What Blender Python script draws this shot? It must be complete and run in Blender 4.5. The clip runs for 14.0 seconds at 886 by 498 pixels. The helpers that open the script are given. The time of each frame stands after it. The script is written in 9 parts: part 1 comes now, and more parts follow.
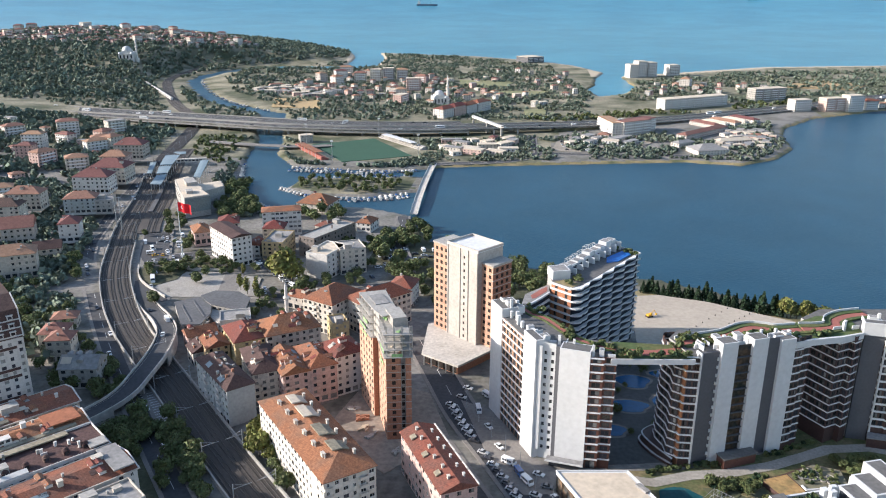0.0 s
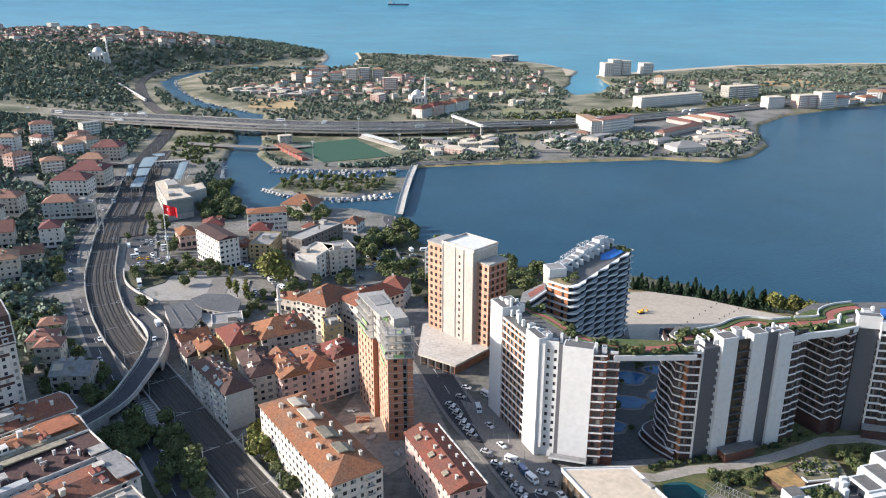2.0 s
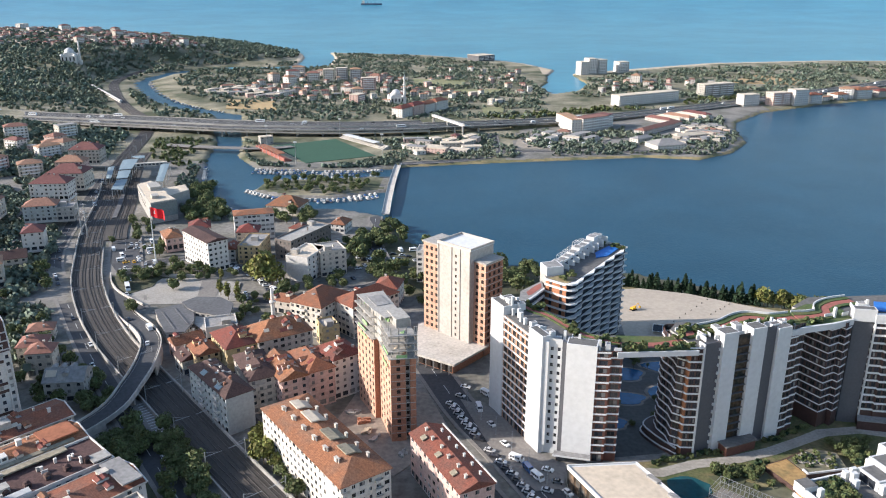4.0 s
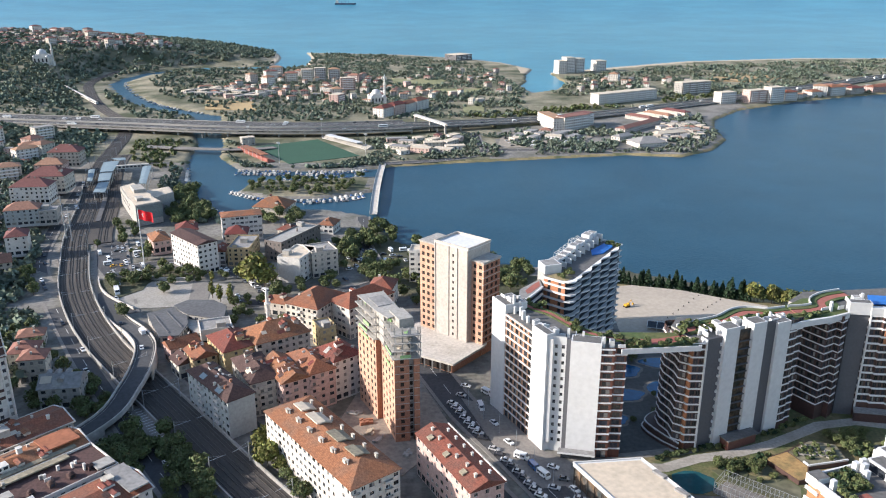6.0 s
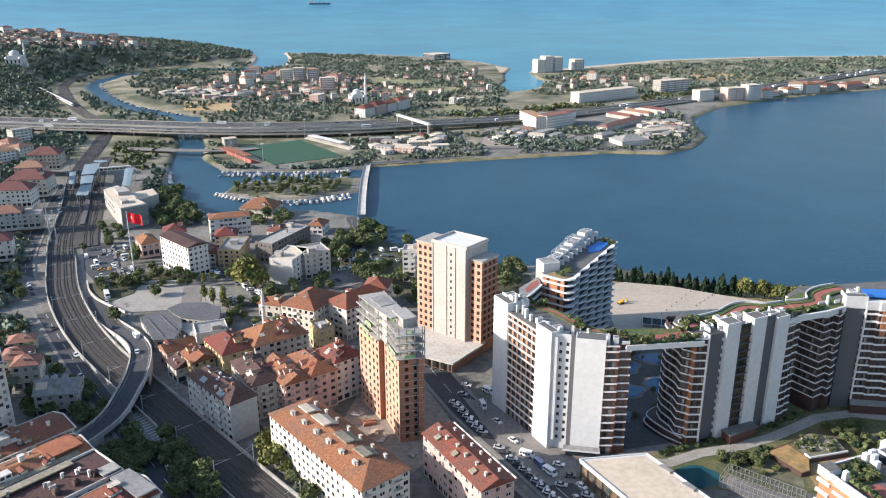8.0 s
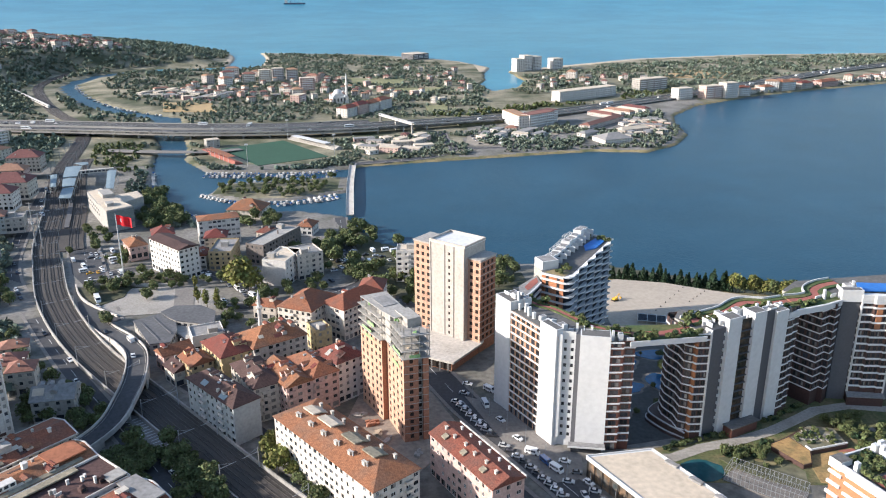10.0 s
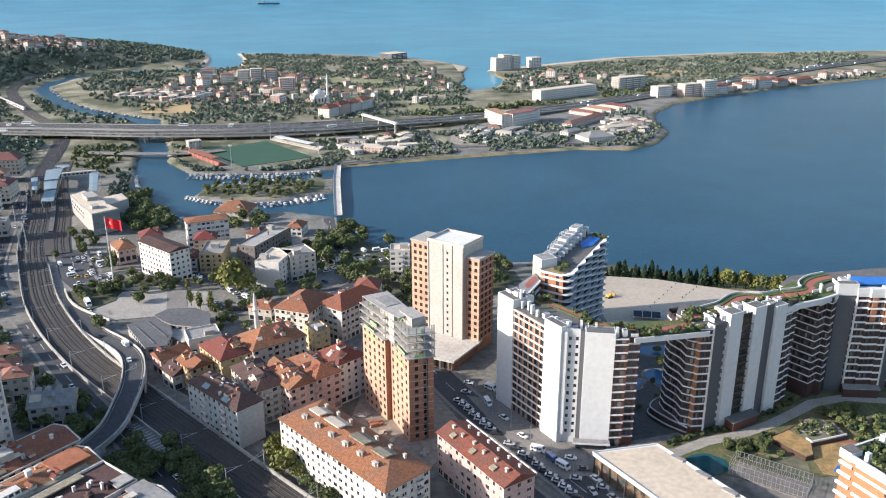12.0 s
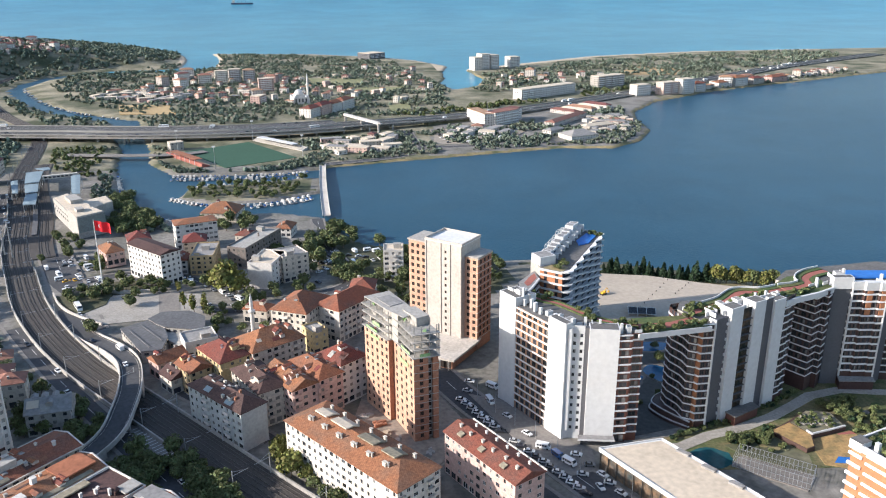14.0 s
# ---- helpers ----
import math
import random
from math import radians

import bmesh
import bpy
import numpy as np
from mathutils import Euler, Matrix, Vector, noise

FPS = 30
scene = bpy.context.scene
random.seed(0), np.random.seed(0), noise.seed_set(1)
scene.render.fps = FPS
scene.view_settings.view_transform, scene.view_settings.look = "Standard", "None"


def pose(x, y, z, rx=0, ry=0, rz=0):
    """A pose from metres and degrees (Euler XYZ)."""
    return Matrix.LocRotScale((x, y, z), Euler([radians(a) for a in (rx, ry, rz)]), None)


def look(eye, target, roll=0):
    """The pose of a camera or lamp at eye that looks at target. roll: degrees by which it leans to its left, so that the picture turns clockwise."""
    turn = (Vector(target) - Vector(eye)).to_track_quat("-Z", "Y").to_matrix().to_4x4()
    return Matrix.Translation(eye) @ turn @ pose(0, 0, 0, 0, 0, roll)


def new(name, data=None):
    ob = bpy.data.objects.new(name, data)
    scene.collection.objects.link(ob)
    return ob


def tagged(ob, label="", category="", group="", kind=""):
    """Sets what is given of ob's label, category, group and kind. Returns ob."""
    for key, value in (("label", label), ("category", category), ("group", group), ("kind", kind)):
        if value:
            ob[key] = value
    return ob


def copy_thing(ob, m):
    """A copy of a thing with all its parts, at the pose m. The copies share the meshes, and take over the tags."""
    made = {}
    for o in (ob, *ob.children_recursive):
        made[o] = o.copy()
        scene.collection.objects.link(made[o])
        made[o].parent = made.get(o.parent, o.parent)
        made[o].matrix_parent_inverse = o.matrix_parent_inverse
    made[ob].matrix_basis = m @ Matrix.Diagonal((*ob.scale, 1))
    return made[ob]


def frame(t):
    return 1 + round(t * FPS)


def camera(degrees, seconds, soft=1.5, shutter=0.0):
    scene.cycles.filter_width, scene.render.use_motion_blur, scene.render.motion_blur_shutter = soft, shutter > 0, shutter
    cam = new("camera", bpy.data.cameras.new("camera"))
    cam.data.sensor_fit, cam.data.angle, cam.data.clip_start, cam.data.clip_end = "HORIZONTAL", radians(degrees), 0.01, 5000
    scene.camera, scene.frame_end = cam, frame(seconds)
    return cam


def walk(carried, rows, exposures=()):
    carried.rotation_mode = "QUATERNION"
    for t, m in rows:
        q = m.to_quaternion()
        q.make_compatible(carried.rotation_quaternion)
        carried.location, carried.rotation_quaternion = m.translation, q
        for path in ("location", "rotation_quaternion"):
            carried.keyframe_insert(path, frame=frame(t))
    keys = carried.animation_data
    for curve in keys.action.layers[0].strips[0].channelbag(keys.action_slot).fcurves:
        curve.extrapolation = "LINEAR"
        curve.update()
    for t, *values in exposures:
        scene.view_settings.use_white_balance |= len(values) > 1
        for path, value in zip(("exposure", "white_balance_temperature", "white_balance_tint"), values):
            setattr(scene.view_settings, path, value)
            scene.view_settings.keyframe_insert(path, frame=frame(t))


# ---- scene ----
cam = camera(58.5, 14.0, 1.1)
PATH = [
    (0.0, pose(35.60, 0.97, 177.54, 71.138, 0, 6.882) @ pose(0, 0, 0, 0, 0, 0.264)),
    (0.5, pose(33.00, 0.82, 177.51, 71.131, 0, 6.347) @ pose(0, 0, 0, 0, 0, 0.245)),
    (1.0, pose(30.41, 0.67, 177.47, 71.124, 0, 5.821) @ pose(0, 0, 0, 0, 0, 0.225)),
    (1.5, pose(27.84, 0.54, 177.43, 71.117, 0, 5.303) @ pose(0, 0, 0, 0, 0, 0.206)),
    (2.0, pose(25.27, 0.42, 177.40, 71.110, 0, 4.793) @ pose(0, 0, 0, 0, 0, 0.186)),
    (2.5, pose(22.72, 0.31, 177.36, 71.103, 0, 4.290) @ pose(0, 0, 0, 0, 0, 0.167)),
    (3.0, pose(20.17, 0.22, 177.33, 71.096, 0, 3.793) @ pose(0, 0, 0, 0, 0, 0.147)),
    (3.5, pose(17.63, 0.14, 177.29, 71.090, 0, 3.302) @ pose(0, 0, 0, 0, 0, 0.128)),
    (4.0, pose(15.10, 0.07, 177.25, 71.083, 0, 2.817) @ pose(0, 0, 0, 0, 0, 0.108)),
    (4.5, pose(12.57, 0.02, 177.22, 71.076, 0, 2.338) @ pose(0, 0, 0, 0, 0, 0.089)),
    (5.0, pose(10.05, -0.01, 177.18, 71.069, 0, 1.863) @ pose(0, 0, 0, 0, 0, 0.069)),
    (5.5, pose(7.53, -0.04, 177.14, 71.062, 0, 1.392) @ pose(0, 0, 0, 0, 0, 0.050)),
    (6.0, pose(5.02, -0.04, 177.10, 71.055, 0, 0.925) @ pose(0, 0, 0, 0, 0, 0.031)),
    (6.5, pose(2.51, -0.03, 177.06, 71.048, 0, 0.461) @ pose(0, 0, 0, 0, 0, 0.011)),
    (7.0, pose(0.00, -0.00, 177.01, 71.041, 0, 0.000) @ pose(0, 0, 0, 0, 0, -0.008)),
    (7.5, pose(-2.51, 0.05, 176.97, 71.034, 0, -0.459) @ pose(0, 0, 0, 0, 0, -0.028)),
    (8.0, pose(-5.02, 0.11, 176.92, 71.027, 0, -0.915) @ pose(0, 0, 0, 0, 0, -0.047)),
    (8.5, pose(-7.53, 0.19, 176.87, 71.020, 0, -1.371) @ pose(0, 0, 0, 0, 0, -0.067)),
    (9.0, pose(-10.04, 0.29, 176.82, 71.013, 0, -1.825) @ pose(0, 0, 0, 0, 0, -0.086)),
    (9.5, pose(-12.55, 0.41, 176.76, 71.006, 0, -2.279) @ pose(0, 0, 0, 0, 0, -0.106)),
    (10.0, pose(-15.07, 0.55, 176.71, 70.999, 0, -2.733) @ pose(0, 0, 0, 0, 0, -0.125)),
    (10.5, pose(-17.59, 0.71, 176.64, 70.992, 0, -3.187) @ pose(0, 0, 0, 0, 0, -0.145)),
    (11.0, pose(-20.12, 0.90, 176.58, 70.985, 0, -3.642) @ pose(0, 0, 0, 0, 0, -0.164)),
    (11.5, pose(-22.65, 1.10, 176.51, 70.978, 0, -4.099) @ pose(0, 0, 0, 0, 0, -0.184)),
    (12.0, pose(-25.19, 1.32, 176.44, 70.971, 0, -4.558) @ pose(0, 0, 0, 0, 0, -0.203)),
    (12.5, pose(-27.74, 1.57, 176.37, 70.964, 0, -5.019) @ pose(0, 0, 0, 0, 0, -0.223)),
    (13.0, pose(-30.30, 1.84, 176.29, 70.957, 0, -5.483) @ pose(0, 0, 0, 0, 0, -0.242)),
    (13.5, pose(-32.87, 2.13, 176.21, 70.950, 0, -5.950) @ pose(0, 0, 0, 0, 0, -0.261)),
    (14.0, pose(-35.45, 2.44, 176.12, 70.943, 0, -6.421) @ pose(0, 0, 0, 0, 0, -0.281)),
]
walk(cam, PATH, [(0, 1.22, 5950, 12), (14, 1.22, 5950, 12)])

# ---- world, sun, exposure ----
SUN_TO = Vector((-0.93, -0.11, 0.37)).normalized()
world = bpy.data.worlds.new("world")
scene.world = world
world.use_nodes = True
wn = world.node_tree
sky = wn.nodes.new("ShaderNodeTexSky")
sky.sky_type = 'NISHITA'
sky.sun_disc = False
sky.sun_elevation = math.asin(SUN_TO.z)
sky.sun_rotation = math.atan2(SUN_TO.x, SUN_TO.y)
sky.air_density, sky.dust_density, sky.ozone_density = 1.2, 1.4, 1.5
wn.nodes["Background"].inputs["Strength"].default_value = 0.1
wn.links.new(sky.outputs["Color"], wn.nodes["Background"].inputs["Color"])
sun_data = bpy.data.lights.new("sun", 'SUN')
sun_data.energy, sun_data.angle, sun_data.color = 3.8, radians(0.6), (1.0, 0.89, 0.75)
sun = new("sun", sun_data)
sun.matrix_world = look((-300, -100, 400), Vector((-300, -100, 400)) - SUN_TO)

# ---- materials ----


def mat(name, color, rough=0.8, var=0.25, big=0.05, fine=1.5, bump=0.2, metal=0.0, rnd=0.0, spec=0.4, second=None, cut=0.5, island=False, rows=0.0):
    """Colour varied at two scales, roughness and relief. rnd: change from object to object; second: a second colour in patches."""
    m = bpy.data.materials.new(name)
    m.use_nodes = True
    nt = m.node_tree
    nd, ln = nt.nodes, nt.links
    b = nd["Principled BSDF"]
    b.inputs["Roughness"].default_value = rough
    b.inputs["Metallic"].default_value = metal
    b.inputs["Specular IOR Level"].default_value = spec
    geo = nd.new("ShaderNodeNewGeometry")
    n1 = nd.new("ShaderNodeTexNoise")
    n1.inputs["Scale"].default_value, n1.inputs["Detail"].default_value = big, 4
    n2 = nd.new("ShaderNodeTexNoise")
    n2.inputs["Scale"].default_value, n2.inputs["Detail"].default_value = fine, 3
    for n in (n1, n2):
        ln.new(geo.outputs["Position"], n.inputs["Vector"])
    base = nd.new("ShaderNodeMix")
    base.data_type = 'RGBA'
    base.inputs["A"].default_value = (*color, 1)
    base.inputs["B"].default_value = (*(second or [c * 0.62 for c in color]), 1)
    ramp = nd.new("ShaderNodeMapRange")
    ramp.inputs["From Min"].default_value, ramp.inputs["From Max"].default_value = cut - 0.12, cut + 0.2
    ramp.inputs["To Max"].default_value = 1.0 if second else min(1.0, var * 2)
    ln.new(n1.outputs["Fac"], ramp.inputs["Value"])
    ln.new(ramp.outputs["Result"], base.inputs["Factor"])
    col = base.outputs["Result"]
    mul = nd.new("ShaderNodeMapRange")
    mul.inputs["From Min"].default_value, mul.inputs["From Max"].default_value = 0.25, 0.75
    mul.inputs["To Min"].default_value, mul.inputs["To Max"].default_value = 1 - var, 1 + var
    ln.new(n2.outputs["Fac"], mul.inputs["Value"])
    hsv = nd.new("ShaderNodeHueSaturation")
    ln.new(col, hsv.inputs["Color"])
    val = mul.outputs["Result"]
    if rows:
        wv = nd.new("ShaderNodeTexWave")
        wv.bands_direction = 'Z'
        wv.inputs["Scale"].default_value, wv.inputs["Distortion"].default_value, wv.inputs["Detail"].default_value = rows, 1.2, 2
        ln.new(geo.outputs["Position"], wv.inputs["Vector"])
        rr_ = nd.new("ShaderNodeMapRange")
        rr_.inputs["To Min"].default_value, rr_.inputs["To Max"].default_value = 0.72, 1.12
        ln.new(wv.outputs["Fac"], rr_.inputs["Value"])
        mx = nd.new("ShaderNodeMath")
        mx.operation = 'MULTIPLY'
        ln.new(val, mx.inputs[0])
        ln.new(rr_.outputs["Result"], mx.inputs[1])
        val = mx.outputs["Value"]
    if rnd or island:
        if island:
            source = geo.outputs["Random Per Island"]
        else:
            source = nd.new("ShaderNodeObjectInfo").outputs["Random"]
        mr = nd.new("ShaderNodeMapRange")
        mr.inputs["To Min"].default_value, mr.inputs["To Max"].default_value = 1 - rnd, 1 + rnd
        ln.new(source, mr.inputs["Value"])
        mm = nd.new("ShaderNodeMath")
        mm.operation = 'MULTIPLY'
        ln.new(val, mm.inputs[0])
        ln.new(mr.outputs["Result"], mm.inputs[1])
        val = mm.outputs["Value"]
        mh = nd.new("ShaderNodeMapRange")
        mh.inputs["To Min"].default_value, mh.inputs["To Max"].default_value = 0.5 - rnd * 0.07, 0.5 + rnd * 0.07
        ln.new(source, mh.inputs["Value"])
        ln.new(mh.outputs["Result"], hsv.inputs["Hue"])
    ln.new(val, hsv.inputs["Value"])
    ln.new(hsv.outputs["Color"], b.inputs["Base Color"])
    if bump:
        bp = nd.new("ShaderNodeBump")
        bp.inputs["Strength"].default_value, bp.inputs["Distance"].default_value = bump, 0.15
        ln.new(n2.outputs["Fac"], bp.inputs["Height"])
        ln.new(bp.outputs["Normal"], b.inputs["Normal"])
    return m


def water_mat(name, color, rough, wave, strength, second):
    m = mat(name, color, rough, 0.12, 0.004, 0.02, 0, 0, 0, 0.5, second, 0.5)
    nt = m.node_tree
    nd, ln = nt.nodes, nt.links
    b = nd["Principled BSDF"]
    b.inputs["IOR"].default_value = 1.33
    geo = nd.new("ShaderNodeNewGeometry")
    mp = nd.new("ShaderNodeMapping")
    mp.inputs["Scale"].default_value = (1, 2.2, 1)
    mp.inputs["Rotation"].default_value = (0, 0, 0.4)
    n = nd.new("ShaderNodeTexNoise")
    n.inputs["Scale"].default_value, n.inputs["Detail"].default_value = wave, 5
    bp = nd.new("ShaderNodeBump")
    bp.inputs["Strength"].default_value, bp.inputs["Distance"].default_value = strength, 0.6
    ln.new(geo.outputs["Position"], mp.inputs["Vector"])
    ln.new(mp.outputs["Vector"], n.inputs["Vector"])
    ln.new(n.outputs["Fac"], bp.inputs["Height"])
    ln.new(bp.outputs["Normal"], b.inputs["Normal"])
    return m


WHITE = mat("white_render", (0.59, 0.56, 0.52), 0.8, 0.13, 0.06, 0.9, 0.05)
BANDWHITE = mat("white_storey_band", (0.74, 0.73, 0.72), 0.6, 0.05, 0.1, 0.8, 0.02)
BARERENDER = mat("unpainted_pale_render", (0.45, 0.405, 0.36), 0.88, 0.16, 0.09, 0.8, 0.08)
LIGHTCREAM = mat("light_cream_render", (0.58, 0.53, 0.46), 0.85, 0.2, 0.12, 0.9, 0.08)
SLABWHITE = mat("white_panel", (0.61, 0.605, 0.595), 0.65, 0.07, 0.05, 0.6, 0.03)
CREAM = mat("cream_render", (0.50, 0.45, 0.385), 0.85, 0.2, 0.14, 0.9, 0.08, rnd=0.12)
PINK = mat("pink_render", (0.52, 0.37, 0.32), 0.85, 0.2, 0.14, 0.9, 0.08, rnd=0.1)
YELLOW = mat("ochre_render", (0.50, 0.38, 0.21), 0.85, 0.2, 0.14, 0.9, 0.08, rnd=0.1)
BLUEISH = mat("pale_blue_render", (0.40, 0.42, 0.41), 0.85, 0.14, 0.07, 0.9, 0.08)
FARWALL = mat("pale_render", (0.55, 0.50, 0.45), 0.85, 0.12, 0.05, 0.5, 0.0, rnd=0.3)
DARKRENDER = mat("dark_grey_brown_render", (0.17, 0.145, 0.13), 0.85, 0.2, 0.1, 0.9, 0.08)
CONCRETE = mat("concrete", (0.36, 0.34, 0.31), 0.9, 0.2, 0.08, 0.8, 0.15)
TERRACE = mat("dark_roof_terrace", (0.13, 0.125, 0.12), 0.9, 0.25, 0.15, 0.8, 0.1)
HALLGREY = mat("grey_folded_felt", (0.115, 0.115, 0.12), 0.9, 0.25, 0.1, 0.7, 0.15)
ROOFGREY = mat("roof_felt", (0.27, 0.26, 0.25), 0.9, 0.25, 0.1, 0.7, 0.15)
HALLROOF = mat("pale_roof_membrane", (0.58, 0.49, 0.38), 0.85, 0.15, 0.09, 0.5, 0.05)
DARKPANEL = mat("dark_grey_cladding", (0.105, 0.105, 0.115), 0.6, 0.1, 0.1, 1.2, 0.05)
# Bay panel colour darkened for the side that lies in shade.
SHADEBROWN = mat("red_brown_panel_shaded", (0.135, 0.056, 0.040), 0.6, 0.2, 0.3, 1.5, 0.05)
# Bay panel colour lightened for the long side in the sun.
SUNBROWN = mat("brown_wood_panel_sunlit", (0.40, 0.235, 0.135), 0.6, 0.2, 0.3, 1.5, 0.05, rnd=0.12)
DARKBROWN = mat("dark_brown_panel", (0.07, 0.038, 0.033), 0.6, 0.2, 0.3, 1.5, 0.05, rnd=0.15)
ORANGE = mat("orange_cladding", (0.36, 0.155, 0.075), 0.65, 0.15, 0.2, 1.2, 0.05)
BRICK = mat("hollow_brick", (0.36, 0.17, 0.105), 0.9, 0.25, 0.12, 1.2, 0.2)
# The brick again, with sunlight put into its colour for the lit faces.
SUNBRICK = mat("sun_lightened_brick", (0.52, 0.31, 0.215), 0.9, 0.25, 0.12, 1.0, 0.2)
MEADOW = mat("dry_meadow", (0.25, 0.235, 0.12), 0.95, 0.25, 0.02, 0.3, 0.1, second=(0.16, 0.17, 0.08), cut=0.5)
DUSTSHEET = mat("dusty_roof_sheet", (0.27, 0.235, 0.17), 0.9, 0.3, 0.12, 0.8, 0.15)
TEALFACADE = mat("teal_grey_facade", (0.17, 0.20, 0.20), 0.35, 0.25, 0.2, 0.9, 0, spec=0.5)
TERRACOTTA = mat("terracotta_paving", (0.33, 0.125, 0.065), 0.9, 0.25, 0.1, 0.8, 0.1)
TILE = mat("red_roof_tile", (0.215, 0.073, 0.044), 0.9, 0.35, 0.16, 1.3, 0.35, rnd=0.28, second=(0.15, 0.078, 0.058), cut=0.56, rows=2.6)
DARKTILE = mat("dark_roof_tile", (0.095, 0.055, 0.047), 0.88, 0.35, 0.12, 1.3, 0.35, rnd=0.2, rows=2.6)
# Weathered tile, dulled further in colour to stand in for haze on distant roofs.
FARTILE = mat("weathered_roof_tile", (0.25, 0.125, 0.092), 0.9, 0.2, 0.05, 0.6, 0.0, rnd=0.4)
GLASS = mat("window_glass", (0.035, 0.04, 0.048), 0.12, 0.3, 0.4, 1.0, 0, rnd=0.6, spec=0.6)
DARKGLASS = mat("dark_facade", (0.03, 0.035, 0.048), 0.7, 0.3, 0.3, 1.0, 0, spec=0.1)
CURTAIN = mat("curtained_glass", (0.22, 0.21, 0.2), 0.2, 0.3, 0.4, 1.0, 0, rnd=0.5, spec=0.6)
DARKFRAME = mat("dark_window_frame", (0.05, 0.045, 0.04), 0.5, 0.05, 0.2, 1, 0)
FLATWHITE = mat("white_roof_coating", (0.66, 0.65, 0.63), 0.7, 0.1, 0.1, 0.5, 0.05)
# Tinted glass; the brown patches in its colour imitate reflections.
GREENGLASS = mat("tinted_glass_reflections", (0.05, 0.06, 0.06), 0.1, 0.4, 0.25, 0.8, 0, spec=0.7, second=(0.20, 0.13, 0.08), cut=0.47)
FRAME = mat("window_frame", (0.6, 0.6, 0.58), 0.5, 0.05, 0.2, 1, 0)
# Near-black sheet that imitates the unlit rooms behind empty openings.
HOLE = mat("unlit_opening_black", (0.03, 0.022, 0.018), 0.95, 0.2, 0.2, 1, 0)
ASPHALT = mat("asphalt", (0.066, 0.066, 0.070), 0.9, 0.25, 0.05, 0.7, 0.1)
PAVING = mat("paving", (0.22, 0.20, 0.18), 0.9, 0.2, 0.06, 0.8, 0.1)
LINE = mat("road_marking", (0.6, 0.6, 0.58), 0.8, 0.2, 0.3, 2, 0)
BALLAST = mat("track_ballast", (0.075, 0.066, 0.06), 0.95, 0.3, 0.05, 1.2, 0.3)
RAILSTEEL = mat("rail_steel", (0.13, 0.115, 0.105), 0.5, 0.2, 0.1, 1, 0, 0.3)
SLEEPER = mat("concrete_sleeper", (0.075, 0.067, 0.06), 0.9, 0.2, 0.2, 1, 0)
URBAN = mat("town_ground", (0.21, 0.195, 0.175), 0.95, 0.35, 0.045, 0.4, 0.2, second=(0.10, 0.098, 0.075), cut=0.52)
# Dry grass tone, lightened to stand in for haze over the far land.
DRY = mat("dry_grass_ground", (0.29, 0.255, 0.18), 0.95, 0.3, 0.02, 0.3, 0.2, second=(0.055, 0.065, 0.03), cut=0.45)
REED = mat("reeds_and_straw", (0.26, 0.21, 0.11), 0.95, 0.3, 0.06, 0.6, 0.2, second=(0.10, 0.11, 0.05), cut=0.55)
# Ground under the park trees; their shade is put into this dark colour.
PARKGROUND = mat("shade_darkened_park_ground", (0.06, 0.065, 0.035), 0.95, 0.35, 0.08, 0.6, 0.2, second=(0.11, 0.095, 0.06), cut=0.55)
PALECONCRETE = mat("pale_dusty_concrete", (0.50, 0.46, 0.41), 0.9, 0.22, 0.12, 0.7, 0.15, second=(0.38, 0.34, 0.29), cut=0.58)
SAND = mat("sand", (0.46, 0.38, 0.28), 0.95, 0.12, 0.05, 0.6, 0.1)
LOTSAND = mat("pale_gravel", (0.42, 0.36, 0.29), 0.95, 0.12, 0.03, 0.5, 0.1)
GRASS = mat("lawn", (0.06, 0.095, 0.03), 0.95, 0.3, 0.1, 0.8, 0.2, second=(0.12, 0.11, 0.04), cut=0.55)
LAWNMIX = mat("dry_patchy_lawn", (0.075, 0.095, 0.035), 0.95, 0.35, 0.14, 0.9, 0.2, second=(0.19, 0.15, 0.08), cut=0.5)
PATHSTONE = mat("worn_path_paving", (0.33, 0.305, 0.27), 0.9, 0.22, 0.12, 0.9, 0.12, second=(0.24, 0.22, 0.19), cut=0.56)
TURF = mat("pitch_turf", (0.03, 0.085, 0.05), 0.9, 0.12, 0.04, 0.5, 0.05)
REDPATH = mat("red_rubber_path", (0.31, 0.11, 0.085), 0.85, 0.15, 0.1, 0.8, 0.05)
PLAYFLOOR = mat("ochre_play_floor", (0.38, 0.24, 0.10), 0.9, 0.25, 0.2, 0.9, 0.1, second=(0.17, 0.135, 0.06), cut=0.54)
LEAF = mat("leaves", (0.115, 0.133, 0.052), 0.75, 0.3, 0.08, 0.8, 0, rnd=0.45, island=True, spec=0.25)
YELLOWLEAF = mat("yellowing_leaves", (0.165, 0.165, 0.045), 0.75, 0.3, 0.08, 0.8, 0, rnd=0.4, island=True, spec=0.25)
PINELEAF = mat("conifer_needles", (0.028, 0.05, 0.025), 0.8, 0.3, 0.08, 0.8, 0, rnd=0.4, island=True, spec=0.2)
# Far foliage paled and greyed in its colour to stand in for haze.
HAZELEAF = mat("haze_paled_leaves", (0.138, 0.170, 0.130), 0.9, 0.35, 0.012, 0.15, 0, rnd=0.4, island=True, spec=0.15, second=(0.175, 0.185, 0.13), cut=0.56)
BARK = mat("bark", (0.12, 0.09, 0.06), 0.95, 0.2, 0.5, 3, 0.3)
CARPAINT = mat("car_paint", (0.5, 0.5, 0.5), 0.25, 0.03, 0.1, 0.5, 0, spec=0.6)
CARGREY = mat("grey_car_paint", (0.16, 0.165, 0.175), 0.25, 0.03, 0.1, 0.5, 0, spec=0.6)
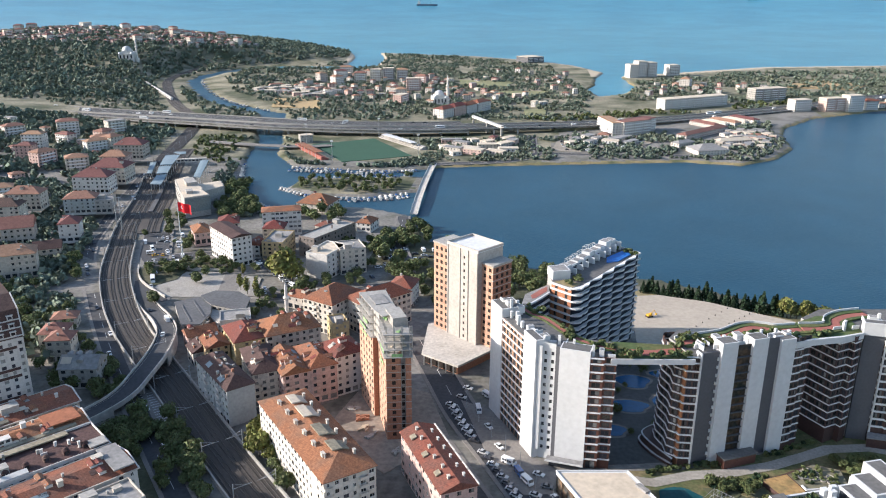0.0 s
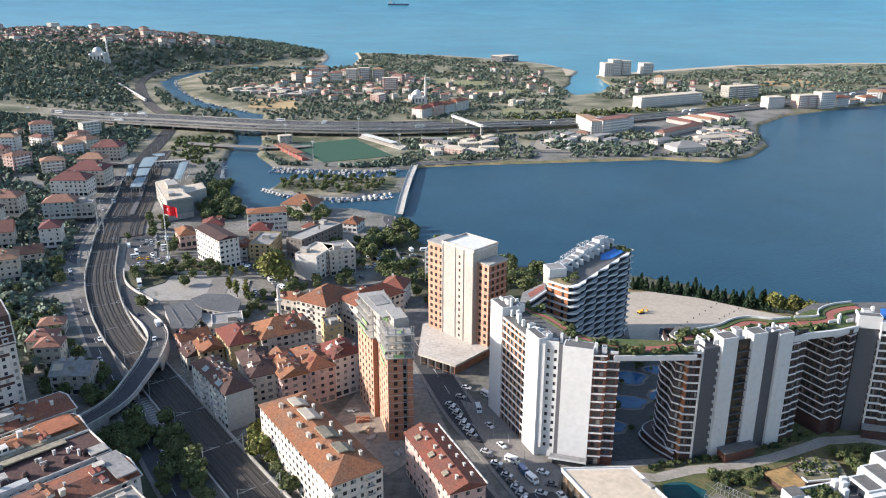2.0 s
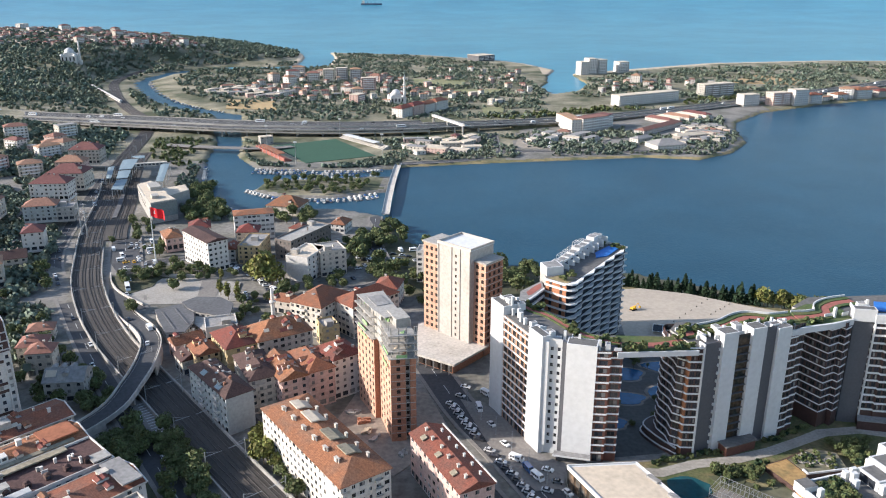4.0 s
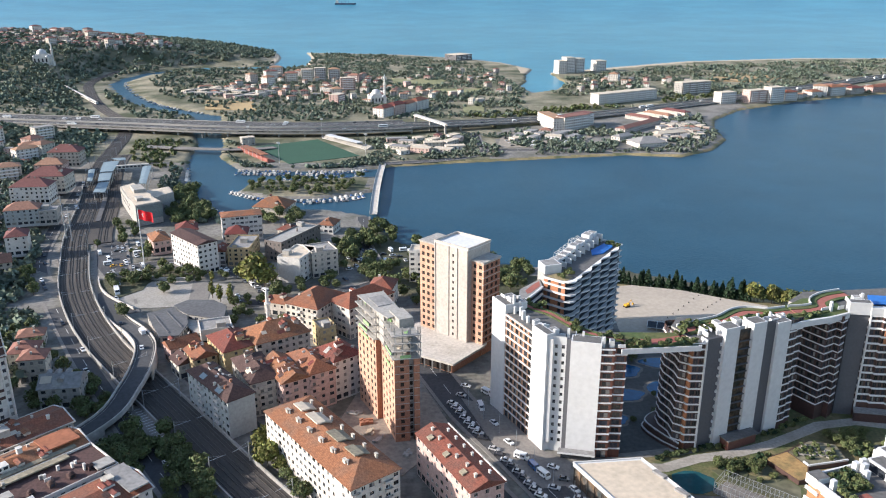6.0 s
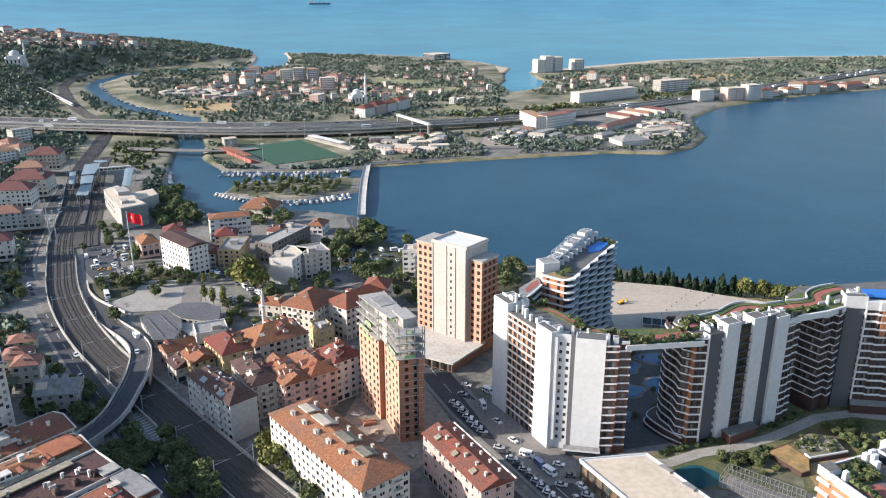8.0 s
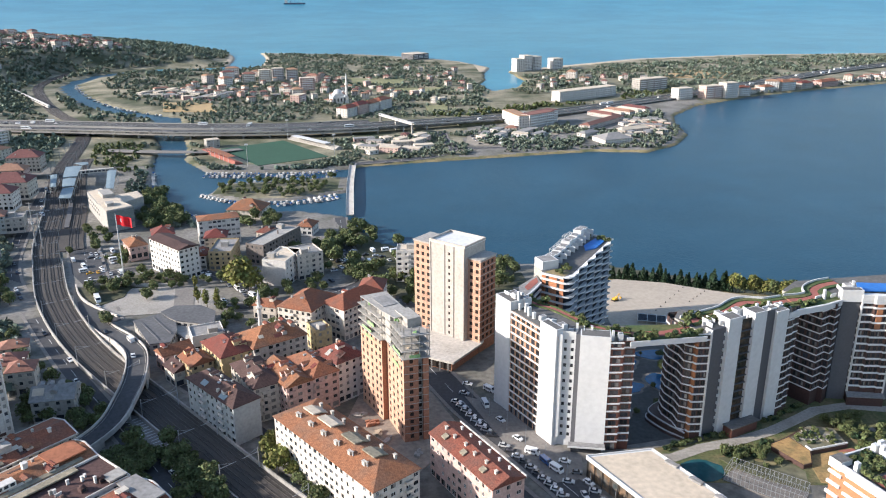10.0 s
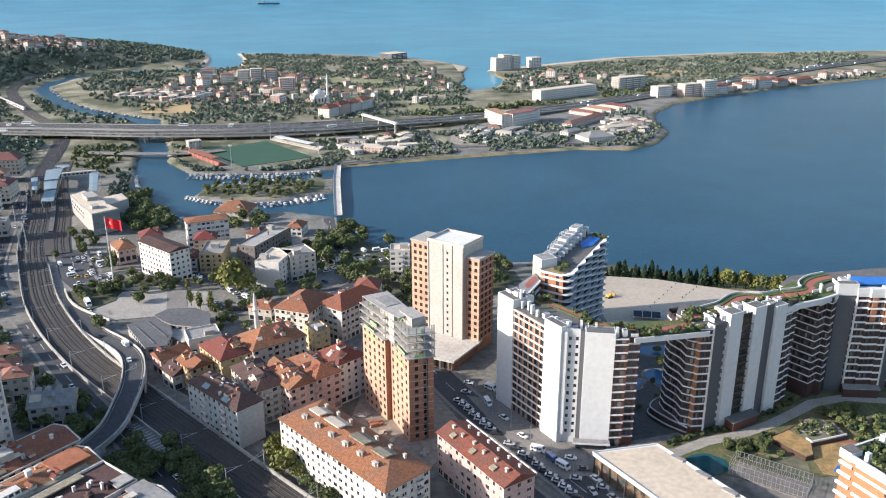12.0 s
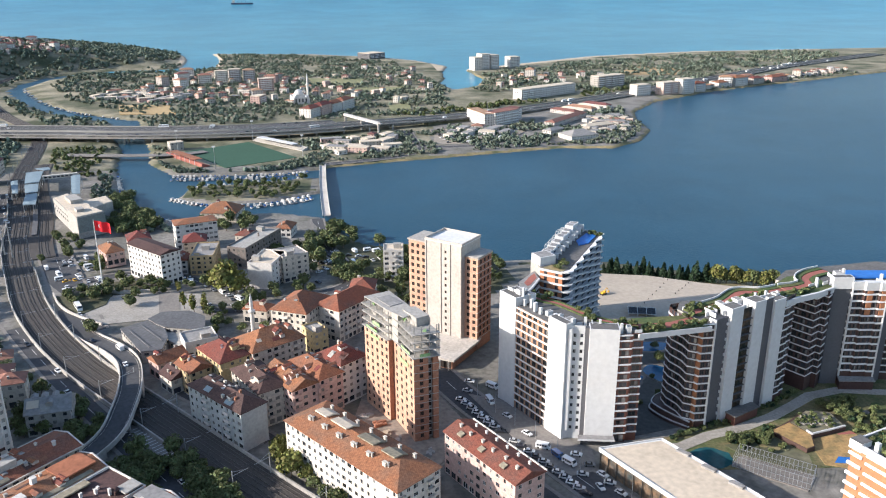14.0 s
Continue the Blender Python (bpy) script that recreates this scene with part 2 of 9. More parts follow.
CARWHITE = mat("white_car_paint", (0.75, 0.75, 0.74), 0.25, 0.03, 0.1, 0.5, 0, spec=0.6)
CARDARK = mat("dark_car_paint", (0.03, 0.032, 0.04), 0.22, 0.03, 0.1, 0.5, 0, spec=0.6)
CARRED = mat("red_car_paint", (0.45, 0.03, 0.03), 0.25, 0.03, 0.1, 0.5, 0, spec=0.6)
CARBLUE = mat("blue_car_paint", (0.05, 0.12, 0.3), 0.25, 0.03, 0.1, 0.5, 0, spec=0.6)
CARYELLOW = mat("yellow_car_paint", (0.7, 0.38, 0.03), 0.25, 0.03, 0.1, 0.5, 0, spec=0.6)
RUBBER = mat("tyre_rubber", (0.02, 0.02, 0.02), 0.9, 0.1, 0.5, 2, 0)
STEEL = mat("galvanised_steel", (0.42, 0.43, 0.44), 0.45, 0.1, 0.2, 1, 0, 0.6)
CANOPY = mat("pale_metal_roof", (0.22, 0.28, 0.31), 0.6, 0.15, 0.1, 0.6, 0)
FLAGRED = mat("red_cloth", (0.75, 0.02, 0.03), 0.8, 0.08, 0.3, 1, 0)
FLAGWHITE = mat("white_cloth", (0.8, 0.8, 0.8), 0.8, 0.05, 0.3, 1, 0)
BLUECOVER = mat("blue_pool_cover", (0.03, 0.16, 0.5), 0.5, 0.15, 0.1, 0.6, 0)
POOL = mat("pool_water", (0.015, 0.085, 0.2), 0.25, 0.2, 0.1, 0.5, 0.05)
POND = mat("pond_water", (0.02, 0.085, 0.10), 0.08, 0.2, 0.1, 0.5, 0.05)
NET = mat("green_safety_net", (0.28, 0.44, 0.2), 0.9, 0.3, 0.3, 1.2, 0)
LEAD = mat("lead_dome", (0.5, 0.5, 0.5), 0.5, 0.1, 0.1, 0.6, 0, 0.2)
HULL = mat("boat_hull", (0.38, 0.36, 0.34), 0.5, 0.1, 0.1, 0.6, 0, rnd=0.7)
SHIP = mat("ship_hull", (0.08, 0.1, 0.15), 0.6, 0.1, 0.05, 0.3, 0)
LAKE = water_mat("lake_water", (0.022, 0.067, 0.110), 0.3, 0.35, 0.35, (0.032, 0.082, 0.126))
LAKE.node_tree.nodes["Principled BSDF"].inputs["Specular IOR Level"].default_value = 0.07
SEA = water_mat("sea_water", (0.026, 0.160, 0.250), 0.3, 0.12, 0.35, (0.050, 0.225, 0.320))
SEA.node_tree.nodes["Principled BSDF"].inputs["Specular IOR Level"].default_value = 0.22
# ---- mesh kit ----


class Kit:
    """Collects faces for one mesh; each face may take its own material slot."""

    def __init__(self):
        self.v, self.f, self.m = [], [], []

    def face(self, pts, m=0):
        n = len(self.v)
        self.v.extend(tuple(p) for p in pts)
        self.f.append(tuple(range(n, n + len(pts))))
        self.m.append(m)

    def box(self, x0, y0, z0, x1, y1, z1, m=0):
        n = len(self.v)
        self.v.extend([(x0, y0, z0), (x1, y0, z0), (x1, y1, z0), (x0, y1, z0), (x0, y0, z1), (x1, y0, z1), (x1, y1, z1), (x0, y1, z1)])
        for q in ((3, 2, 1, 0), (4, 5, 6, 7), (0, 1, 5, 4), (1, 2, 6, 5), (2, 3, 7, 6), (3, 0, 4, 7)):
            self.f.append(tuple(n + i for i in q))
            self.m.append(m)

    def obox(self, p, q, half, z0, z1, m=0):
        """A beam of that half width along the line p-q."""
        dx, dy = q[0] - p[0], q[1] - p[1]
        l = math.hypot(dx, dy) or 1
        nx, ny = -dy / l * half, dx / l * half
        self.prism([(p[0] - nx, p[1] - ny), (q[0] - nx, q[1] - ny), (q[0] + nx, q[1] + ny), (p[0] + nx, p[1] + ny)], z0, z1, m)

    def prism(self, poly, z0, z1, m=0, top=None):
        """A column over a polygon that runs anticlockwise."""
        n, c = len(self.v), len(poly)
        self.v.extend((x, y, z0) for x, y in poly)
        self.v.extend((x, y, z1) for x, y in poly)
        self.f.append(tuple(range(n + c - 1, n - 1, -1)))
        self.m.append(m)
        self.f.append(tuple(range(n + c, n + 2 * c)))
        self.m.append(m if top is None else top)
        for i in range(c):
            j = (i + 1) % c
            self.f.append((n + i, n + j, n + c + j, n + c + i))
            self.m.append(m)

    def tube(self, p, q, r0, r1, sides=6, m=0):
        a, b = Vector(p), Vector(q)
        d = (b - a).normalized()
        u = d.orthogonal().normalized()
        w = d.cross(u)
        n = len(self.v)
        for c, r in ((a, r0), (b, r1)):
            for i in range(sides):
                t = 2 * math.pi * i / sides
                self.v.append(tuple(c + (u * math.cos(t) + w * math.sin(t)) * r))
        for i in range(sides):
            j = (i + 1) % sides
            self.f.append((n + i, n + j, n + sides + j, n + sides + i))
            self.m.append(m)
        self.f.append(tuple(range(n + sides, n + 2 * sides)))
        self.m.append(m)

    def turn(self, profile, cx, cy, sides=12, m=0):
        """A turned body from (radius, height) pairs."""
        n = len(self.v)
        for r, z in profile:
            for i in range(sides):
                t = 2 * math.pi * i / sides
                self.v.append((cx + r * math.cos(t), cy + r * math.sin(t), z))
        for k in range(len(profile) - 1):
            for i in range(sides):
                j = (i + 1) % sides
                a = n + k * sides
                self.f.append((a + i, a + j, a + sides + j, a + sides + i))
                self.m.append(m)

    def panel(self, p, q, z0, z1, openings, deep=0.25, m=0):
        """A wall face from p to q (outside on the right hand) with real openings (s0, s1, low, high) and their reveals."""
        dx, dy = q[0] - p[0], q[1] - p[1]
        l = math.hypot(dx, dy)
        ux, uy = dx / l, dy / l
        nx, ny = uy, -ux

        def at(s, z, d=0.0):
            return (p[0] + ux * s - nx * d, p[1] + uy * s - ny * d, z)
        ss = sorted({0.0, l, *(round(o[i], 3) for o in openings for i in (0, 1))})
        zs = sorted({z0, z1, *(round(o[i], 3) for o in openings for i in (2, 3))})
        holes = [tuple(round(c, 3) for c in o) for o in openings]
        for i in range(len(ss) - 1):
            run = None
            for k in range(len(zs) - 1):
                sm, zm = (ss[i] + ss[i + 1]) / 2, (zs[k] + zs[k + 1]) / 2
                solid = not any(o[0] < sm < o[1] and o[2] < zm < o[3] for o in holes)
                if solid and run is None:
                    run = zs[k]
                if run is not None and (not solid or k == len(zs) - 2):
                    top = zs[k + 1] if solid else zs[k]
                    self.face([at(ss[i], run), at(ss[i + 1], run), at(ss[i + 1], top), at(ss[i], top)], m)
                    run = None
        for s0, s1, a, b in holes:
            self.face([at(s0, a), at(s1, a), at(s1, a, deep), at(s0, a, deep)], m)
            self.face([at(s1, b), at(s0, b), at(s0, b, deep), at(s1, b, deep)], m)
            self.face([at(s0, b), at(s0, a), at(s0, a, deep), at(s0, b, deep)], m)
            self.face([at(s1, a), at(s1, b), at(s1, b, deep), at(s1, a, deep)], m)

    def weld(self):
        """Joins points that lie on one another."""
        at, spot = [], {}
        pts = []
        for p in self.v:
            key = (round(p[0], 3), round(p[1], 3), round(p[2], 3))
            if key not in spot:
                spot[key] = len(pts)
                pts.append(p)
            at.append(spot[key])
        faces = [tuple(at[i] for i in f) for f in self.f]
        keep = [len(set(f)) == len(f) for f in faces]
        self.v, self.f, self.m = pts, [f for f, k_ in zip(faces, keep) if k_], [m for m, k_ in zip(self.m, keep) if k_]
        return self

    def mesh(self, name, mats):
        me = bpy.data.meshes.new(name)
        me.from_pydata(self.v, [], self.f)
        for x in (mats if isinstance(mats, (list, tuple)) else [mats]):
            me.materials.append(x)
        if any(self.m):
            me.polygons.foreach_set("material_index", self.m)
        me.update()
        return me


def part(name, k, mats, parent=None, label=""):
    ob = new(name, k.mesh(name, mats) if isinstance(k, Kit) else k)
    ob.parent = parent
    return tagged(ob, label) if label else ob


def thing(name, x, y, z, turn, label, category, group="", kind=""):
    """An Empty at the base of a thing, which holds its parts."""
    ob = new(name)
    ob.matrix_basis = pose(x, y, z, 0, 0, turn)
    return tagged(ob, label, category, group, kind)


def smooth_line(pts, step=6.0):
    """Points along a smooth line through pts (of two or three numbers)."""
    p = [Vector((*q, 0.0)) if len(q) == 2 else Vector(q) for q in pts]
    p = [p[0] * 2 - p[1], *p, p[-1] * 2 - p[-2]]
    out = []
    for i in range(1, len(p) - 2):
        a, b, c, d = p[i - 1:i + 3]
        n = max(2, int((c - b).length / step))
        for k in range(n):
            t = k / n
            out.append(0.5 * ((2 * b) + (c - a) * t + (2 * a - 5 * b + 4 * c - d) * t * t + (3 * b - a - 3 * c + d) * t ** 3))
    out.append(p[-2])
    return out


def side_points(line, off):
    out = []
    for i, a in enumerate(line):
        d = line[min(i + 1, len(line) - 1)] - line[max(i - 1, 0)]
        n = Vector((-d.y, d.x, 0)).normalized()
        out.append(a + n * off)
    return out


def strip(k, line, off0, off1, z0, z1, m=0, top=True):
    """A band along a line between two offsets (left is plus), from z0 below to z1 above the line."""
    a, b = side_points(line, off0), side_points(line, off1)
    lift0, lift1 = Vector((0, 0, z0)), Vector((0, 0, z1))
    n = len(k.v)
    for p, q in zip(a, b):
        k.v.extend([tuple(p + lift0), tuple(p + lift1), tuple(q + lift1), tuple(q + lift0)])
    for i in range(len(a) - 1):
        s, e = n + 4 * i, n + 4 * i + 4
        for j in range(3 if abs(z1 - z0) < 1.2 else 4):
            h = (j + 1) % 4
            k.f.append((s + j, s + h, e + h, e + j))
            k.m.append(m)
    for s in (n, n + 4 * (len(a) - 1)):
        k.f.append((s, s + 1, s + 2, s + 3))
        k.m.append(m)


# ---- ground and water ----
LAKE_EDGE = [(-62, 592), (-35, 529), (0, 504), (41, 483), (116, 473), (173, 443), (208, 428), (245, 410), (420, 404), (900, 500), (1500, 900), (1600, 1500), (1100, 1480),
             (709, 1299), (632, 1266), (518, 1205), (405, 1123), (345, 1040), (328, 985), (318, 908), (285, 850), (241, 813), (184, 821), (122, 807), (5, 780), (-61, 762)]
BASIN_EDGE = [(-60, 592), (-90, 606), (-114, 612), (-150, 592), (-171, 590), (-208, 622), (-232, 680), (-254, 750), (-268, 800), (-280, 868), (-318, 960), (-346, 1068),
              (-312, 1062), (-285, 960), (-255, 868), (-240, 800), (-222, 772), (-205, 745), (-157, 742), (-103, 742), (-76, 752), (-60, 757), (-58, 720), (-74, 722), (-120, 710), (-180, 701),
              (-187, 660), (-152, 641), (-109, 641), (-70, 664), (-58, 668)]
CREEK = [(-335, 1060), (-422, 1131), (-495, 1225), (-558, 1335), (-591, 1410), (-592, 1519), (-554, 1596), (-470, 1634), (-392, 1645), (-350, 1690), (-372, 1900), (-450, 2120)]
SEA_EDGE = [(-1500, 2500), (-1000, 2420), (-721, 2285), (-482, 2085), (-366, 2000), (-127, 1950), (20, 1860), (107, 1766), (161, 1640), (139, 1540), (132, 1441), (116, 1380), (130, 1294), (171, 1328), (197, 1417),
            (186, 1574), (297, 1655), (508, 1800), (790, 1880), (1010, 1885), (2200, 1980), (7000, 2300), (7000, 6000), (-7000, 6000), (-7000, 2600)]


def distance_inside(px, py, edge):
    """How far grid points lie inside (plus) or outside (minus) a closed outline."""
    d = np.full(px.shape, 1e9)
    inside = np.zeros(px.shape, bool)
    for (x0, y0), (x1, y1) in zip(edge, edge[1:] + edge[:1]):
        ex, ey = x1 - x0, y1 - y0
        t = np.clip(((px - x0) * ex + (py - y0) * ey) / (ex * ex + ey * ey + 1e-9), 0, 1)
        d = np.minimum(d, np.hypot(px - x0 - t * ex, py - y0 - t * ey))
        if y0 != y1:
            inside ^= ((y0 > py) != (y1 > py)) & (px < (x1 - x0) * (py - y0) / (y1 - y0) + x0)
    return np.where(inside, d, -d)


def distance_line(px, py, line):
    d = np.full(px.shape, 1e9)
    for (x0, y0), (x1, y1) in zip(line, line[1:]):
        ex, ey = x1 - x0, y1 - y0
        t = np.clip(((px - x0) * ex + (py - y0) * ey) / (ex * ex + ey * ey), 0, 1)
        d = np.minimum(d, np.hypot(px - x0 - t * ex, py - y0 - t * ey))
    return d


def ramp01(x):
    x = np.clip(x, 0, 1)
    return x * x * (3 - 2 * x)


RAILWAY = [(-655, 1569), (-633, 1392), (-571, 1251), (-492, 1108), (-415, 994), (-380, 905), (-338, 740), (-293, 618), (-263, 530), (-236, 468), (-213, 418.5), (-189, 378), (-166, 346), (-147, 323.5), (-107.6, 279.6), (-67.8, 234.5), (-29.8, 193.5)]
CREEK_FINE = [(p.x, p.y) for p in smooth_line(CREEK, 25)]


def wet_depth(px, py):
    """Distance into the water; minus on land."""
    w = np.maximum(distance_inside(px, py, LAKE_EDGE), distance_inside(px, py, BASIN_EDGE))
    w = np.maximum(w, distance_inside(px, py, SEA_EDGE))
    return np.maximum(w, 11.5 + 22 * ramp01((py - 1600) / 60) - distance_line(px, py, CREEK_FINE))


def heights(px, py):
    px, py = np.asarray(px, float), np.asarray(py, float)
    w = wet_depth(px, py)
    land = 2.0 + 6.0 * ramp01((560 - py) / 160) * ramp01((-w - 4) / 60)
    land = land + 0.6 * ramp01(-w / 30)
    hill = 58 * np.exp(-((px + 1060) / 440) ** 2 - ((py - 1800) / 430) ** 2) + 12 * np.exp(-((px + 700) / 170) ** 2 - ((py - 1700) / 260) ** 2)
    hill = hill + 26 * np.exp(-((px + 800) / 260) ** 2 - ((py - 760) / 330) ** 2)
    hill = hill * ramp01((distance_line(px, py, RAILWAY) - 16) / 90)
    land = land + hill * ramp01((-w - 10) / 90)
    bank = ramp01((-w + 1.5) / 4.5)
    return -3.0 + (land + 3.0) * bank


def ground_z(x, y):
    return float(heights(np.array([x]), np.array([y]))[0])


def axis(parts):
    out = []
    for a, b, s in parts:
        out.extend(np.arange(a, b, s))
    return np.array(out + [parts[-1][1]])


gx = axis([(-5000, -1600, 340), (-1600, -480, 16), (-480, 480, 5), (480, 1100, 10), (1100, 5000, 390)])
gy = axis([(-600, 170, 70), (170, 1000, 5), (1000, 2150, 9), (2150, 2700, 50)])
GX, GY = np.meshgrid(gx, gy)
GW = wet_depth(GX, GY)
GZ = heights(GX, GY)
nx_, ny_ = len(gx), len(gy)
verts = np.stack([GX.ravel(), GY.ravel(), GZ.ravel()], 1)
ii = (np.arange(ny_ - 1)[:, None] * nx_ + np.arange(nx_ - 1)[None, :]).ravel()
quads = np.stack([ii, ii + 1, ii + nx_ + 1, ii + nx_], 1)
cx = verts[quads].mean(1)
cw = GW.ravel()[quads].mean(1)
kind_ = np.zeros(len(quads), np.int32)
green = (cx[:, 1] > 770) & (distance_inside(cx[:, 0], cx[:, 1], [(40, 780), (420, 780), (420, 1200), (330, 1150), (60, 960)]) < 0)
kind_[green] = 1
shore = (cw > -16) & (cx[:, 1] > 1700) & (cx[:, 0] < 220)
shore |= (cw > -30) & (cx[:, 1] > 1560) & (cx[:, 0] > 130)
kind_[shore] = 2
kind_[(cw > -5) & (cx[:, 1] > 760) & (cx[:, 0] > -65) & (cx[:, 1] < 1500)] = 3
# All patches but the island get the ground tone darkened for tree shade.
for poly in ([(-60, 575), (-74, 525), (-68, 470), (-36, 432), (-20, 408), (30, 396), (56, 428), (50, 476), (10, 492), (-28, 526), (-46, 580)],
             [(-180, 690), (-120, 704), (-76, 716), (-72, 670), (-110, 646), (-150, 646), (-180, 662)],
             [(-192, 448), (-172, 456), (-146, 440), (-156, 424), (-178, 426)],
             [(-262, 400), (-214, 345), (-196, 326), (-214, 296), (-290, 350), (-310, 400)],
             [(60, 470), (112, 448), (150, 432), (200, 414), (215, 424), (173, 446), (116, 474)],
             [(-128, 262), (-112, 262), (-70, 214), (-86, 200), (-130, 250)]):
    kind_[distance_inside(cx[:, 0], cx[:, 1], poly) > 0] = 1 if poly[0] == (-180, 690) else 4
kind_[distance_inside(cx[:, 0], cx[:, 1], [(92, 424), (107, 427), (133, 420), (155, 407), (176, 396), (202, 396), (206, 414), (150, 432), (112, 446), (92, 444)]) > 0] = 3
gm = bpy.data.meshes.new("ground")
gm.from_pydata(verts.tolist(), [], quads.tolist())
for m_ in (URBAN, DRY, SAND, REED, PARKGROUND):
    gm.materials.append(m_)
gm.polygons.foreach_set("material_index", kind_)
gm.polygons.foreach_set("use_smooth", np.ones(len(quads), bool))
gm.update()
tagged(new("ground", gm), "mixed paved, earthy and dry grassy town ground", "ground", kind="structure")

k = Kit()
k.face([(-900, 150, 0), (7000, 150, 0), (7000, 1900, 0), (1100, 1720, 0), (700, 1480, 0), (480, 1285, 0), (-100, 1285, 0), (-100, 1600, 0), (-900, 1600, 0)])
tagged(part("water", k, LAKE), "dark blue rippled lake water", "lake", kind="structure")
k = Kit()
k.face([(-7000, 1600, 0), (-100, 1600, 0), (-100, 3000, 0), (-7000, 3000, 0)])
k.face([(-100, 1285, 0), (480, 1285, 0), (700, 1480, 0), (1100, 1720, 0), (7000, 1900, 0), (7000, 3000, 0), (-100, 3000, 0)])
rim = [(2950 + 1900 * i / 24, 82 * (i / 24) ** 2 - 0.4 * (i == 0)) for i in range(25)]
for i in range(60):
    a0, a1 = radians(20 + i * 140 / 60), radians(20 + (i + 1) * 140 / 60)
    for (r0, z0), (r1, z1) in zip(rim, rim[1:]):
        k.face([(r0 * math.cos(a0), r0 * math.sin(a0), z0), (r1 * math.cos(a0), r1 * math.sin(a0), z1), (r1 * math.cos(a1), r1 * math.sin(a1), z1), (r0 * math.cos(a1), r0 * math.sin(a1), z0)])
sea_me = k.mesh("sea", SEA)
sea_me.polygons.foreach_set("use_smooth", [True] * len(sea_me.polygons))
tagged(new("sea", sea_me), "turquoise blue open sea with light swell", "sea", kind="structure")


def flat_patch(name, poly, z, m, label, category, edge=0.0):
    """A thin sheet laid on the ground."""
    c = Kit()
    c.prism(poly, z - 0.5, z, 0)
    return tagged(part(name, c, m), label, category, kind="structure")


# ---- roads, railway, bridges ----


def road(name, pts, width, m, label, category, lift=0.12, marks=True, kerb=True):
    line = smooth_line([(x, y, ground_z(x, y) + lift) if len(p) == 2 else p for p in pts for x, y in [p[:2]]], 7)
    c = Kit()
    strip(c, line, width / 2, -width / 2, -0.6, 0)
    ob = tagged(part(name, c, m), label, category, kind="structure")
    if kerb:
        c = Kit()
        for s in (1, -1):
            strip(c, line, s * (width / 2 + 1.6), s * width / 2, -0.6, 0.14)
        part("kerb", c, PAVING, ob)
    if marks:
        c = Kit()
        for i in range(0, len(line) - 1, 2):
            strip(c, line[i:i + 2], 0.1, -0.1, -0.05, 0.012)
        tagged(part("lane_marking", c, LINE, ob), kind="stuff")
    return line


STREET = [(-18, 352), (-3, 316), (10, 285), (26, 256), (42, 226), (58, 195)]
road("road", STREET, 13, ASPHALT, "worn asphalt street lined with parked cars", "road")
road("road", [(-12, 285), (2, 262), (16, 236), (28, 214), (36, 196)], 9, ASPHALT, "asphalt lane beside apartment houses", "road", 0.1)
road("road", [(-330, 690), (-286, 540), (-252, 455), (-205, 382), (-168, 329), (-131.5, 281), (-106, 248), (-85, 221.7), (-66, 198)], 8, ASPHALT, "asphalt road running beside the railway", "road", 0.1)
road("road", [(-235, 520), (-205, 452), (-184, 405), (-172, 380)], 18, ASPHALT, "broad asphalt junction with buses", "road", 0.14)
road("road", [(-184, 405), (-160, 412), (-120, 402), (-86, 398), (-60, 415), (-40, 440), (-58, 520), (-66, 585)], 8, ASPHALT, "asphalt street through the old town", "road", 0.1)
road("road", [(-205, 452), (-170, 468), (-130, 448), (-86, 398)], 9, ASPHALT, "asphalt street past shop fronts", "road", 0.16)
road("road", [(-66, 770), (5, 793), (36, 832), (30, 880), (28, 935)], 8, ASPHALT, "asphalt road curving off the lake shore", "road", 0.1)
road("road", [(36, 832), (70, 835), (130, 838), (230, 850), (290, 890)], 7, ASPHALT, "asphalt shore road beside the work yards", "road", 0.14)
road("road", [(60, 935), (62, 880), (56, 848)], 9, ASPHALT, "asphalt slip road off the highway", "road", 0.12)
road("road", [(-72, 270), (-95, 296), (-112, 312), (-121, 326)], 6, ASPHALT, "narrow asphalt lane along the tracks", "road", 0.1)

# railway: bed, sleepers, rails, masts
RAIL = smooth_line([(x, y, ground_z(x, y) + 0.35) for x, y in RAILWAY], 6)
c = Kit()
strip(c, RAIL, 8.0, -8.0, -0.8, 0.15)
bed = tagged(part("railway", c, BALLAST), "ballasted railway with several parallel tracks", "railway", kind="structure")
c = Kit()
for off in (-5.7, -1.9, 1.9, 5.7):
    for g_ in (-0.74, 0.74):
        strip(c, RAIL, off + g_ + 0.07, off + g_ - 0.07, 0.2, 0.42)
tagged(part("rail", c, RAILSTEEL, bed, "worn steel rails"), kind="stuff")
c = Kit()
fine = smooth_line([tuple(p) for p in RAIL[-70:]], 1.5)
for i in range(0, len(fine) - 1):
    d = (fine[i + 1] - fine[i]).normalized()
    n = Vector((-d.y, d.x, 0))
    for off in (-5.7, -1.9, 1.9, 5.7):
        p = fine[i] + n * off
        c.obox((p + n * 1.3)[:2], (p - n * 1.3)[:2], 0.13, p.z + 0.1, p.z + 0.24)
tagged(part("sleeper", c, SLEEPER, bed), kind="stuff")
YARD = [p for p in RAIL if 505 < p.y < 800]
c = Kit()
strip(c, YARD, 23, 8.02, -0.8, 0.12)
part("yard_bed", c, BALLAST, bed, "ballast of the station sidings")
c = Kit()
for off in (14.6, 18.6):
    for g_ in (-0.74, 0.74):
        strip(c, YARD, off + g_ + 0.07, off + g_ - 0.07, 0.1, 0.38)
tagged(part("siding", c, RAILSTEEL, bed, "worn steel siding rails"), kind="stuff")
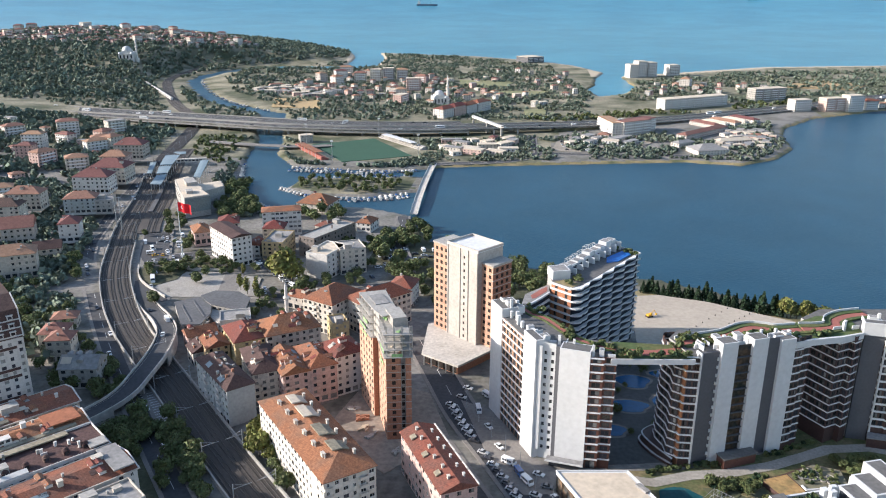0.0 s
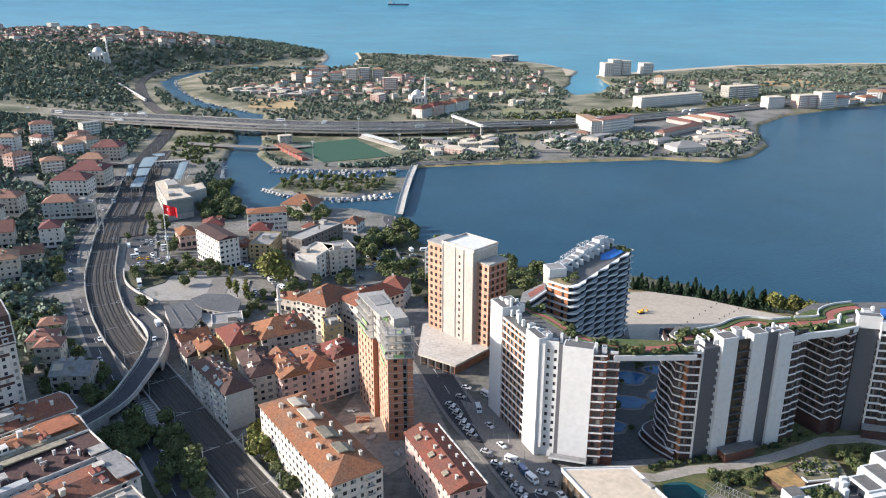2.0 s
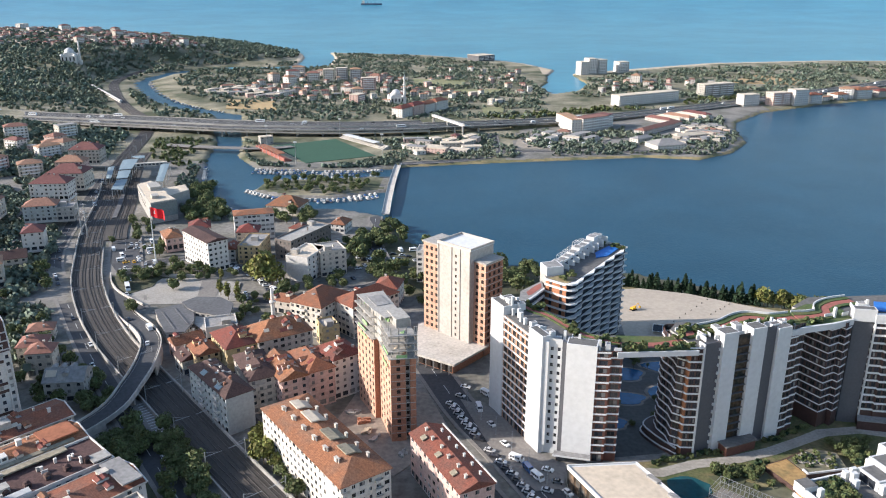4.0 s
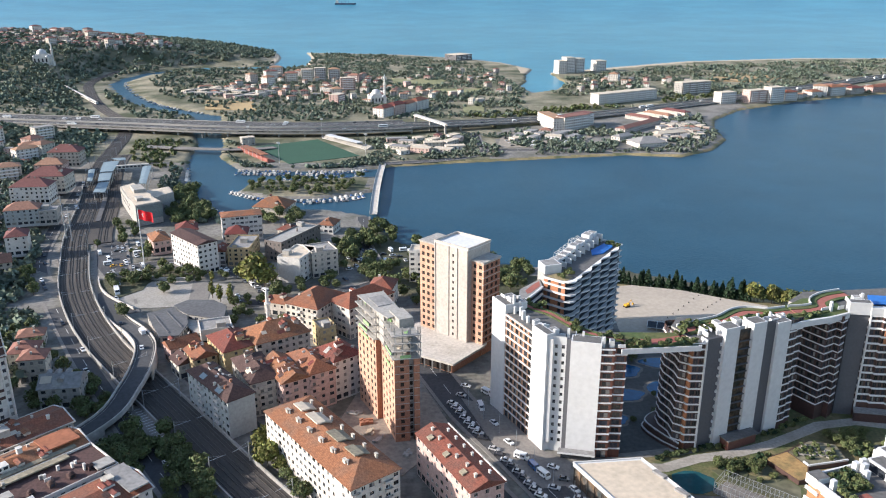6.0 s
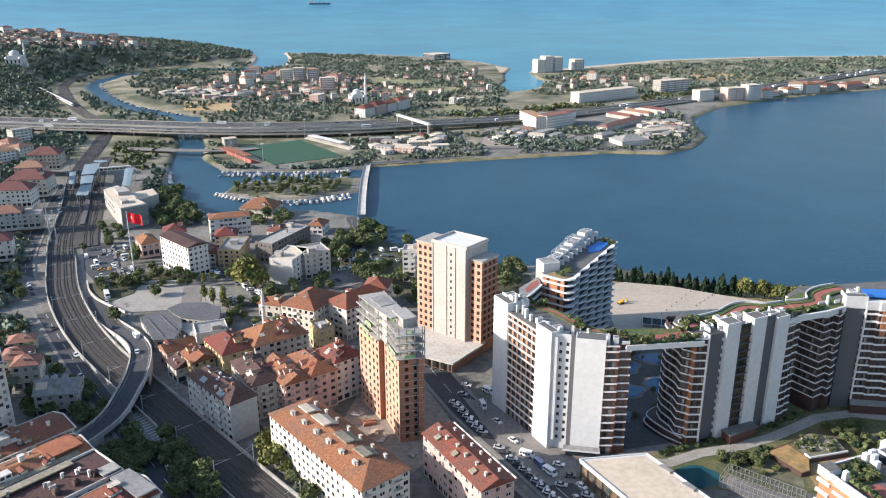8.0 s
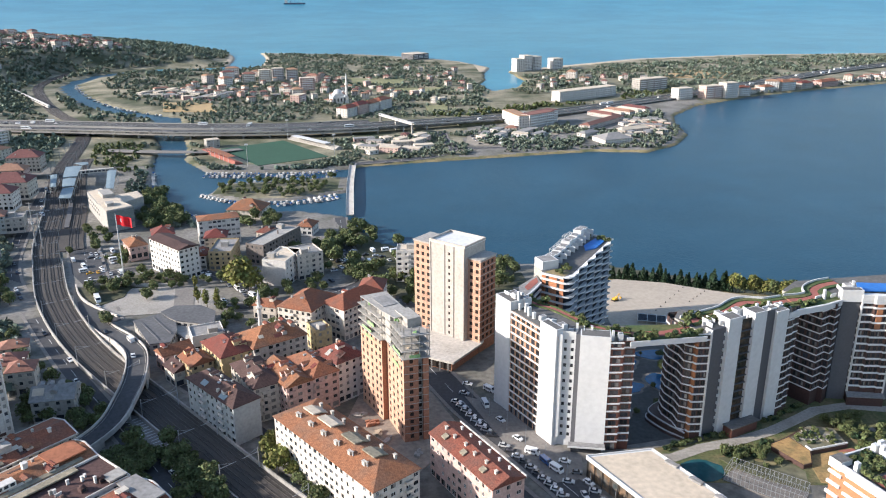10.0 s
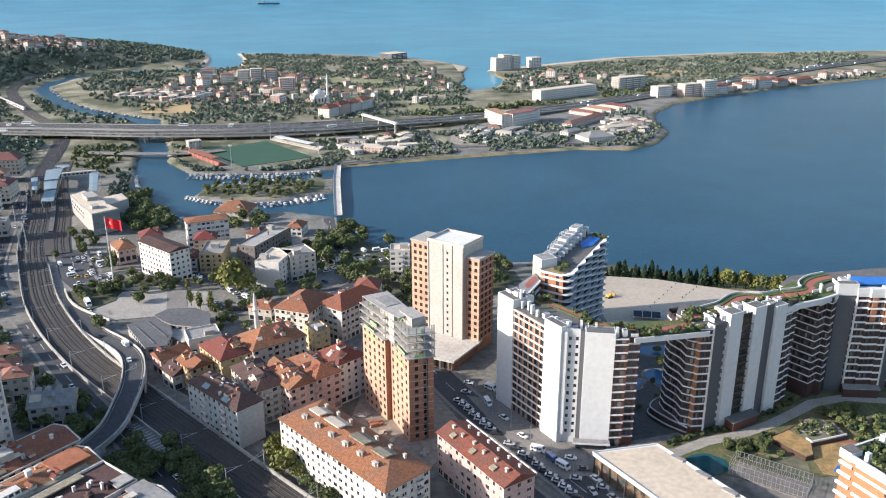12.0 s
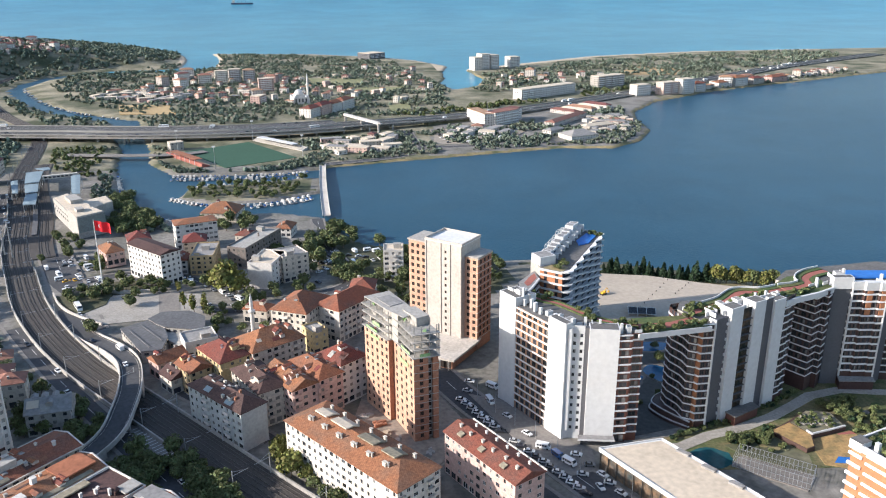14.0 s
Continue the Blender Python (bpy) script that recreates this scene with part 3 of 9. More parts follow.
c = Kit()
strip(c, RAIL[-58:], 8.7, 8.1, -0.8, 1.5)
strip(c, RAIL[-92:], -8.1, -8.7, -0.8, 1.7)
part("side_wall", c, CONCRETE, bed, "stained concrete boundary walls")


def mast(x, y, z, turn, span):
    ob = thing("catenary_mast", x, y, z, turn, "galvanised steel overhead line mast beside the tracks", "mast", "overhead line masts")
    c = Kit()
    c.box(-0.14, -0.14, 0, 0.14, 0.14, 8.6)
    part("post", c, STEEL, ob)
    c = Kit()
    c.box(0.1, -0.07, 6.6, span, 0.07, 6.74)
    c.tube((0.1, 0, 8.3), (span * 0.8, 0, 6.7), 0.05, 0.05, 5)
    part("arm", c, STEEL, ob)



for i in range(len(RAIL) - 122, len(RAIL) - 2, 5):
    d = (RAIL[i + 1] - RAIL[i]).normalized()
    n = Vector((-d.y, d.x, 0))
    for s in (1, -1):
        p = RAIL[i] + n * 7.7 * s
        mast(p.x, p.y, p.z, math.degrees(math.atan2(-n.y * s, -n.x * s)), 6.5)

# road bridge over the tracks
FLY = smooth_line([(-172, 226, 8.4), (-149, 249, 9.4), (-132.8, 271.5, 12.6), (-130.6, 292, 15.2), (-133, 312, 15.6), (-140, 334, 14.2), (-152, 353, 11.8), (-167, 371, 9.4), (-180, 388, 8.3)], 4)
fly = thing("road_bridge", -133, 312, 0, 0, "curved concrete road bridge crossing over the railway", "bridge")
c = Kit()
strip(c, FLY, 4.3, -4.3, -1.1, 0)
deck = part("deck", c, ASPHALT, fly, "worn asphalt deck")
c = Kit()
for s in (1, -1):
    strip(c, FLY, s * 4.75, s * 4.3, -1.2, 1.0)
    strip(c, FLY, s * 3.5, s * 3.38, 0, 0.02)
part("parapet", c, PALECONCRETE, fly, "pale concrete parapets")
c = Kit()
strip(c, FLY[-27:], 4.65, 4.05, -8, -1.0)
strip(c, FLY[-22:], -4.05, -4.65, -7, -1.0)
strip(c, FLY[:14], 4.65, 4.05, -7, -1.0)
strip(c, FLY[:14], -4.05, -4.65, -7, -1.0)
part("retaining_wall", c, PALECONCRETE, fly, "pale concrete ramp walls")
for i in (17, 24):
    p = FLY[i]
    c = Kit()
    c.box(p.x - 3.5, p.y - 0.6, 7.5, p.x + 3.5, p.y + 0.6, p.z - 1.0)
    part("pier", c, CONCRETE, fly)
deck.parent = fly
for o in fly.children:
    o.matrix_parent_inverse = Matrix.Translation((133, -312, 0))

# highway on a viaduct
HWY = smooth_line([(-1500, 1290, 16), (-1100, 1120, 13), (-760, 1010, 11), (-560, 972, 10.5), (-395, 945, 10.5), (-258, 922, 10.5), (-127, 926, 10), (6, 962, 9), (115, 1008, 7), (215, 1070, 5), (332, 1150, 4.2), (440, 1226, 4.2), (510, 1290, 4.2), (634, 1374, 4.2), (821, 1517, 4.2), (1150, 1720, 4.2)], 14)
hw = thing("highway", 0, 962, 0, 0, "wide multi-lane highway carried on a concrete viaduct", "highway", kind="structure")
inv = Matrix.Translation((0, -962, 0))
c = Kit()
WEST = [p for p in HWY if p.x < -45]
EAST = HWY[len(WEST) - 1:]
for ln_, e in ((WEST, 34), (EAST, 16.5)):
    strip(c, ln_, e, 3, -1.6, 0)
    strip(c, ln_, -3, -min(e, 22), -1.6, 0)
part("carriageway", c, mat("worn_highway_asphalt", (0.062, 0.061, 0.061), 0.9, 0.15, 0.02, 0.3, 0.05), hw)
c = Kit()
for off in (34, 3.2, -2.8, -21.6):
    strip(c, WEST, off, off - 0.4, -1.6, 1.0)
for off in (16.5, 3.2, -2.8, -16.1):
    strip(c, EAST, off, off - 0.4, -1.6, 1.0)
part("barrier", c, CONCRETE, hw)
c = Kit()
for off in (27, 21, 15, 9, -9, -15):
    strip(c, WEST if abs(off) > 10 else HWY, off + 0.12, off - 0.12, -0.02, 0.03)
part("lane_marking", c, LINE, hw)
c = Kit()
strip(c, WEST, 34, 33.6, -3.2, -1.5)
strip(c, WEST, -21.6, -22.0, -3.2, -1.5)
part("edge_beam", c, CONCRETE, hw)
for i in range(0, len(HWY), 2):
    p = HWY[i]
    if -420 < p.x < 30:
        c = Kit()
        for off in (-16, -5, 9, 26):
            q = side_points(HWY, off)[i]
            c.box(q.x - 1, q.y - 1, -2, q.x + 1, q.y + 1, p.z - 1.5)
        part("pier", c, CONCRETE, hw)
for o in hw.children:
    o.matrix_parent_inverse = inv
# embankment that carries the highway away from the water
c = Kit()
strip(c, [p for p in HWY if p.x < -470], 33, -21.5, -14, -1.5)
strip(c, [p for p in HWY if p.x > 40], 15, -15, -8, -1.4)
tagged(part("embankment", c, DRY), "earth embankment under the highway", "embankment", kind="structure")
# lower slip road in front of the viaduct
road("road", [(-330, 838, 4.5), (-292, 828, 5.2), (-255, 822, 5.4), (-215, 824, 5.0), (-190, 840, 4.0)], 8, PAVING, "pale slip road crossing the creek on a low bridge", "road", 0, False)

# foot bridge over the lake outlet
foot = thing("footbridge", -63, 680, 0, 0, "long pale concrete footbridge over the lake outlet", "bridge")
BR = smooth_line([(-59, 592, 2.4), (-62, 640, 3.2), (-65, 700, 3.2), (-67, 768, 2.6)], 6)
c = Kit()
strip(c, BR, 3.0, -3.0, -0.5, 0)
part("deck", c, PALECONCRETE, foot)
for s in (1, -1):
    c = Kit()
    strip(c, BR, s * 3.1, s * 2.96, -0.1, 0.9)
    part("railing", c, FRAME, foot)
for i in range(1, len(BR) - 1, 3):
    c = Kit()
    for s in (-1.4, 1.4):
        c.tube((BR[i].x + s, BR[i].y, -3), (BR[i].x + s, BR[i].y, BR[i].z - 0.4), 0.35, 0.35, 8)
    part("pier", c, CONCRETE, foot)
for o in foot.children:
    o.matrix_parent_inverse = Matrix.Translation((63, -680, 0))

# flat grounds
flat_patch("parking_lot", [(-130.3, 289.4), (-125.4, 286.5), (-109, 269), (-105, 264.5), (-109, 261.5), (-115, 268.5), (-125, 281)], 8.8, PAVING, "parking lot with pale striped bays under the bridge", "parking lot")
for i in range(13):
    a = Vector((-124.5 + i * 1.5, 285.2 - i * 1.6, 0))
    c = Kit()
    c.obox((a.x, a.y), (a.x - 3.8, a.y - 3.2), 0.16, 8.75, 8.82)
    tagged(part("lane_marking", c, LINE), "painted white parking bay line", "marking", kind="structure")
flat_patch("lot", [(89, 387), (88, 363), (120, 357), (164, 383), (175, 398.5), (155, 408.5), (133, 421), (107, 428), (95, 425)], 8.75, LOTSAND, "bare pale gravel lot beside the lake", "lot")
flat_patch("plaza", [(-181, 402), (-166.6, 388.3), (-141.3, 392), (-118, 396), (-124, 424), (-150, 430), (-172, 428)], 8.95, PATHSTONE, "pale paved town square", "square")
flat_patch("plaza_steps", [(-140, 394), (-130, 396), (-136, 427), (-148, 429)], 9.1, PAVING, "sunken steps across the square", "steps")
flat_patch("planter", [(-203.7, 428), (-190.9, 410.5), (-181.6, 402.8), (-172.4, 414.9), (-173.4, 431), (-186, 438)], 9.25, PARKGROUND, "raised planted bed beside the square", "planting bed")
for line_ in ([(-206, 434, 9), (-199, 420, 9), (-190.5, 408, 9), (-179.7, 397.8, 9), (-166.8, 387.6, 9)], [(-203, 439, 9), (-190, 441, 9), (-172, 433, 9), (-150, 432, 9)]):
    c = Kit()
    strip(c, smooth_line(line_, 3), 0.35, -0.35, -1, 1.1)
    tagged(part("plaza_wall", c, PALECONCRETE), "low pale wall round the planted bed", "wall", kind="structure")
flat_patch("yard", [(50, 846), (130, 850), (168, 916), (145, 968), (60, 930)], 3.05, mat("dusty_yard", (0.3, 0.26, 0.21), 0.95, 0.2, 0.05, 0.4, 0.1), "dusty work yard", "yard")
flat_patch("football_pitch", [(-159, 764), (-94, 802), (-152, 889), (-213, 846)], 3.0, TURF, "green artificial turf football pitch", "football pitch")
flat_patch("dry_field", [(-345, 1100), (-268, 1092), (-296, 1176), (-368, 1184)], 3.4, mat("straw_field", (0.42, 0.30, 0.15), 0.95, 0.15, 0.03, 0.3, 0), "straw-coloured open field", "field")
for pts_ in ([(-112, 1462), (-10, 1450), (-28, 1350), (-100, 1372)], [(-42, 1320), (50, 1326), (48, 1285), (-34, 1264)], [(14, 1125), (46, 1146), (44, 1088), (18, 1070)]):
    flat_patch("meadow", pts_, 3.4, MEADOW, "dry green open meadow between trees", "meadow")
flat_patch("meadow", [(440, 1440), (560, 1420), (610, 1500), (540, 1570)], 3.4, mat("tan_meadow", (0.38, 0.27, 0.14), 0.95, 0.15, 0.03, 0.3, 0), "tan open meadow behind the beach", "meadow")
flat_patch("building_site", [(-44, 262), (-14, 240), (6, 268), (-6, 300), (-34, 312)], 8.9, mat("site_dirt", (0.27, 0.23, 0.19), 0.95, 0.25, 0.08, 0.6, 0.3), "dusty building site ground", "building site")
flat_patch("forecourt", [(8, 296), (24, 288), (38, 258), (48, 250), (46, 236), (36, 234), (24, 250)], 8.85, PAVING, "paved forecourt with parking", "forecourt")
flat_patch("garden_path", [(66, 246), (82, 244.5), (95.6, 250.6), (110.6, 254.2), (127, 260.8), (141, 268.8), (151, 274.6), (165, 277.5), (190, 271.5), (190, 276.5), (165, 282.5), (149, 279.4), (139, 273.2), (124.8, 265.2), (108.8, 258.8), (93.6, 255.2), (81, 249.4), (66, 251)], 8.86, PATHSTONE, "pale paved garden path between lawns", "path")
flat_patch("lawn", [(84, 232), (150, 226), (190, 240), (190, 300), (140, 290), (132, 274), (92, 256), (66, 252)], 8.75, LAWNMIX, "patchy green lawn with shrubs", "lawn")
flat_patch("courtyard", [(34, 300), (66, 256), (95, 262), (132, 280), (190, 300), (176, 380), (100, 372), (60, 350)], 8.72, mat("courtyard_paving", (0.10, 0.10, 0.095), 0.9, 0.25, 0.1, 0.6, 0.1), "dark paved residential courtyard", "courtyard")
for i, (x, y, rx, ry) in enumerate(((78, 300, 8, 5), (82, 322, 7, 6), (100, 330, 9, 5), (70, 280, 5, 4), (94, 304, 5, 8))):
    flat_patch("pool_deck", [(x + (rx + 1.3) * math.cos(a / 9 * math.pi) * (1 + 0.2 * math.sin(a)), y + (ry + 1.3) * math.sin(a / 9 * math.pi)) for a in range(18)], 8.84, PAVING, "pale paved edge round a swimming pool", "paving")
    flat_patch("pool", [(x + rx * math.cos(a / 9 * math.pi) * (1 + 0.2 * math.sin(a)), y + ry * math.sin(a / 9 * math.pi)) for a in range(18)], 8.95, POOL, "blue free-form swimming pool in the courtyard", "pool")
flat_patch("pond", [(89.5 + 7.6 * math.cos(a / 9 * math.pi) * (1 + 0.12 * math.sin(2 * a)), 238.6 + 6.8 * math.sin(a / 9 * math.pi)) for a in range(18)], 8.87, POND, "blue-green ornamental pond beside the hall", "pond")
flat_patch("garden_ground", [(98, 246), (118, 250), (126, 236), (122, 224), (102, 240)], 8.80, DRY, "dry grass and gravel garden ground", "garden")
flat_patch("play_area", [(129.6, 238.2), (128.4, 229.4), (136, 226.5), (146, 233), (152.6, 243.6), (150.4, 249.8), (133.2, 245.6)], 8.92, PLAYFLOOR, "ochre rubber play area with worn patches", "play area")
flat_patch("play_area", [(144.4, 247.4), (151.6, 247.0), (150.6, 249.2), (144.6, 248.2)], 8.97, REDPATH, "red rubber play surface", "play area")
flat_patch("play_area", [(132.5, 230.2), (137.5, 229.0), (141, 232.4), (136, 233.6)], 8.97, BLUECOVER, "blue rubber play surface", "play area")
flat_patch("play_area", [(134, 227.6), (139, 229.2), (142.6, 231.9), (141.4, 232.2), (137.7, 228.9)], 8.98, REDPATH, "red rubber play surface", "play area")
flat_patch("sports_court", [(94.5, 233.1), (113.8, 215.5), (120.8, 222.8), (100.9, 238.9)], 8.9, PAVING, "fenced grey sports court", "sports court")
# ---- houses ----
WINDOWS = {}
BUILT = []


def window_mesh(w, h, bare=False, dark=False, curtain=False):
    """Frame, mullion and two recessed panes in one connected mesh; a bare opening has only a near-black sheet in place
    of its unlit depth.
    """
    key = (round(w, 2), round(h, 2), bare, dark, curtain)
    if key not in WINDOWS:
        c = Kit()
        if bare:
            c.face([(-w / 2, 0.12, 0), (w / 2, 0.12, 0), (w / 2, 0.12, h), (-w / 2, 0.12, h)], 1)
        else:
            b = 0.09
            xs, zs = (-w / 2, -w / 2 + b, -b / 2, b / 2, w / 2 - b, w / 2), (0, b, h - b, h)
            c.v = [(x, 0.04, z) for z in zs for x in xs]
            for r in range(3):
                for q in range(5):
                    i = r * 6 + q
                    ring = (i, i + 1, i + 7, i + 6)
                    if r == 1 and q in (1, 3):
                        n = len(c.v)
                        c.v.extend((c.v[j][0], 0.115, c.v[j][2]) for j in ring)
                        c.f.append((n, n + 1, n + 2, n + 3))
                        c.m.append(2 if curtain and q == 3 else 1)
                        for j in range(4):
                            e = (j + 1) % 4
                            c.f.append((ring[j], ring[e], n + e, n + j))
                            c.m.append(0)
                    else:
                        c.f.append(ring)
                        c.m.append(0)
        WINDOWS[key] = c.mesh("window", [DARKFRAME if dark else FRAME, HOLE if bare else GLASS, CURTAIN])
        WINDOWS[key]["size"] = (w, h)
    return WINDOWS[key]


BALCONIES = {}


def balcony_mesh(w, d, m):
    key = (round(w, 2), round(d, 2), m.name)
    if key not in BALCONIES:
        c = Kit()
        c.box(-w / 2, -d, -0.15, w / 2, 0.0, 0.0)
        c.box(-w / 2, -d, 0.0, w / 2, -d + 0.1, 0.95)
        c.box(-w / 2, -d + 0.1, 0.0, -w / 2 + 0.1, 0, 0.95)
        c.box(w / 2 - 0.1, -d + 0.1, 0.0, w / 2, 0, 0.95)
        BALCONIES[key] = c.mesh("balcony", m)
    return BALCONIES[key]


def place(me, name, parent, p, ux, uy, s, z, back=0.0):
    """A part at s along a wall face that starts at p and runs along (ux, uy)."""
    ob = new(name, me)
    ob.parent = parent
    nx, ny = uy, -ux
    ob.matrix_basis = Matrix.Translation((p[0] + ux * s - nx * back, p[1] + uy * s - ny * back, z)) @ Matrix.Rotation(math.atan2(uy, ux), 4, 'Z')
    return ob


def hip_roof(c, w, d, z, rise, over=0.5, gable=False, thick=0.22):
    a, b = w / 2 + over, d / 2 + over
    base = [(-a, -b), (a, -b), (a, b), (-a, b)]
    c.prism(base, z, z + thick)
    z0 = z + thick
    if w >= d:
        r = a - (0 if gable else b * 0.95)
        p, q = (-r, 0, z0 + rise), (r, 0, z0 + rise)
        A, B, C, D = [(x, y, z0) for x, y in base]
        c.face([A, B, q, p])
        c.face([C, D, p, q])
        c.face([B, C, q])
        c.face([D, A, p])
    else:
        r = b - (0 if gable else a * 0.95)
        p, q = (0, -r, z0 + rise), (0, r, z0 + rise)
        A, B, C, D = [(x, y, z0) for x, y in base]
        c.face([B, C, q, p])
        c.face([D, A, p, q])
        c.face([A, B, p])
        c.face([C, D, q])


def building(name, x, y, w, d, turn, z0, h, floors, wall, roof, roof_m, label, category, bay=3.4, win=(1.4, 1.45), rise=2.6, plain=(), balc=(), balc_m=None, bare=False, extra=True, group=""):
    """A block of flats or house: walls with real openings, windows, balconies, roof, chimneys."""
    root = thing(name, x, y, z0, turn, label, category, group)
    rise = max(rise, 0.55 * (min(w, d) / 2 + 0.55)) if roof != "flat" and extra and group != "foreground rows" else rise
    to_eye = Matrix.Rotation(-radians(turn), 2) @ Vector((-x, -y))
    cor = [(-w / 2, -d / 2), (w / 2, -d / 2), (w / 2, d / 2), (-w / 2, d / 2)]
    c = Kit()
    fh = h / floors
    later, rw_ = [], random.Random(1)
    for i, side in enumerate("FRBL"):
        p, q = cor[i], cor[(i + 1) % 4]
        l = math.hypot(q[0] - p[0], q[1] - p[1])
        ux, uy = (q[0] - p[0]) / l, (q[1] - p[1]) / l
        seen = uy * (to_eye.x - p[0]) - ux * (to_eye.y - p[1]) > 0
        holes = []
        if seen and side not in plain:
            n = max(1, int(l / bay))
            rw_ = random.Random(int(abs(x * 13 + y * 7)) + i)
            wide = [win[0] * rw_.choice((0.75, 1.0, 1.0, 1.35)) for _ in range(n)]
            shut = [rw_.random() < 0.06 for _ in range(n)]
            step_, first_ = rw_.choice((2, 3, 3, 4)), rw_.randrange(2)
            for f in range(floors):
                for b in range(n):
                    s = (b + 0.5) * l / n
                    zw = f * fh + fh * 0.32
                    hh = min(win[1], fh * 0.6)
                    if f == 0 and not bare:
                        holes.append((s - l / n * 0.36, s + l / n * 0.36, 0.3, fh * 0.8))
                    elif not shut[b] and rw_.random() > 0.04:
                        ww = min(wide[b], l / n * 0.86)
                        holes.append((s - ww / 2, s + ww / 2, zw, zw + hh))
                    if side in balc and f > 0 and (b + first_) % step_ == balc[side] % 2:
                        later.append((balcony_mesh(min(l / n * 0.95, 3.4), 1.1, balc_m or wall), "balcony", p, ux, uy, s, f * fh + 0.2))
            for a, b_, lo, hi in holes:
                later.append((window_mesh(b_ - a, hi - lo, bare, rw_.random() < 0.4, rw_.random() < 0.3), "window", p, ux, uy, (a + b_) / 2, lo))
        c.panel(p, q, -1.5, h, holes, 0.22)
    c.face([(-w / 2, -d / 2, h), (w / 2, -d / 2, h), (w / 2, d / 2, h), (-w / 2, d / 2, h)])
    BUILT.append((x, y, max(w, d)))
    far = math.hypot(x, y) > 290
    for me, nm, p, ux, uy, s, z in later:
        if far and nm == "window":
            ww, hh = me["size"]
            c.face([(p[0] + ux * (s + a) - uy * 0.22, p[1] + uy * (s + a) + ux * 0.22, z + b) for a, b in ((-ww / 2, 0), (ww / 2, 0), (ww / 2, hh), (-ww / 2, hh))], 1 + (rw_.random() < 0.4))
        else:
            place(me, nm, root, p, ux, uy, s, z)
    part("wall", c.weld(), [wall, GLASS, CURTAIN], root)
    c = Kit()
    if roof in ("hip", "gable"):
        hip_roof(c, w, d, h + 0.01, rise, 0.55, roof == "gable")
        part("roof", c, roof_m, root)
    else:
        c.box(-w / 2 + 0.3, -d / 2 + 0.3, h + 0.01, w / 2 - 0.3, d / 2 - 0.3, h + 0.12)
        part("roof", c, roof_m, root)
        c = Kit()
        for x0, y0, x1, y1 in ((-w / 2, -d / 2, w / 2, -d / 2 + 0.28), (-w / 2, d / 2 - 0.28, w / 2, d / 2), (-w / 2, -d / 2 + 0.28, -w / 2 + 0.28, d / 2 - 0.28), (w / 2 - 0.28, -d / 2 + 0.28, w / 2, d / 2 - 0.28)):
            c.box(x0 - 0.02, y0 - 0.02, h, x1 + 0.02, y1 + 0.02, h + 0.85)
        part("parapet", c, wall, root)
    if extra:
        r2 = random.Random(int(abs(x * 31 + y * 17)))
        for i in range(2 if math.hypot(x, y) > 340 else r2.randint(3, 5) + int(w * d / 75)):
            px, py = r2.uniform(-0.36, 0.36) * w, r2.uniform(-0.36, 0.36) * d
            if roof == "flat":
                zt, hh = h + 0.1, r2.uniform(0.9, 2.4)
            else:
                half = min(w, d) / 2 + 0.55
                off = abs(py) if w >= d else abs(px)
                zt, hh = h + 0.2 + rise * (1 - off / half) - 0.7, 1.7
            c = Kit()
            a, b = r2.uniform(0.3, 0.5), r2.uniform(0.3, 0.5)
            if roof == "flat":
                if i == 0:
                    a, b, hh = min(2.2, w * 0.2), min(1.8, d * 0.2), 2.6
                elif r2.random() < 0.4:
                    a, b, hh = r2.uniform(0.8, 2.2), 0.12, 0.9
                c.box(px - a, py - b, zt, px + a, py + b, zt + hh)
                c.box(px - a - 0.08, py - b - 0.08, zt + hh, px + a + 0.08, py + b + 0.08, zt + hh + 0.12)
                part("roof_hut", c, wall if i % 3 else CONCRETE, root)
                continue
            pick = r2.random()
            if pick < 0.42:
                # dormer with its own little pitched roof across the slope
                sx, sy = (1.1, 1.7) if w >= d else (1.7, 1.1)
                c.box(px - sx, py - sy, zt - 0.8, px + sx, py + sy, zt + 1.3)
                dm = part("dormer", c, wall, root)
                c = Kit()
                z_ = zt + 1.3
                if w >= d:
                    c.face([(px - sx - 0.2, py - sy - 0.2, z_), (px - sx - 0.2, py + sy + 0.2, z_), (px, py + sy + 0.2, z_ + 0.6), (px, py - sy - 0.2, z_ + 0.6)][::-1])
                    c.face([(px + sx + 0.2, py - sy - 0.2, z_), (px + sx + 0.2, py + sy + 0.2, z_), (px, py + sy + 0.2, z_ + 0.6), (px, py - sy - 0.2, z_ + 0.6)])
                else:
                    c.face([(px - sx - 0.2, py - sy - 0.2, z_), (px + sx + 0.2, py - sy - 0.2, z_), (px + sx + 0.2, py, z_ + 0.6), (px - sx - 0.2, py, z_ + 0.6)])
                    c.face([(px - sx - 0.2, py + sy + 0.2, z_), (px + sx + 0.2, py + sy + 0.2, z_), (px + sx + 0.2, py, z_ + 0.6), (px - sx - 0.2, py, z_ + 0.6)][::-1])
                part("dormer_roof", c, roof_m, dm)
            elif pick < 0.82:
                c.box(px - a, py - b, zt, px + a, py + b, zt + hh)
                c.box(px - a - 0.08, py - b - 0.08, zt + hh, px + a + 0.08, py + b + 0.08, zt + hh + 0.12)
                part("chimney", c, (CONCRETE, CREAM, BRICK)[i % 3], root)
            elif pick < 0.92:
                c.box(px - 0.8, py - 0.6, zt + 0.5, px + 0.8, py + 0.6, zt + 1.0)
                part("skylight", c, ROOFGREY, root)
            else:
                c.tube((px - 0.6, py, zt + 1.4), (px + 0.6, py, zt + 1.4), 0.25, 0.25, 8)
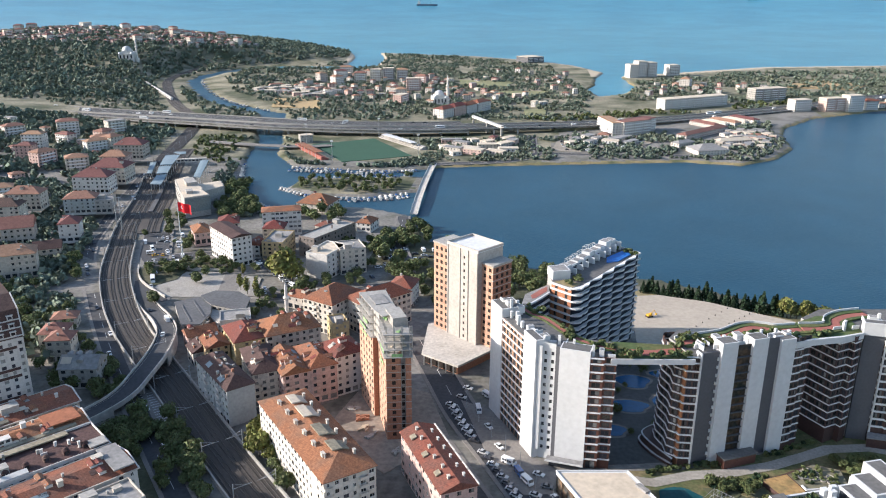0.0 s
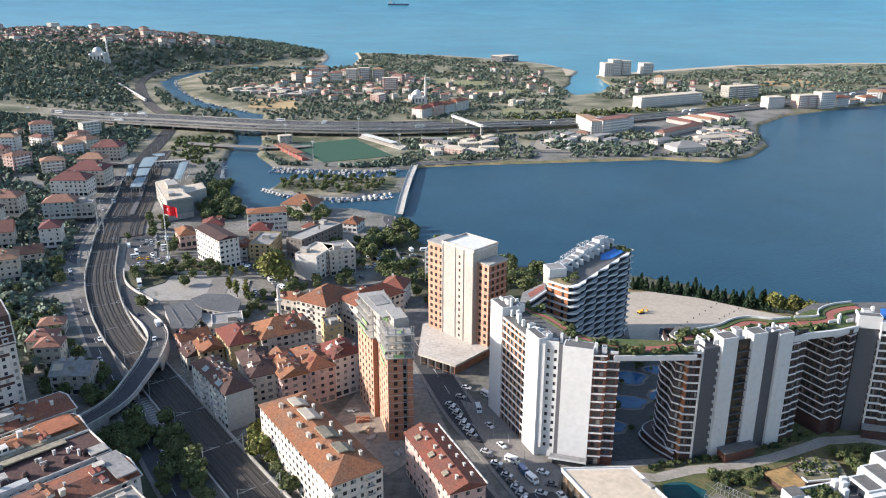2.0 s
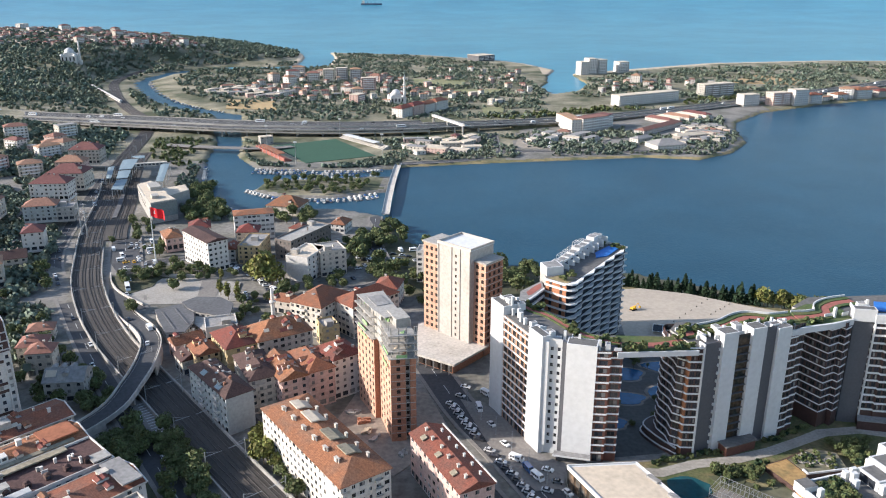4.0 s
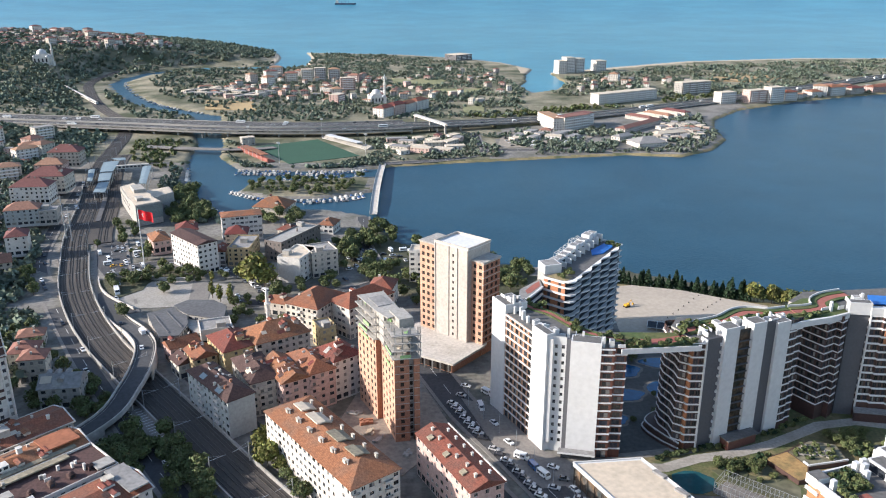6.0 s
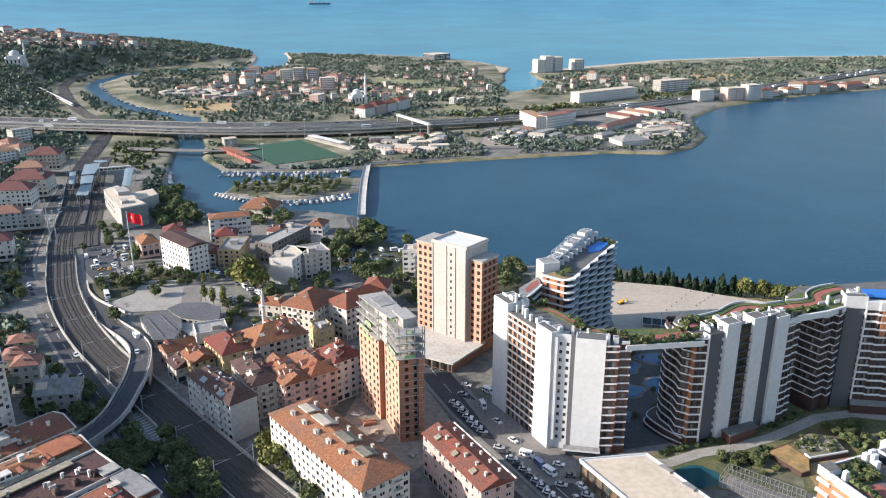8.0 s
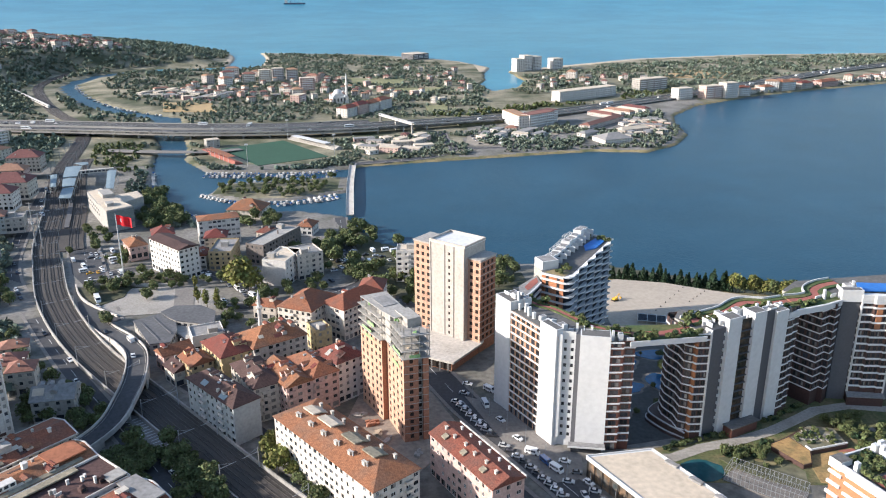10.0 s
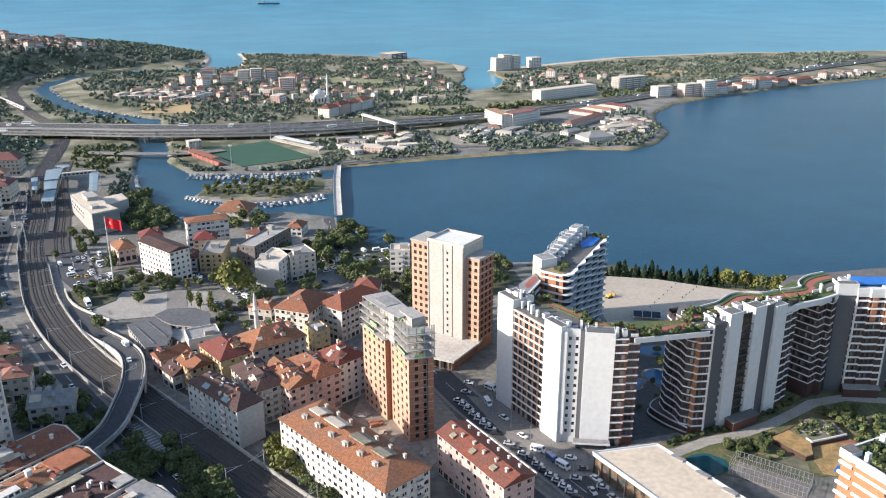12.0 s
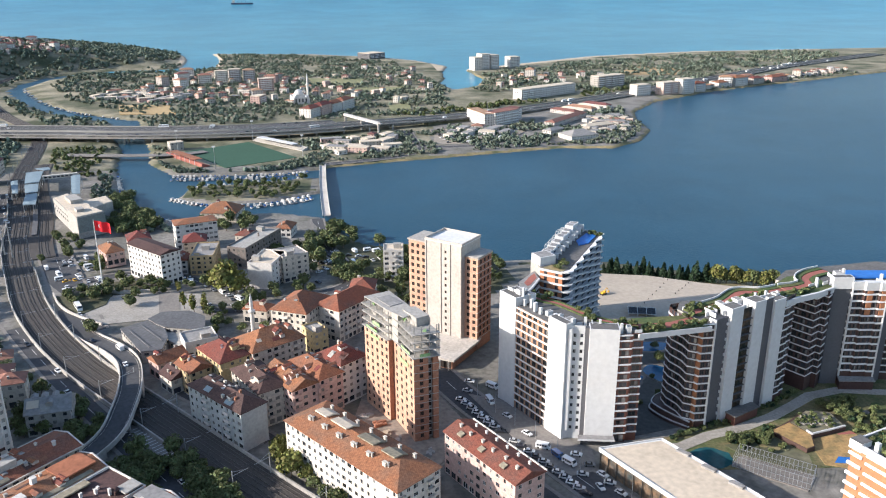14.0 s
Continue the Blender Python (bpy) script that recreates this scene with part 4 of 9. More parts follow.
                c.box(px - 0.6, py - 1.3, zt + 0.5, px + 0.6, py - 0.3, zt + 0.9)
                part("solar_heater", c, STEEL, root)
    if roof != "flat" and extra and w * d > 200 and math.hypot(x, y) < 340:
        # pale sheet patches and roof lights lying on the slopes
        long_x = w >= d
        half = min(w, d) / 2 + 0.55
        for i in range(3 + int(w * d / 200)):
            u, side_ = r2.uniform(-0.36, 0.36) * max(w, d), r2.choice((-1, 1))
            v0 = r2.uniform(0.18, 0.6) * half
            v1 = min(v0 + r2.uniform(1.2, 3.2), half * 0.9)
            lu = r2.uniform(0.8, 2.4)
            c = Kit()
            pts = []
            for du, v in ((-lu, v1), (lu, v1), (lu, v0), (-lu, v0)):
                z_ = h + 0.23 + rise * (1 - v / half) + 0.1
                pts.append((u + du, side_ * v, z_) if long_x else (side_ * v, u + du, z_))
            c.face(pts)
            for a_, b_ in zip(pts, pts[1:] + pts[:1]):
                c.face([a_, (a_[0], a_[1], a_[2] - 0.2), (b_[0], b_[1], b_[2] - 0.2), b_])
            part("roof_panel", c, (CANOPY, DARKTILE, HALLROOF, roof_m, CONCRETE)[r2.randrange(5)], root)
    return root


TOWN = "apartment houses of the old town"
FLAT = "apartment house"
# the long slab in front, with its neighbours
SLAB = building("apartment_house", -38.2, 235.5, 59.4, 18.5, -51.2, 8.5, 18.6, 6, LIGHTCREAM, "hip", TILE, "long cream apartment house under a weathered red tiled roof", FLAT, 3.0, balc={"R": 0}, balc_m=LIGHTCREAM, rise=3.4, extra=False, group=TOWN)


def roof_stack(root, x, y, z, a, b, h, m, name="chimney"):
    """A capped stack, hut or cabin standing on a roof."""
    c = Kit()
    c.box(x - a, y - b, z - 1.2, x + a, y + b, z + h)
    c.box(x - a - 0.14, y - b - 0.14, z + h, x + a + 0.14, y + b + 0.14, z + h + 0.16)
    return part(name, c, m, root)


def roof_sheet(root, x0, y0, x1, y1, za, zb, m, name="roof_panel", label=""):
    """A sheet of some thickness lying on a slope, from height za at y0 to zb at y1."""
    c = Kit()
    top = [(x0, y0, za), (x1, y0, za), (x1, y1, zb), (x0, y1, zb)]
    c.face(top)
    for p, q in zip(top, top[1:] + top[:1]):
        c.face([p, (p[0], p[1], p[2] - 0.5), (q[0], q[1], q[2] - 0.5), q])
    return part(name, c, m, root, label)


PINK_HOUSE = building("apartment_house", 6.5, 228.5, 38, 12.5, -61, 8.5, 16.5, 5, PINK, "gable", TILE, "pinkish apartment house with red tiled roof beside the street", FLAT, 3.3, rise=2.6, extra=False, group=TOWN)
for k in range(6):
    roof_stack(PINK_HOUSE, -15.5 + k * 6.1, -1.6 - 0.5 * (k % 2), 18.6, 0.45, 0.4, 1.0, CREAM)
    roof_stack(PINK_HOUSE, -13 + k * 5.6, 3.2, 18.0, 0.35, 0.3, 1.2, WHITE)
for x_ in (-12.4, -1.0, 10.5):
    roof_sheet(PINK_HOUSE, x_ - 1.2, -5.0, x_ + 1.2, -3.2, 18.15, 18.75, DUSTSHEET, "roof_hatch", "pale sheet over a roof hatch")
c = Kit()
c.box(-19.4, 6.5, 16.2, 19.4, 6.9, 17.3)
part("parapet", c, WHITE, PINK_HOUSE, "white parapet along the eaves")
# two rows of stacks, and sheeted roof terraces over the ridge
for k in range(7):
    if k < 6:
        roof_stack(SLAB, -21 + k * 7.9, -4.4, 20.9, 0.75, 0.5, 1.0, CREAM)
        roof_stack(SLAB, -19.4 + k * 7.9, -4.3, 20.9, 0.22, 0.22, 1.4, CONCRETE, "flue")
    roof_stack(SLAB, -21 + k * 7.2, 5.2, 20.6, 0.5, 0.4, 1.5, CREAM)
for x0, x1, m_ in ((-22, -15.5, HALLROOF), (-13, -4.5, HALLROOF), (1.5, 9.5, DUSTSHEET), (13.5, 20, DUSTSHEET)):
    roof_sheet(SLAB, x0, -1.6, x1, 1.9, 22.9, 22.5, m_, "roof_terrace", "pale sheeted roof terrace")
    roof_sheet(SLAB, x0 + 0.4, 1.95, x1 - 0.4, 4.6, 22.3, 21.2, m_, "roof_terrace", "pale sheeted roof terrace")

building("apartment_house", -88.4, 279.5, 34.4, 11.5, -47, 9, 15.8, 5, BLUEISH, "hip", DARKTILE, "pale blue apartment house with dark tiled roof and blank gable", FLAT, 3.2, plain=("R",), balc={"F": 0}, balc_m=WHITE, group=TOWN)
building("apartment_house", -77.5, 293, 12.5, 26, 31, 9, 15, 5, CREAM, "hip", DARKTILE, "cream apartment house with dark brown tiled roof", FLAT, 3.1, balc={"F": 1}, group=TOWN)
building("apartment_house", -65, 291.5, 11.6, 23, 34, 9, 15.2, 5, PINK, "gable", TILE, "pale pink apartment house with patched tiled roof", FLAT, 3.0, balc={"F": 0}, group=TOWN)
building("apartment_house", -55.2, 297.5, 11.6, 23, 34, 9, 16, 5, PINK, "hip", TILE, "salmon pink apartment house with red tiled roof", FLAT, 3.0, balc={"F": 1}, group=TOWN)
building("apartment_house", -44.5, 303, 14, 16, 40, 9, 18, 6, WHITE, "hip", TILE, "white apartment house with red tiled roof", FLAT, 3.2, balc={"R": 0}, group=TOWN)
building("apartment_house", -77, 329, 25.6, 19, 34, 9, 15.2, 5, CREAM, "hip", TILE, "grey-cream apartment house with bright red hipped roof", FLAT, 3.2, balc={"F": 0}, group=TOWN)
building("apartment_house", -95.3, 321, 14.8, 21, 36, 9, 14, 4, YELLOW, "hip", TILE, "yellow apartment house with red tiled roof", FLAT, 3.2, balc={"F": 1}, group=TOWN)
building("apartment_house", -107.5, 315, 10, 13, 38, 9, 11, 4, YELLOW, "gable", TILE, "ochre corner house with red tiled roof", FLAT, 3.0, group=TOWN)
building("house", -57.5, 346, 8, 11, 30, 9, 11, 3, YELLOW, "flat", ROOFGREY, "orange-yellow rendered house with flat roof", "house", group=TOWN)
building("apartment_house", -65, 366, 19, 24, -25, 8.5, 16.5, 5, LIGHTCREAM, "hip", TILE, "white apartment house wing with red hipped roof", FLAT, 3.0, win=(1.9, 1.5), balc={"F": 0, "L": 1}, balc_m=WHITE, rise=3.2, group=TOWN)
building("apartment_house", -42, 369, 30, 16, 48, 8.5, 16.4, 5, LIGHTCREAM, "hip", TILE, "cream-white apartment house wing with red hipped roof", FLAT, 3.0, win=(1.9, 1.5), balc={"F": 1, "R": 0}, balc_m=WHITE, rise=3.2, group=TOWN)
building("house", -34, 399, 13, 15, -8, 8, 12, 4, WHITE, "hip", TILE, "white house with red tiled roof among trees", "house", group=TOWN)
building("house", -88, 386, 13, 9, -20, 8.5, 7, 2, CREAM, "hip", TILE, "low old house with rusty tiled roof", "house", group=TOWN)
building("house", -112, 352, 15, 13, 22, 8.5, 8, 2, WHITE, "flat", ROOFGREY, "low white house with grey flat roof", "house", group=TOWN)
building("house", -122, 332, 14, 9, 40, 8.5, 8, 2, PINK, "gable", TILE, "small brick-red house with red tiled roof", "house", group=TOWN)
building("house", -116, 317, 9, 10, 40, 8.5, 7, 2, CREAM, "gable", DARKTILE, "small house with brown tiled roof by the tracks", "house", group=TOWN)
building("apartment_house", -15.5, 438.5, 11.5, 12, -4, 8, 18.5, 6, WHITE, "flat", HALLROOF, "narrow white apartment house with balconies among trees", FLAT, 3.2, win=(1.7, 1.5), balc={"F": 0, "L": 0}, group=TOWN)
# middle of the town
building("office_building", -144.5, 527, 27, 14, 20, 5, 16.5, 5, WHITE, "hip", TILE, "white office block with window bands and flat red roof", "office building", 2.9, win=(2.3, 1.5), rise=1.6, extra=False, group=TOWN)
building("office_building", -101, 491, 13, 43, -25, 7, 12, 4, DARKRENDER, "flat", CONCRETE, "long dark grey building with flat felt roof", "office building", 3.2, group=TOWN)
building("apartment_house", -88, 441, 14.5, 24, -17, 8, 15, 5, WHITE, "flat", HALLROOF, "plain white apartment house with blank gable", FLAT, 4.5, plain=("F",), group=TOWN)
building("apartment_house", -76, 449, 16, 17, 28, 8, 15, 5, CREAM, "flat", ROOFGREY, "pale grey-cream apartment house beside a white one", FLAT, 4.0, group=TOWN)
building("apartment_house", -155.4, 458.6, 34, 13, -45, 7.5, 19, 6, WHITE, "gable", DARKTILE, "long white apartment house with brown roof above shops", FLAT, 3.1, rise=1.8, extra=False, group=TOWN)
building("apartment_house", -129, 473, 13.8, 26, 0, 7.5, 11, 4, YELLOW, "flat", ROOFGREY, "yellow apartment house above shops", FLAT, 3.2, balc={"F": 0}, group=TOWN)
building("house", -142, 467, 8, 11, 2, 7.5, 8.5, 3, WHITE, "gable", TILE, "narrow white house with red tiled roof", "house", group=TOWN)
building("house", -139, 496, 14, 14, 8, 7.5, 11, 4, CREAM, "hip", TILE, "cream house with red hipped roof", "house", group=TOWN)
building("boathouse", -137, 596, 27, 22, -10, 3, 6, 2, CREAM, "hip", TILE, "waterfront house with red tiled roof", "house", group=TOWN)
building("house", -86, 546, 11, 15, -12, 4, 5.5, 2, WHITE, "hip", TILE, "white waterside house with red roof", "house", group=TOWN)
BUILT.append((-236, 582, 40))
building("house", -178, 512, 14, 16, 20, 7, 9, 3, CREAM, "hip", TILE, "old house with rusty tiled roof", "house", group=TOWN)
building("house", -190, 492, 11, 18, 32, 7.5, 8, 2, PINK, "hip", TILE, "row house with red roof beside the square", "house", group=TOWN)
building("house", -110, 520, 12, 10, -20, 5, 8, 2, CREAM, "hip", TILE, "low house with red roof", "house", group=TOWN)
# bank on the far side of the tracks
for x, y, w, d, t, z, h, fl, m, rf, rm, lb in (
        (-362, 729, 28, 20, 8, 10, 13, 4, CREAM, "hip", TILE, "cream apartment house with red roof above the station"),
        (-334, 640, 31, 22, 5, 9, 13, 4, CREAM, "hip", TILE, "cream apartment house with orange-red hipped roof"),
        (-330, 604, 29, 19, 8, 9, 13, 4, WHITE, "hip", TILE, "white apartment house with orange-red roof"),
        (-309, 548, 23, 15, 18, 8, 11, 4, BLUEISH, "hip", TILE, "pale blue-white apartment house with red roof"),
        (-292, 552, 12, 15, 16, 8, 9, 3, CONCRETE, "flat", ROOFGREY, "plain grey gabled block"),
        (-352, 680, 24, 16, 8, 10, 12, 4, PINK, "hip", TILE, "pinkish apartment house with red roof"),
        (-352, 545, 26, 16, 12, 10, 12, 4, CREAM, "hip", TILE, "cream apartment house with weathered red roof"),
        (-345, 510, 24, 16, 14, 10, 12, 4, CREAM, "hip", DARKTILE, "grey-cream apartment house with brown roof"),
        (-277, 480, 13, 15, 22, 9, 12, 4, WHITE, "hip", TILE, "white narrow house with red roof"),
        (-312, 470, 26, 20, 28, 9, 11, 3, CREAM, "gable", TILE, "large house with orange-brown tiled roof"),
        (-272, 445, 16, 13, 30, 9, 6, 2, CREAM, "gable", DARKTILE, "low house with dark roof"),
        (-276, 408, 36, 16, 30, 9, 14, 4, CREAM, "hip", TILE, "cream school building with rows of windows and red roof"),
        (-318, 425, 24, 18, 30, 9, 12, 4, CREAM, "hip", TILE, "apartment house with brown tiled roof"),
        (-350, 455, 24, 18, 24, 10, 12, 4, CREAM, "flat", ROOFGREY, "grey apartment house with roof terraces"),
        (-190, 322, 12, 12, 14, 9, 9, 3, CREAM, "hip", TILE, "small old house with red tiles"),
        (-180, 311, 11, 10, 13, 9, 11, 3, CREAM, "hip", TILE, "cream house with rust-red roof"),
        (-158, 291, 16, 13, 10, 9, 9, 3, CONCRETE, "gable", ROOFGREY, "grey house with collapsing roof"),
        (-200, 346, 12, 9, 20, 9, 5, 2, CREAM, "hip", TILE, "low house among trees")):
    building("apartment_house" if fl > 3 else "house", x, y, w, d, t, z, h, fl, m, rf, FARTILE if rm is TILE else rm, lb, FLAT if fl > 3 else "house", 3.3, balc={"F": 0} if fl > 3 else (), group="houses beyond the tracks")
# rows in the foreground
ROW_A = building("apartment_house", -155.1, 228.5, 56, 16, 50, 9, 18, 6, CREAM, "gable", TILE, "apartment row with red tiled roof and skylights", FLAT, 3.3, balc={"R": 0}, rise=2.2, group="foreground rows")
ROW_B = building("apartment_house", -142.8, 214.4, 56, 14, 50, 9, 18, 6, CREAM, "gable", TILE, "apartment row with patched red roof and dormers", FLAT, 3.3, rise=2.0, group="foreground rows")
ROW_C = building("apartment_house", -127.1, 205.6, 50, 18.5, 50, 9, 18.0, 6, WHITE, "flat", DARKTILE, "white apartment row with dark roof terrace and parapet", FLAT, 3.3, balc={"R": 0}, group="foreground rows")
ROW_D = building("apartment_house", -110.2, 195.2, 46, 16.5, 50, 9, 17.5, 6, WHITE, "gable", TILE, "white apartment row with orange roof and terrace", FLAT, 3.3, rise=2.0, group="foreground rows")
ROW_E = building("apartment_house", -99, 182, 44, 13, 50, 9, 16.5, 6, CREAM, "flat", ROOFGREY, "cream apartment row with cluttered flat roof", FLAT, 3.3, group="foreground rows")
for root, w_, d_, h_, rise_ in ((ROW_A, 56, 16, 18, 2.2), (ROW_B, 56, 14, 18, 2.0), (ROW_D, 46, 16.5, 17.5, 2.0)):
    # white verges on the gable, pale gutters along the eaves
    for s_ in (-1, 1):
        c = Kit()
        x_, e = w_ / 2 + 0.3, d_ / 2 + 0.5
        top = [(x_, s_ * e, h_ + 0.45), (x_ + 0.45, s_ * e, h_ + 0.45), (x_ + 0.45, 0, h_ + rise_ + 0.5), (x_, 0, h_ + rise_ + 0.5)]
        c.face(top if s_ < 0 else top[::-1])
        for p, q in zip(top, top[1:] + top[:1]):
            c.face([p, (p[0], p[1], p[2] - 0.5), (q[0], q[1], q[2] - 0.5), q])
        part("verge", c, WHITE, root, "white gable edge")
        c = Kit()
        c.box(-w_ / 2 - 0.5, s_ * e - 0.22, h_ + 0.05, w_ / 2 + 0.3, s_ * e + 0.22, h_ + 0.4)
        part("gutter", c, CREAM, root)
roof_stack(ROW_A, 6, -1.5, 20.2, 3.0, 1.6, 1.6, CONCRETE, "stair_head")
roof_stack(ROW_A, 8, 1.8, 20.0, 0.9, 0.7, 1.7, CREAM)
roof_stack(ROW_A, 22, -2.4, 19.8, 0.5, 0.4, 1.4, WHITE)
roof_sheet(ROW_A, -20, -7.6, 4, -6.0, 18.9, 19.3, DUSTSHEET, "roof_walk", "grey roof edge walkway")
for x0, x1, y0, y1 in ((-14, -3, 2.2, 5.0), (-17, -6, -5.2, -2.4)):
    roof_sheet(ROW_B, x0, y0, x1, y1, 20.6, 20.4, WHITE, "sheet_roof", "white sheet roof over an attic terrace")
roof_sheet(ROW_B, -22, -7.0, 24, -5.4, 18.8, 19.1, DUSTSHEET, "parapet_walk", "dusty strip along the roof edge")
roof_sheet(ROW_B, 15, -4.8, 26.5, 4.8, 20.35, 20.35, TERRACOTTA, "roof_terrace", "orange tiled roof terrace")
roof_stack(ROW_B, 9, 1.2, 20.2, 0.8, 0.8, 1.8, WHITE)
c = Kit()
c.box(-2.6, -4.6, 18.6, 3.6, -1.4, 21.0)
for k in range(3):
    c.box(-2.0 + k * 1.9, -4.66, 19.7, -0.7 + k * 1.9, -4.58, 20.7, 1)
part("dormer", c, [WHITE, GLASS], ROW_B, "white box dormer with three windows")
for k in range(5):
    c = Kit()
    x_ = 18 - k * 6.2
    c.box(x_ - 1.0, -5.4, 18.0, x_ + 1.0, -3.0, 19.6)
    c.turn([(1.0, 19.6), (0.8, 20.0), (0.4, 20.25), (0.02, 20.3)], x_, -4.2, 10)
    c.box(x_ - 0.6, -5.46, 18.4, x_ + 0.6, -5.38, 19.4, 1)
    part("dormer", c, [DARKTILE, GLASS], ROW_C, "small dark dormer")
roof_sheet(ROW_C, 18.5, -8.4, 24.4, -3.4, 19.4, 19.4, CONCRETE, "corner_canopy", "grey corner terrace cover")
roof_sheet(ROW_C, -24, -8.9, -1, -6.6, 19.2, 19.6, WHITE, "terrace_wall", "white terrace wall")
roof_sheet(ROW_C, -22, 5.4, 16, 8.6, 19.4, 19.2, DUSTSHEET, "roof_walk", "dusty roof walkway")
roof_sheet(ROW_D, 16, -7.9, 22.6, 7.9, 19.9, 19.9, ROOFGREY, "roof_terrace", "grey roof terrace at the gable end")
roof_stack(ROW_D, 14.6, 2.8, 19.4, 1.6, 1.2, 1.2, CREAM, "stair_head")
roof_stack(ROW_D, 1.0, -3.2, 19.2, 0.8, 0.7, 1.6, CREAM)
for x_, y_ in ((17, 3), (11, -2), (4, 2.4), (-4, -3), (-11, 1)):
    roof_stack(ROW_E, x_, y_, 16.8, 1.3, 0.9, 1.1, CREAM if y_ > 0 else WHITE, "roof_hut")


def mansard_block(x, y, turn, w, d, z0, h, floors):
    """Tall white block under a steep dormered roof, dark bands across its front; (x, y) is its near corner."""
    a = radians(turn)
    cx, cy = x - w / 2 * math.cos(a) - d / 2 * math.sin(a), y - w / 2 * math.sin(a) + d / 2 * math.cos(a)
    root = building("apartment_tower", cx, cy, w, d, turn, z0, h, floors, WHITE, "flat", ROOFGREY, "tall white apartment block with dark brown bands and steep dormered roof", "apartment tower", 3.1, win=(1.7, 1.5), extra=False, group="foreground rows")
    prof = [(0, 0), (2.6, 11.0), (12, 14.5), (d - 12, 14.5), (d - 2.6, 11.0), (d, 0)]
    k = Kit()
    for (b0, r0), (b1, r1) in zip(prof, prof[1:]):
        k.face([(-w / 2, b0 - d / 2, h + 0.9 + r0), (w / 2, b0 - d / 2, h + 0.9 + r0), (w / 2, b1 - d / 2, h + 0.9 + r1), (-w / 2, b1 - d / 2, h + 0.9 + r1)])
    k.face([(w / 2, b - d / 2, h + 0.9 + r) for b, r in prof])
    k.face([(-w / 2, b - d / 2, h + 0.9 + r) for b, r in reversed(prof)])
    part("roof", k, DARKTILE, root, "steep red-brown roof")
    for (b0, r0), (b1, r1) in zip(prof[:2], prof[1:3]):
        k = Kit()
        for sx in (w / 2 - 0.1, w / 2 + 0.35):
            k.face([(sx, b0 - d / 2 - 0.2, h + 1.1 + r0), (sx, b1 - d / 2 - 0.2, h + 1.1 + r1), (sx, b1 - d / 2 - 0.2, h + 0.6 + r1), (sx, b0 - d / 2 - 0.2, h + 0.6 + r0)])
        k.face([(w / 2 - 0.1, b0 - d / 2 - 0.2, h + 1.1 + r0), (w / 2 + 0.35, b0 - d / 2 - 0.2, h + 1.1 + r0), (w / 2 + 0.35, b1 - d / 2 - 0.2, h + 1.1 + r1), (w / 2 - 0.1, b1 - d / 2 - 0.2, h + 1.1 + r1)])
        part("verge", k, WHITE, root, "white roof edge")
    for row in range(3):
        rz = h + 2.0 + row * 3.1
        back = -d / 2 + 2.6 / 11.0 * (rz - h - 0.9)
        for i in range(int(w / 4.4)):
            px = w / 2 - 3.2 - i * 4.4
            k = Kit()
            k.box(px - 1.0, back - 0.35, rz, px + 1.0, back + 1.6, rz + 1.6)
            k.box(px - 1.2, back - 0.55, rz + 1.6, px + 1.2, back + 1.8, rz + 1.8)
            k.box(px - 0.7, back - 0.4, rz + 0.25, px + 0.7, back - 0.34, rz + 1.35, 1)
            part("dormer", k, [WHITE, GLASS], root)
        k = Kit()
        k.box(-w / 2, back - 0.5, rz - 0.45, w / 2, back + 0.3, rz - 0.1)
        part("cornice", k, WHITE, root)
    fh = h / floors
    for f in range(1, floors):
        if f % 4 in (1, 2):
            continue
        k = Kit()
        k.box(-w / 2, -d / 2 - 0.12, f * fh - 0.3, w / 2 - 2.2, -d / 2 - 0.01, f * fh + 0.85)
        part("band", k, DARKBROWN, root, "dark brown facade band")
    for px in (w / 2 - 0.35, w / 2 - 2.4):
        k = Kit()
        k.box(px - 0.3, -d / 2 - 0.4, 0, px + 0.3, -d / 2 - 0.01, h + 0.85)
        part("pilaster", k, WHITE, root)


# The depth is lengthened, unseen at the back, to shade the houses beyond.
mansard_block(-158.9, 258.0, 47, 40, 62, 9, 36, 12)
# ---- the residential complex by the lake ----
FH = 3.2
r4 = random.Random(44)


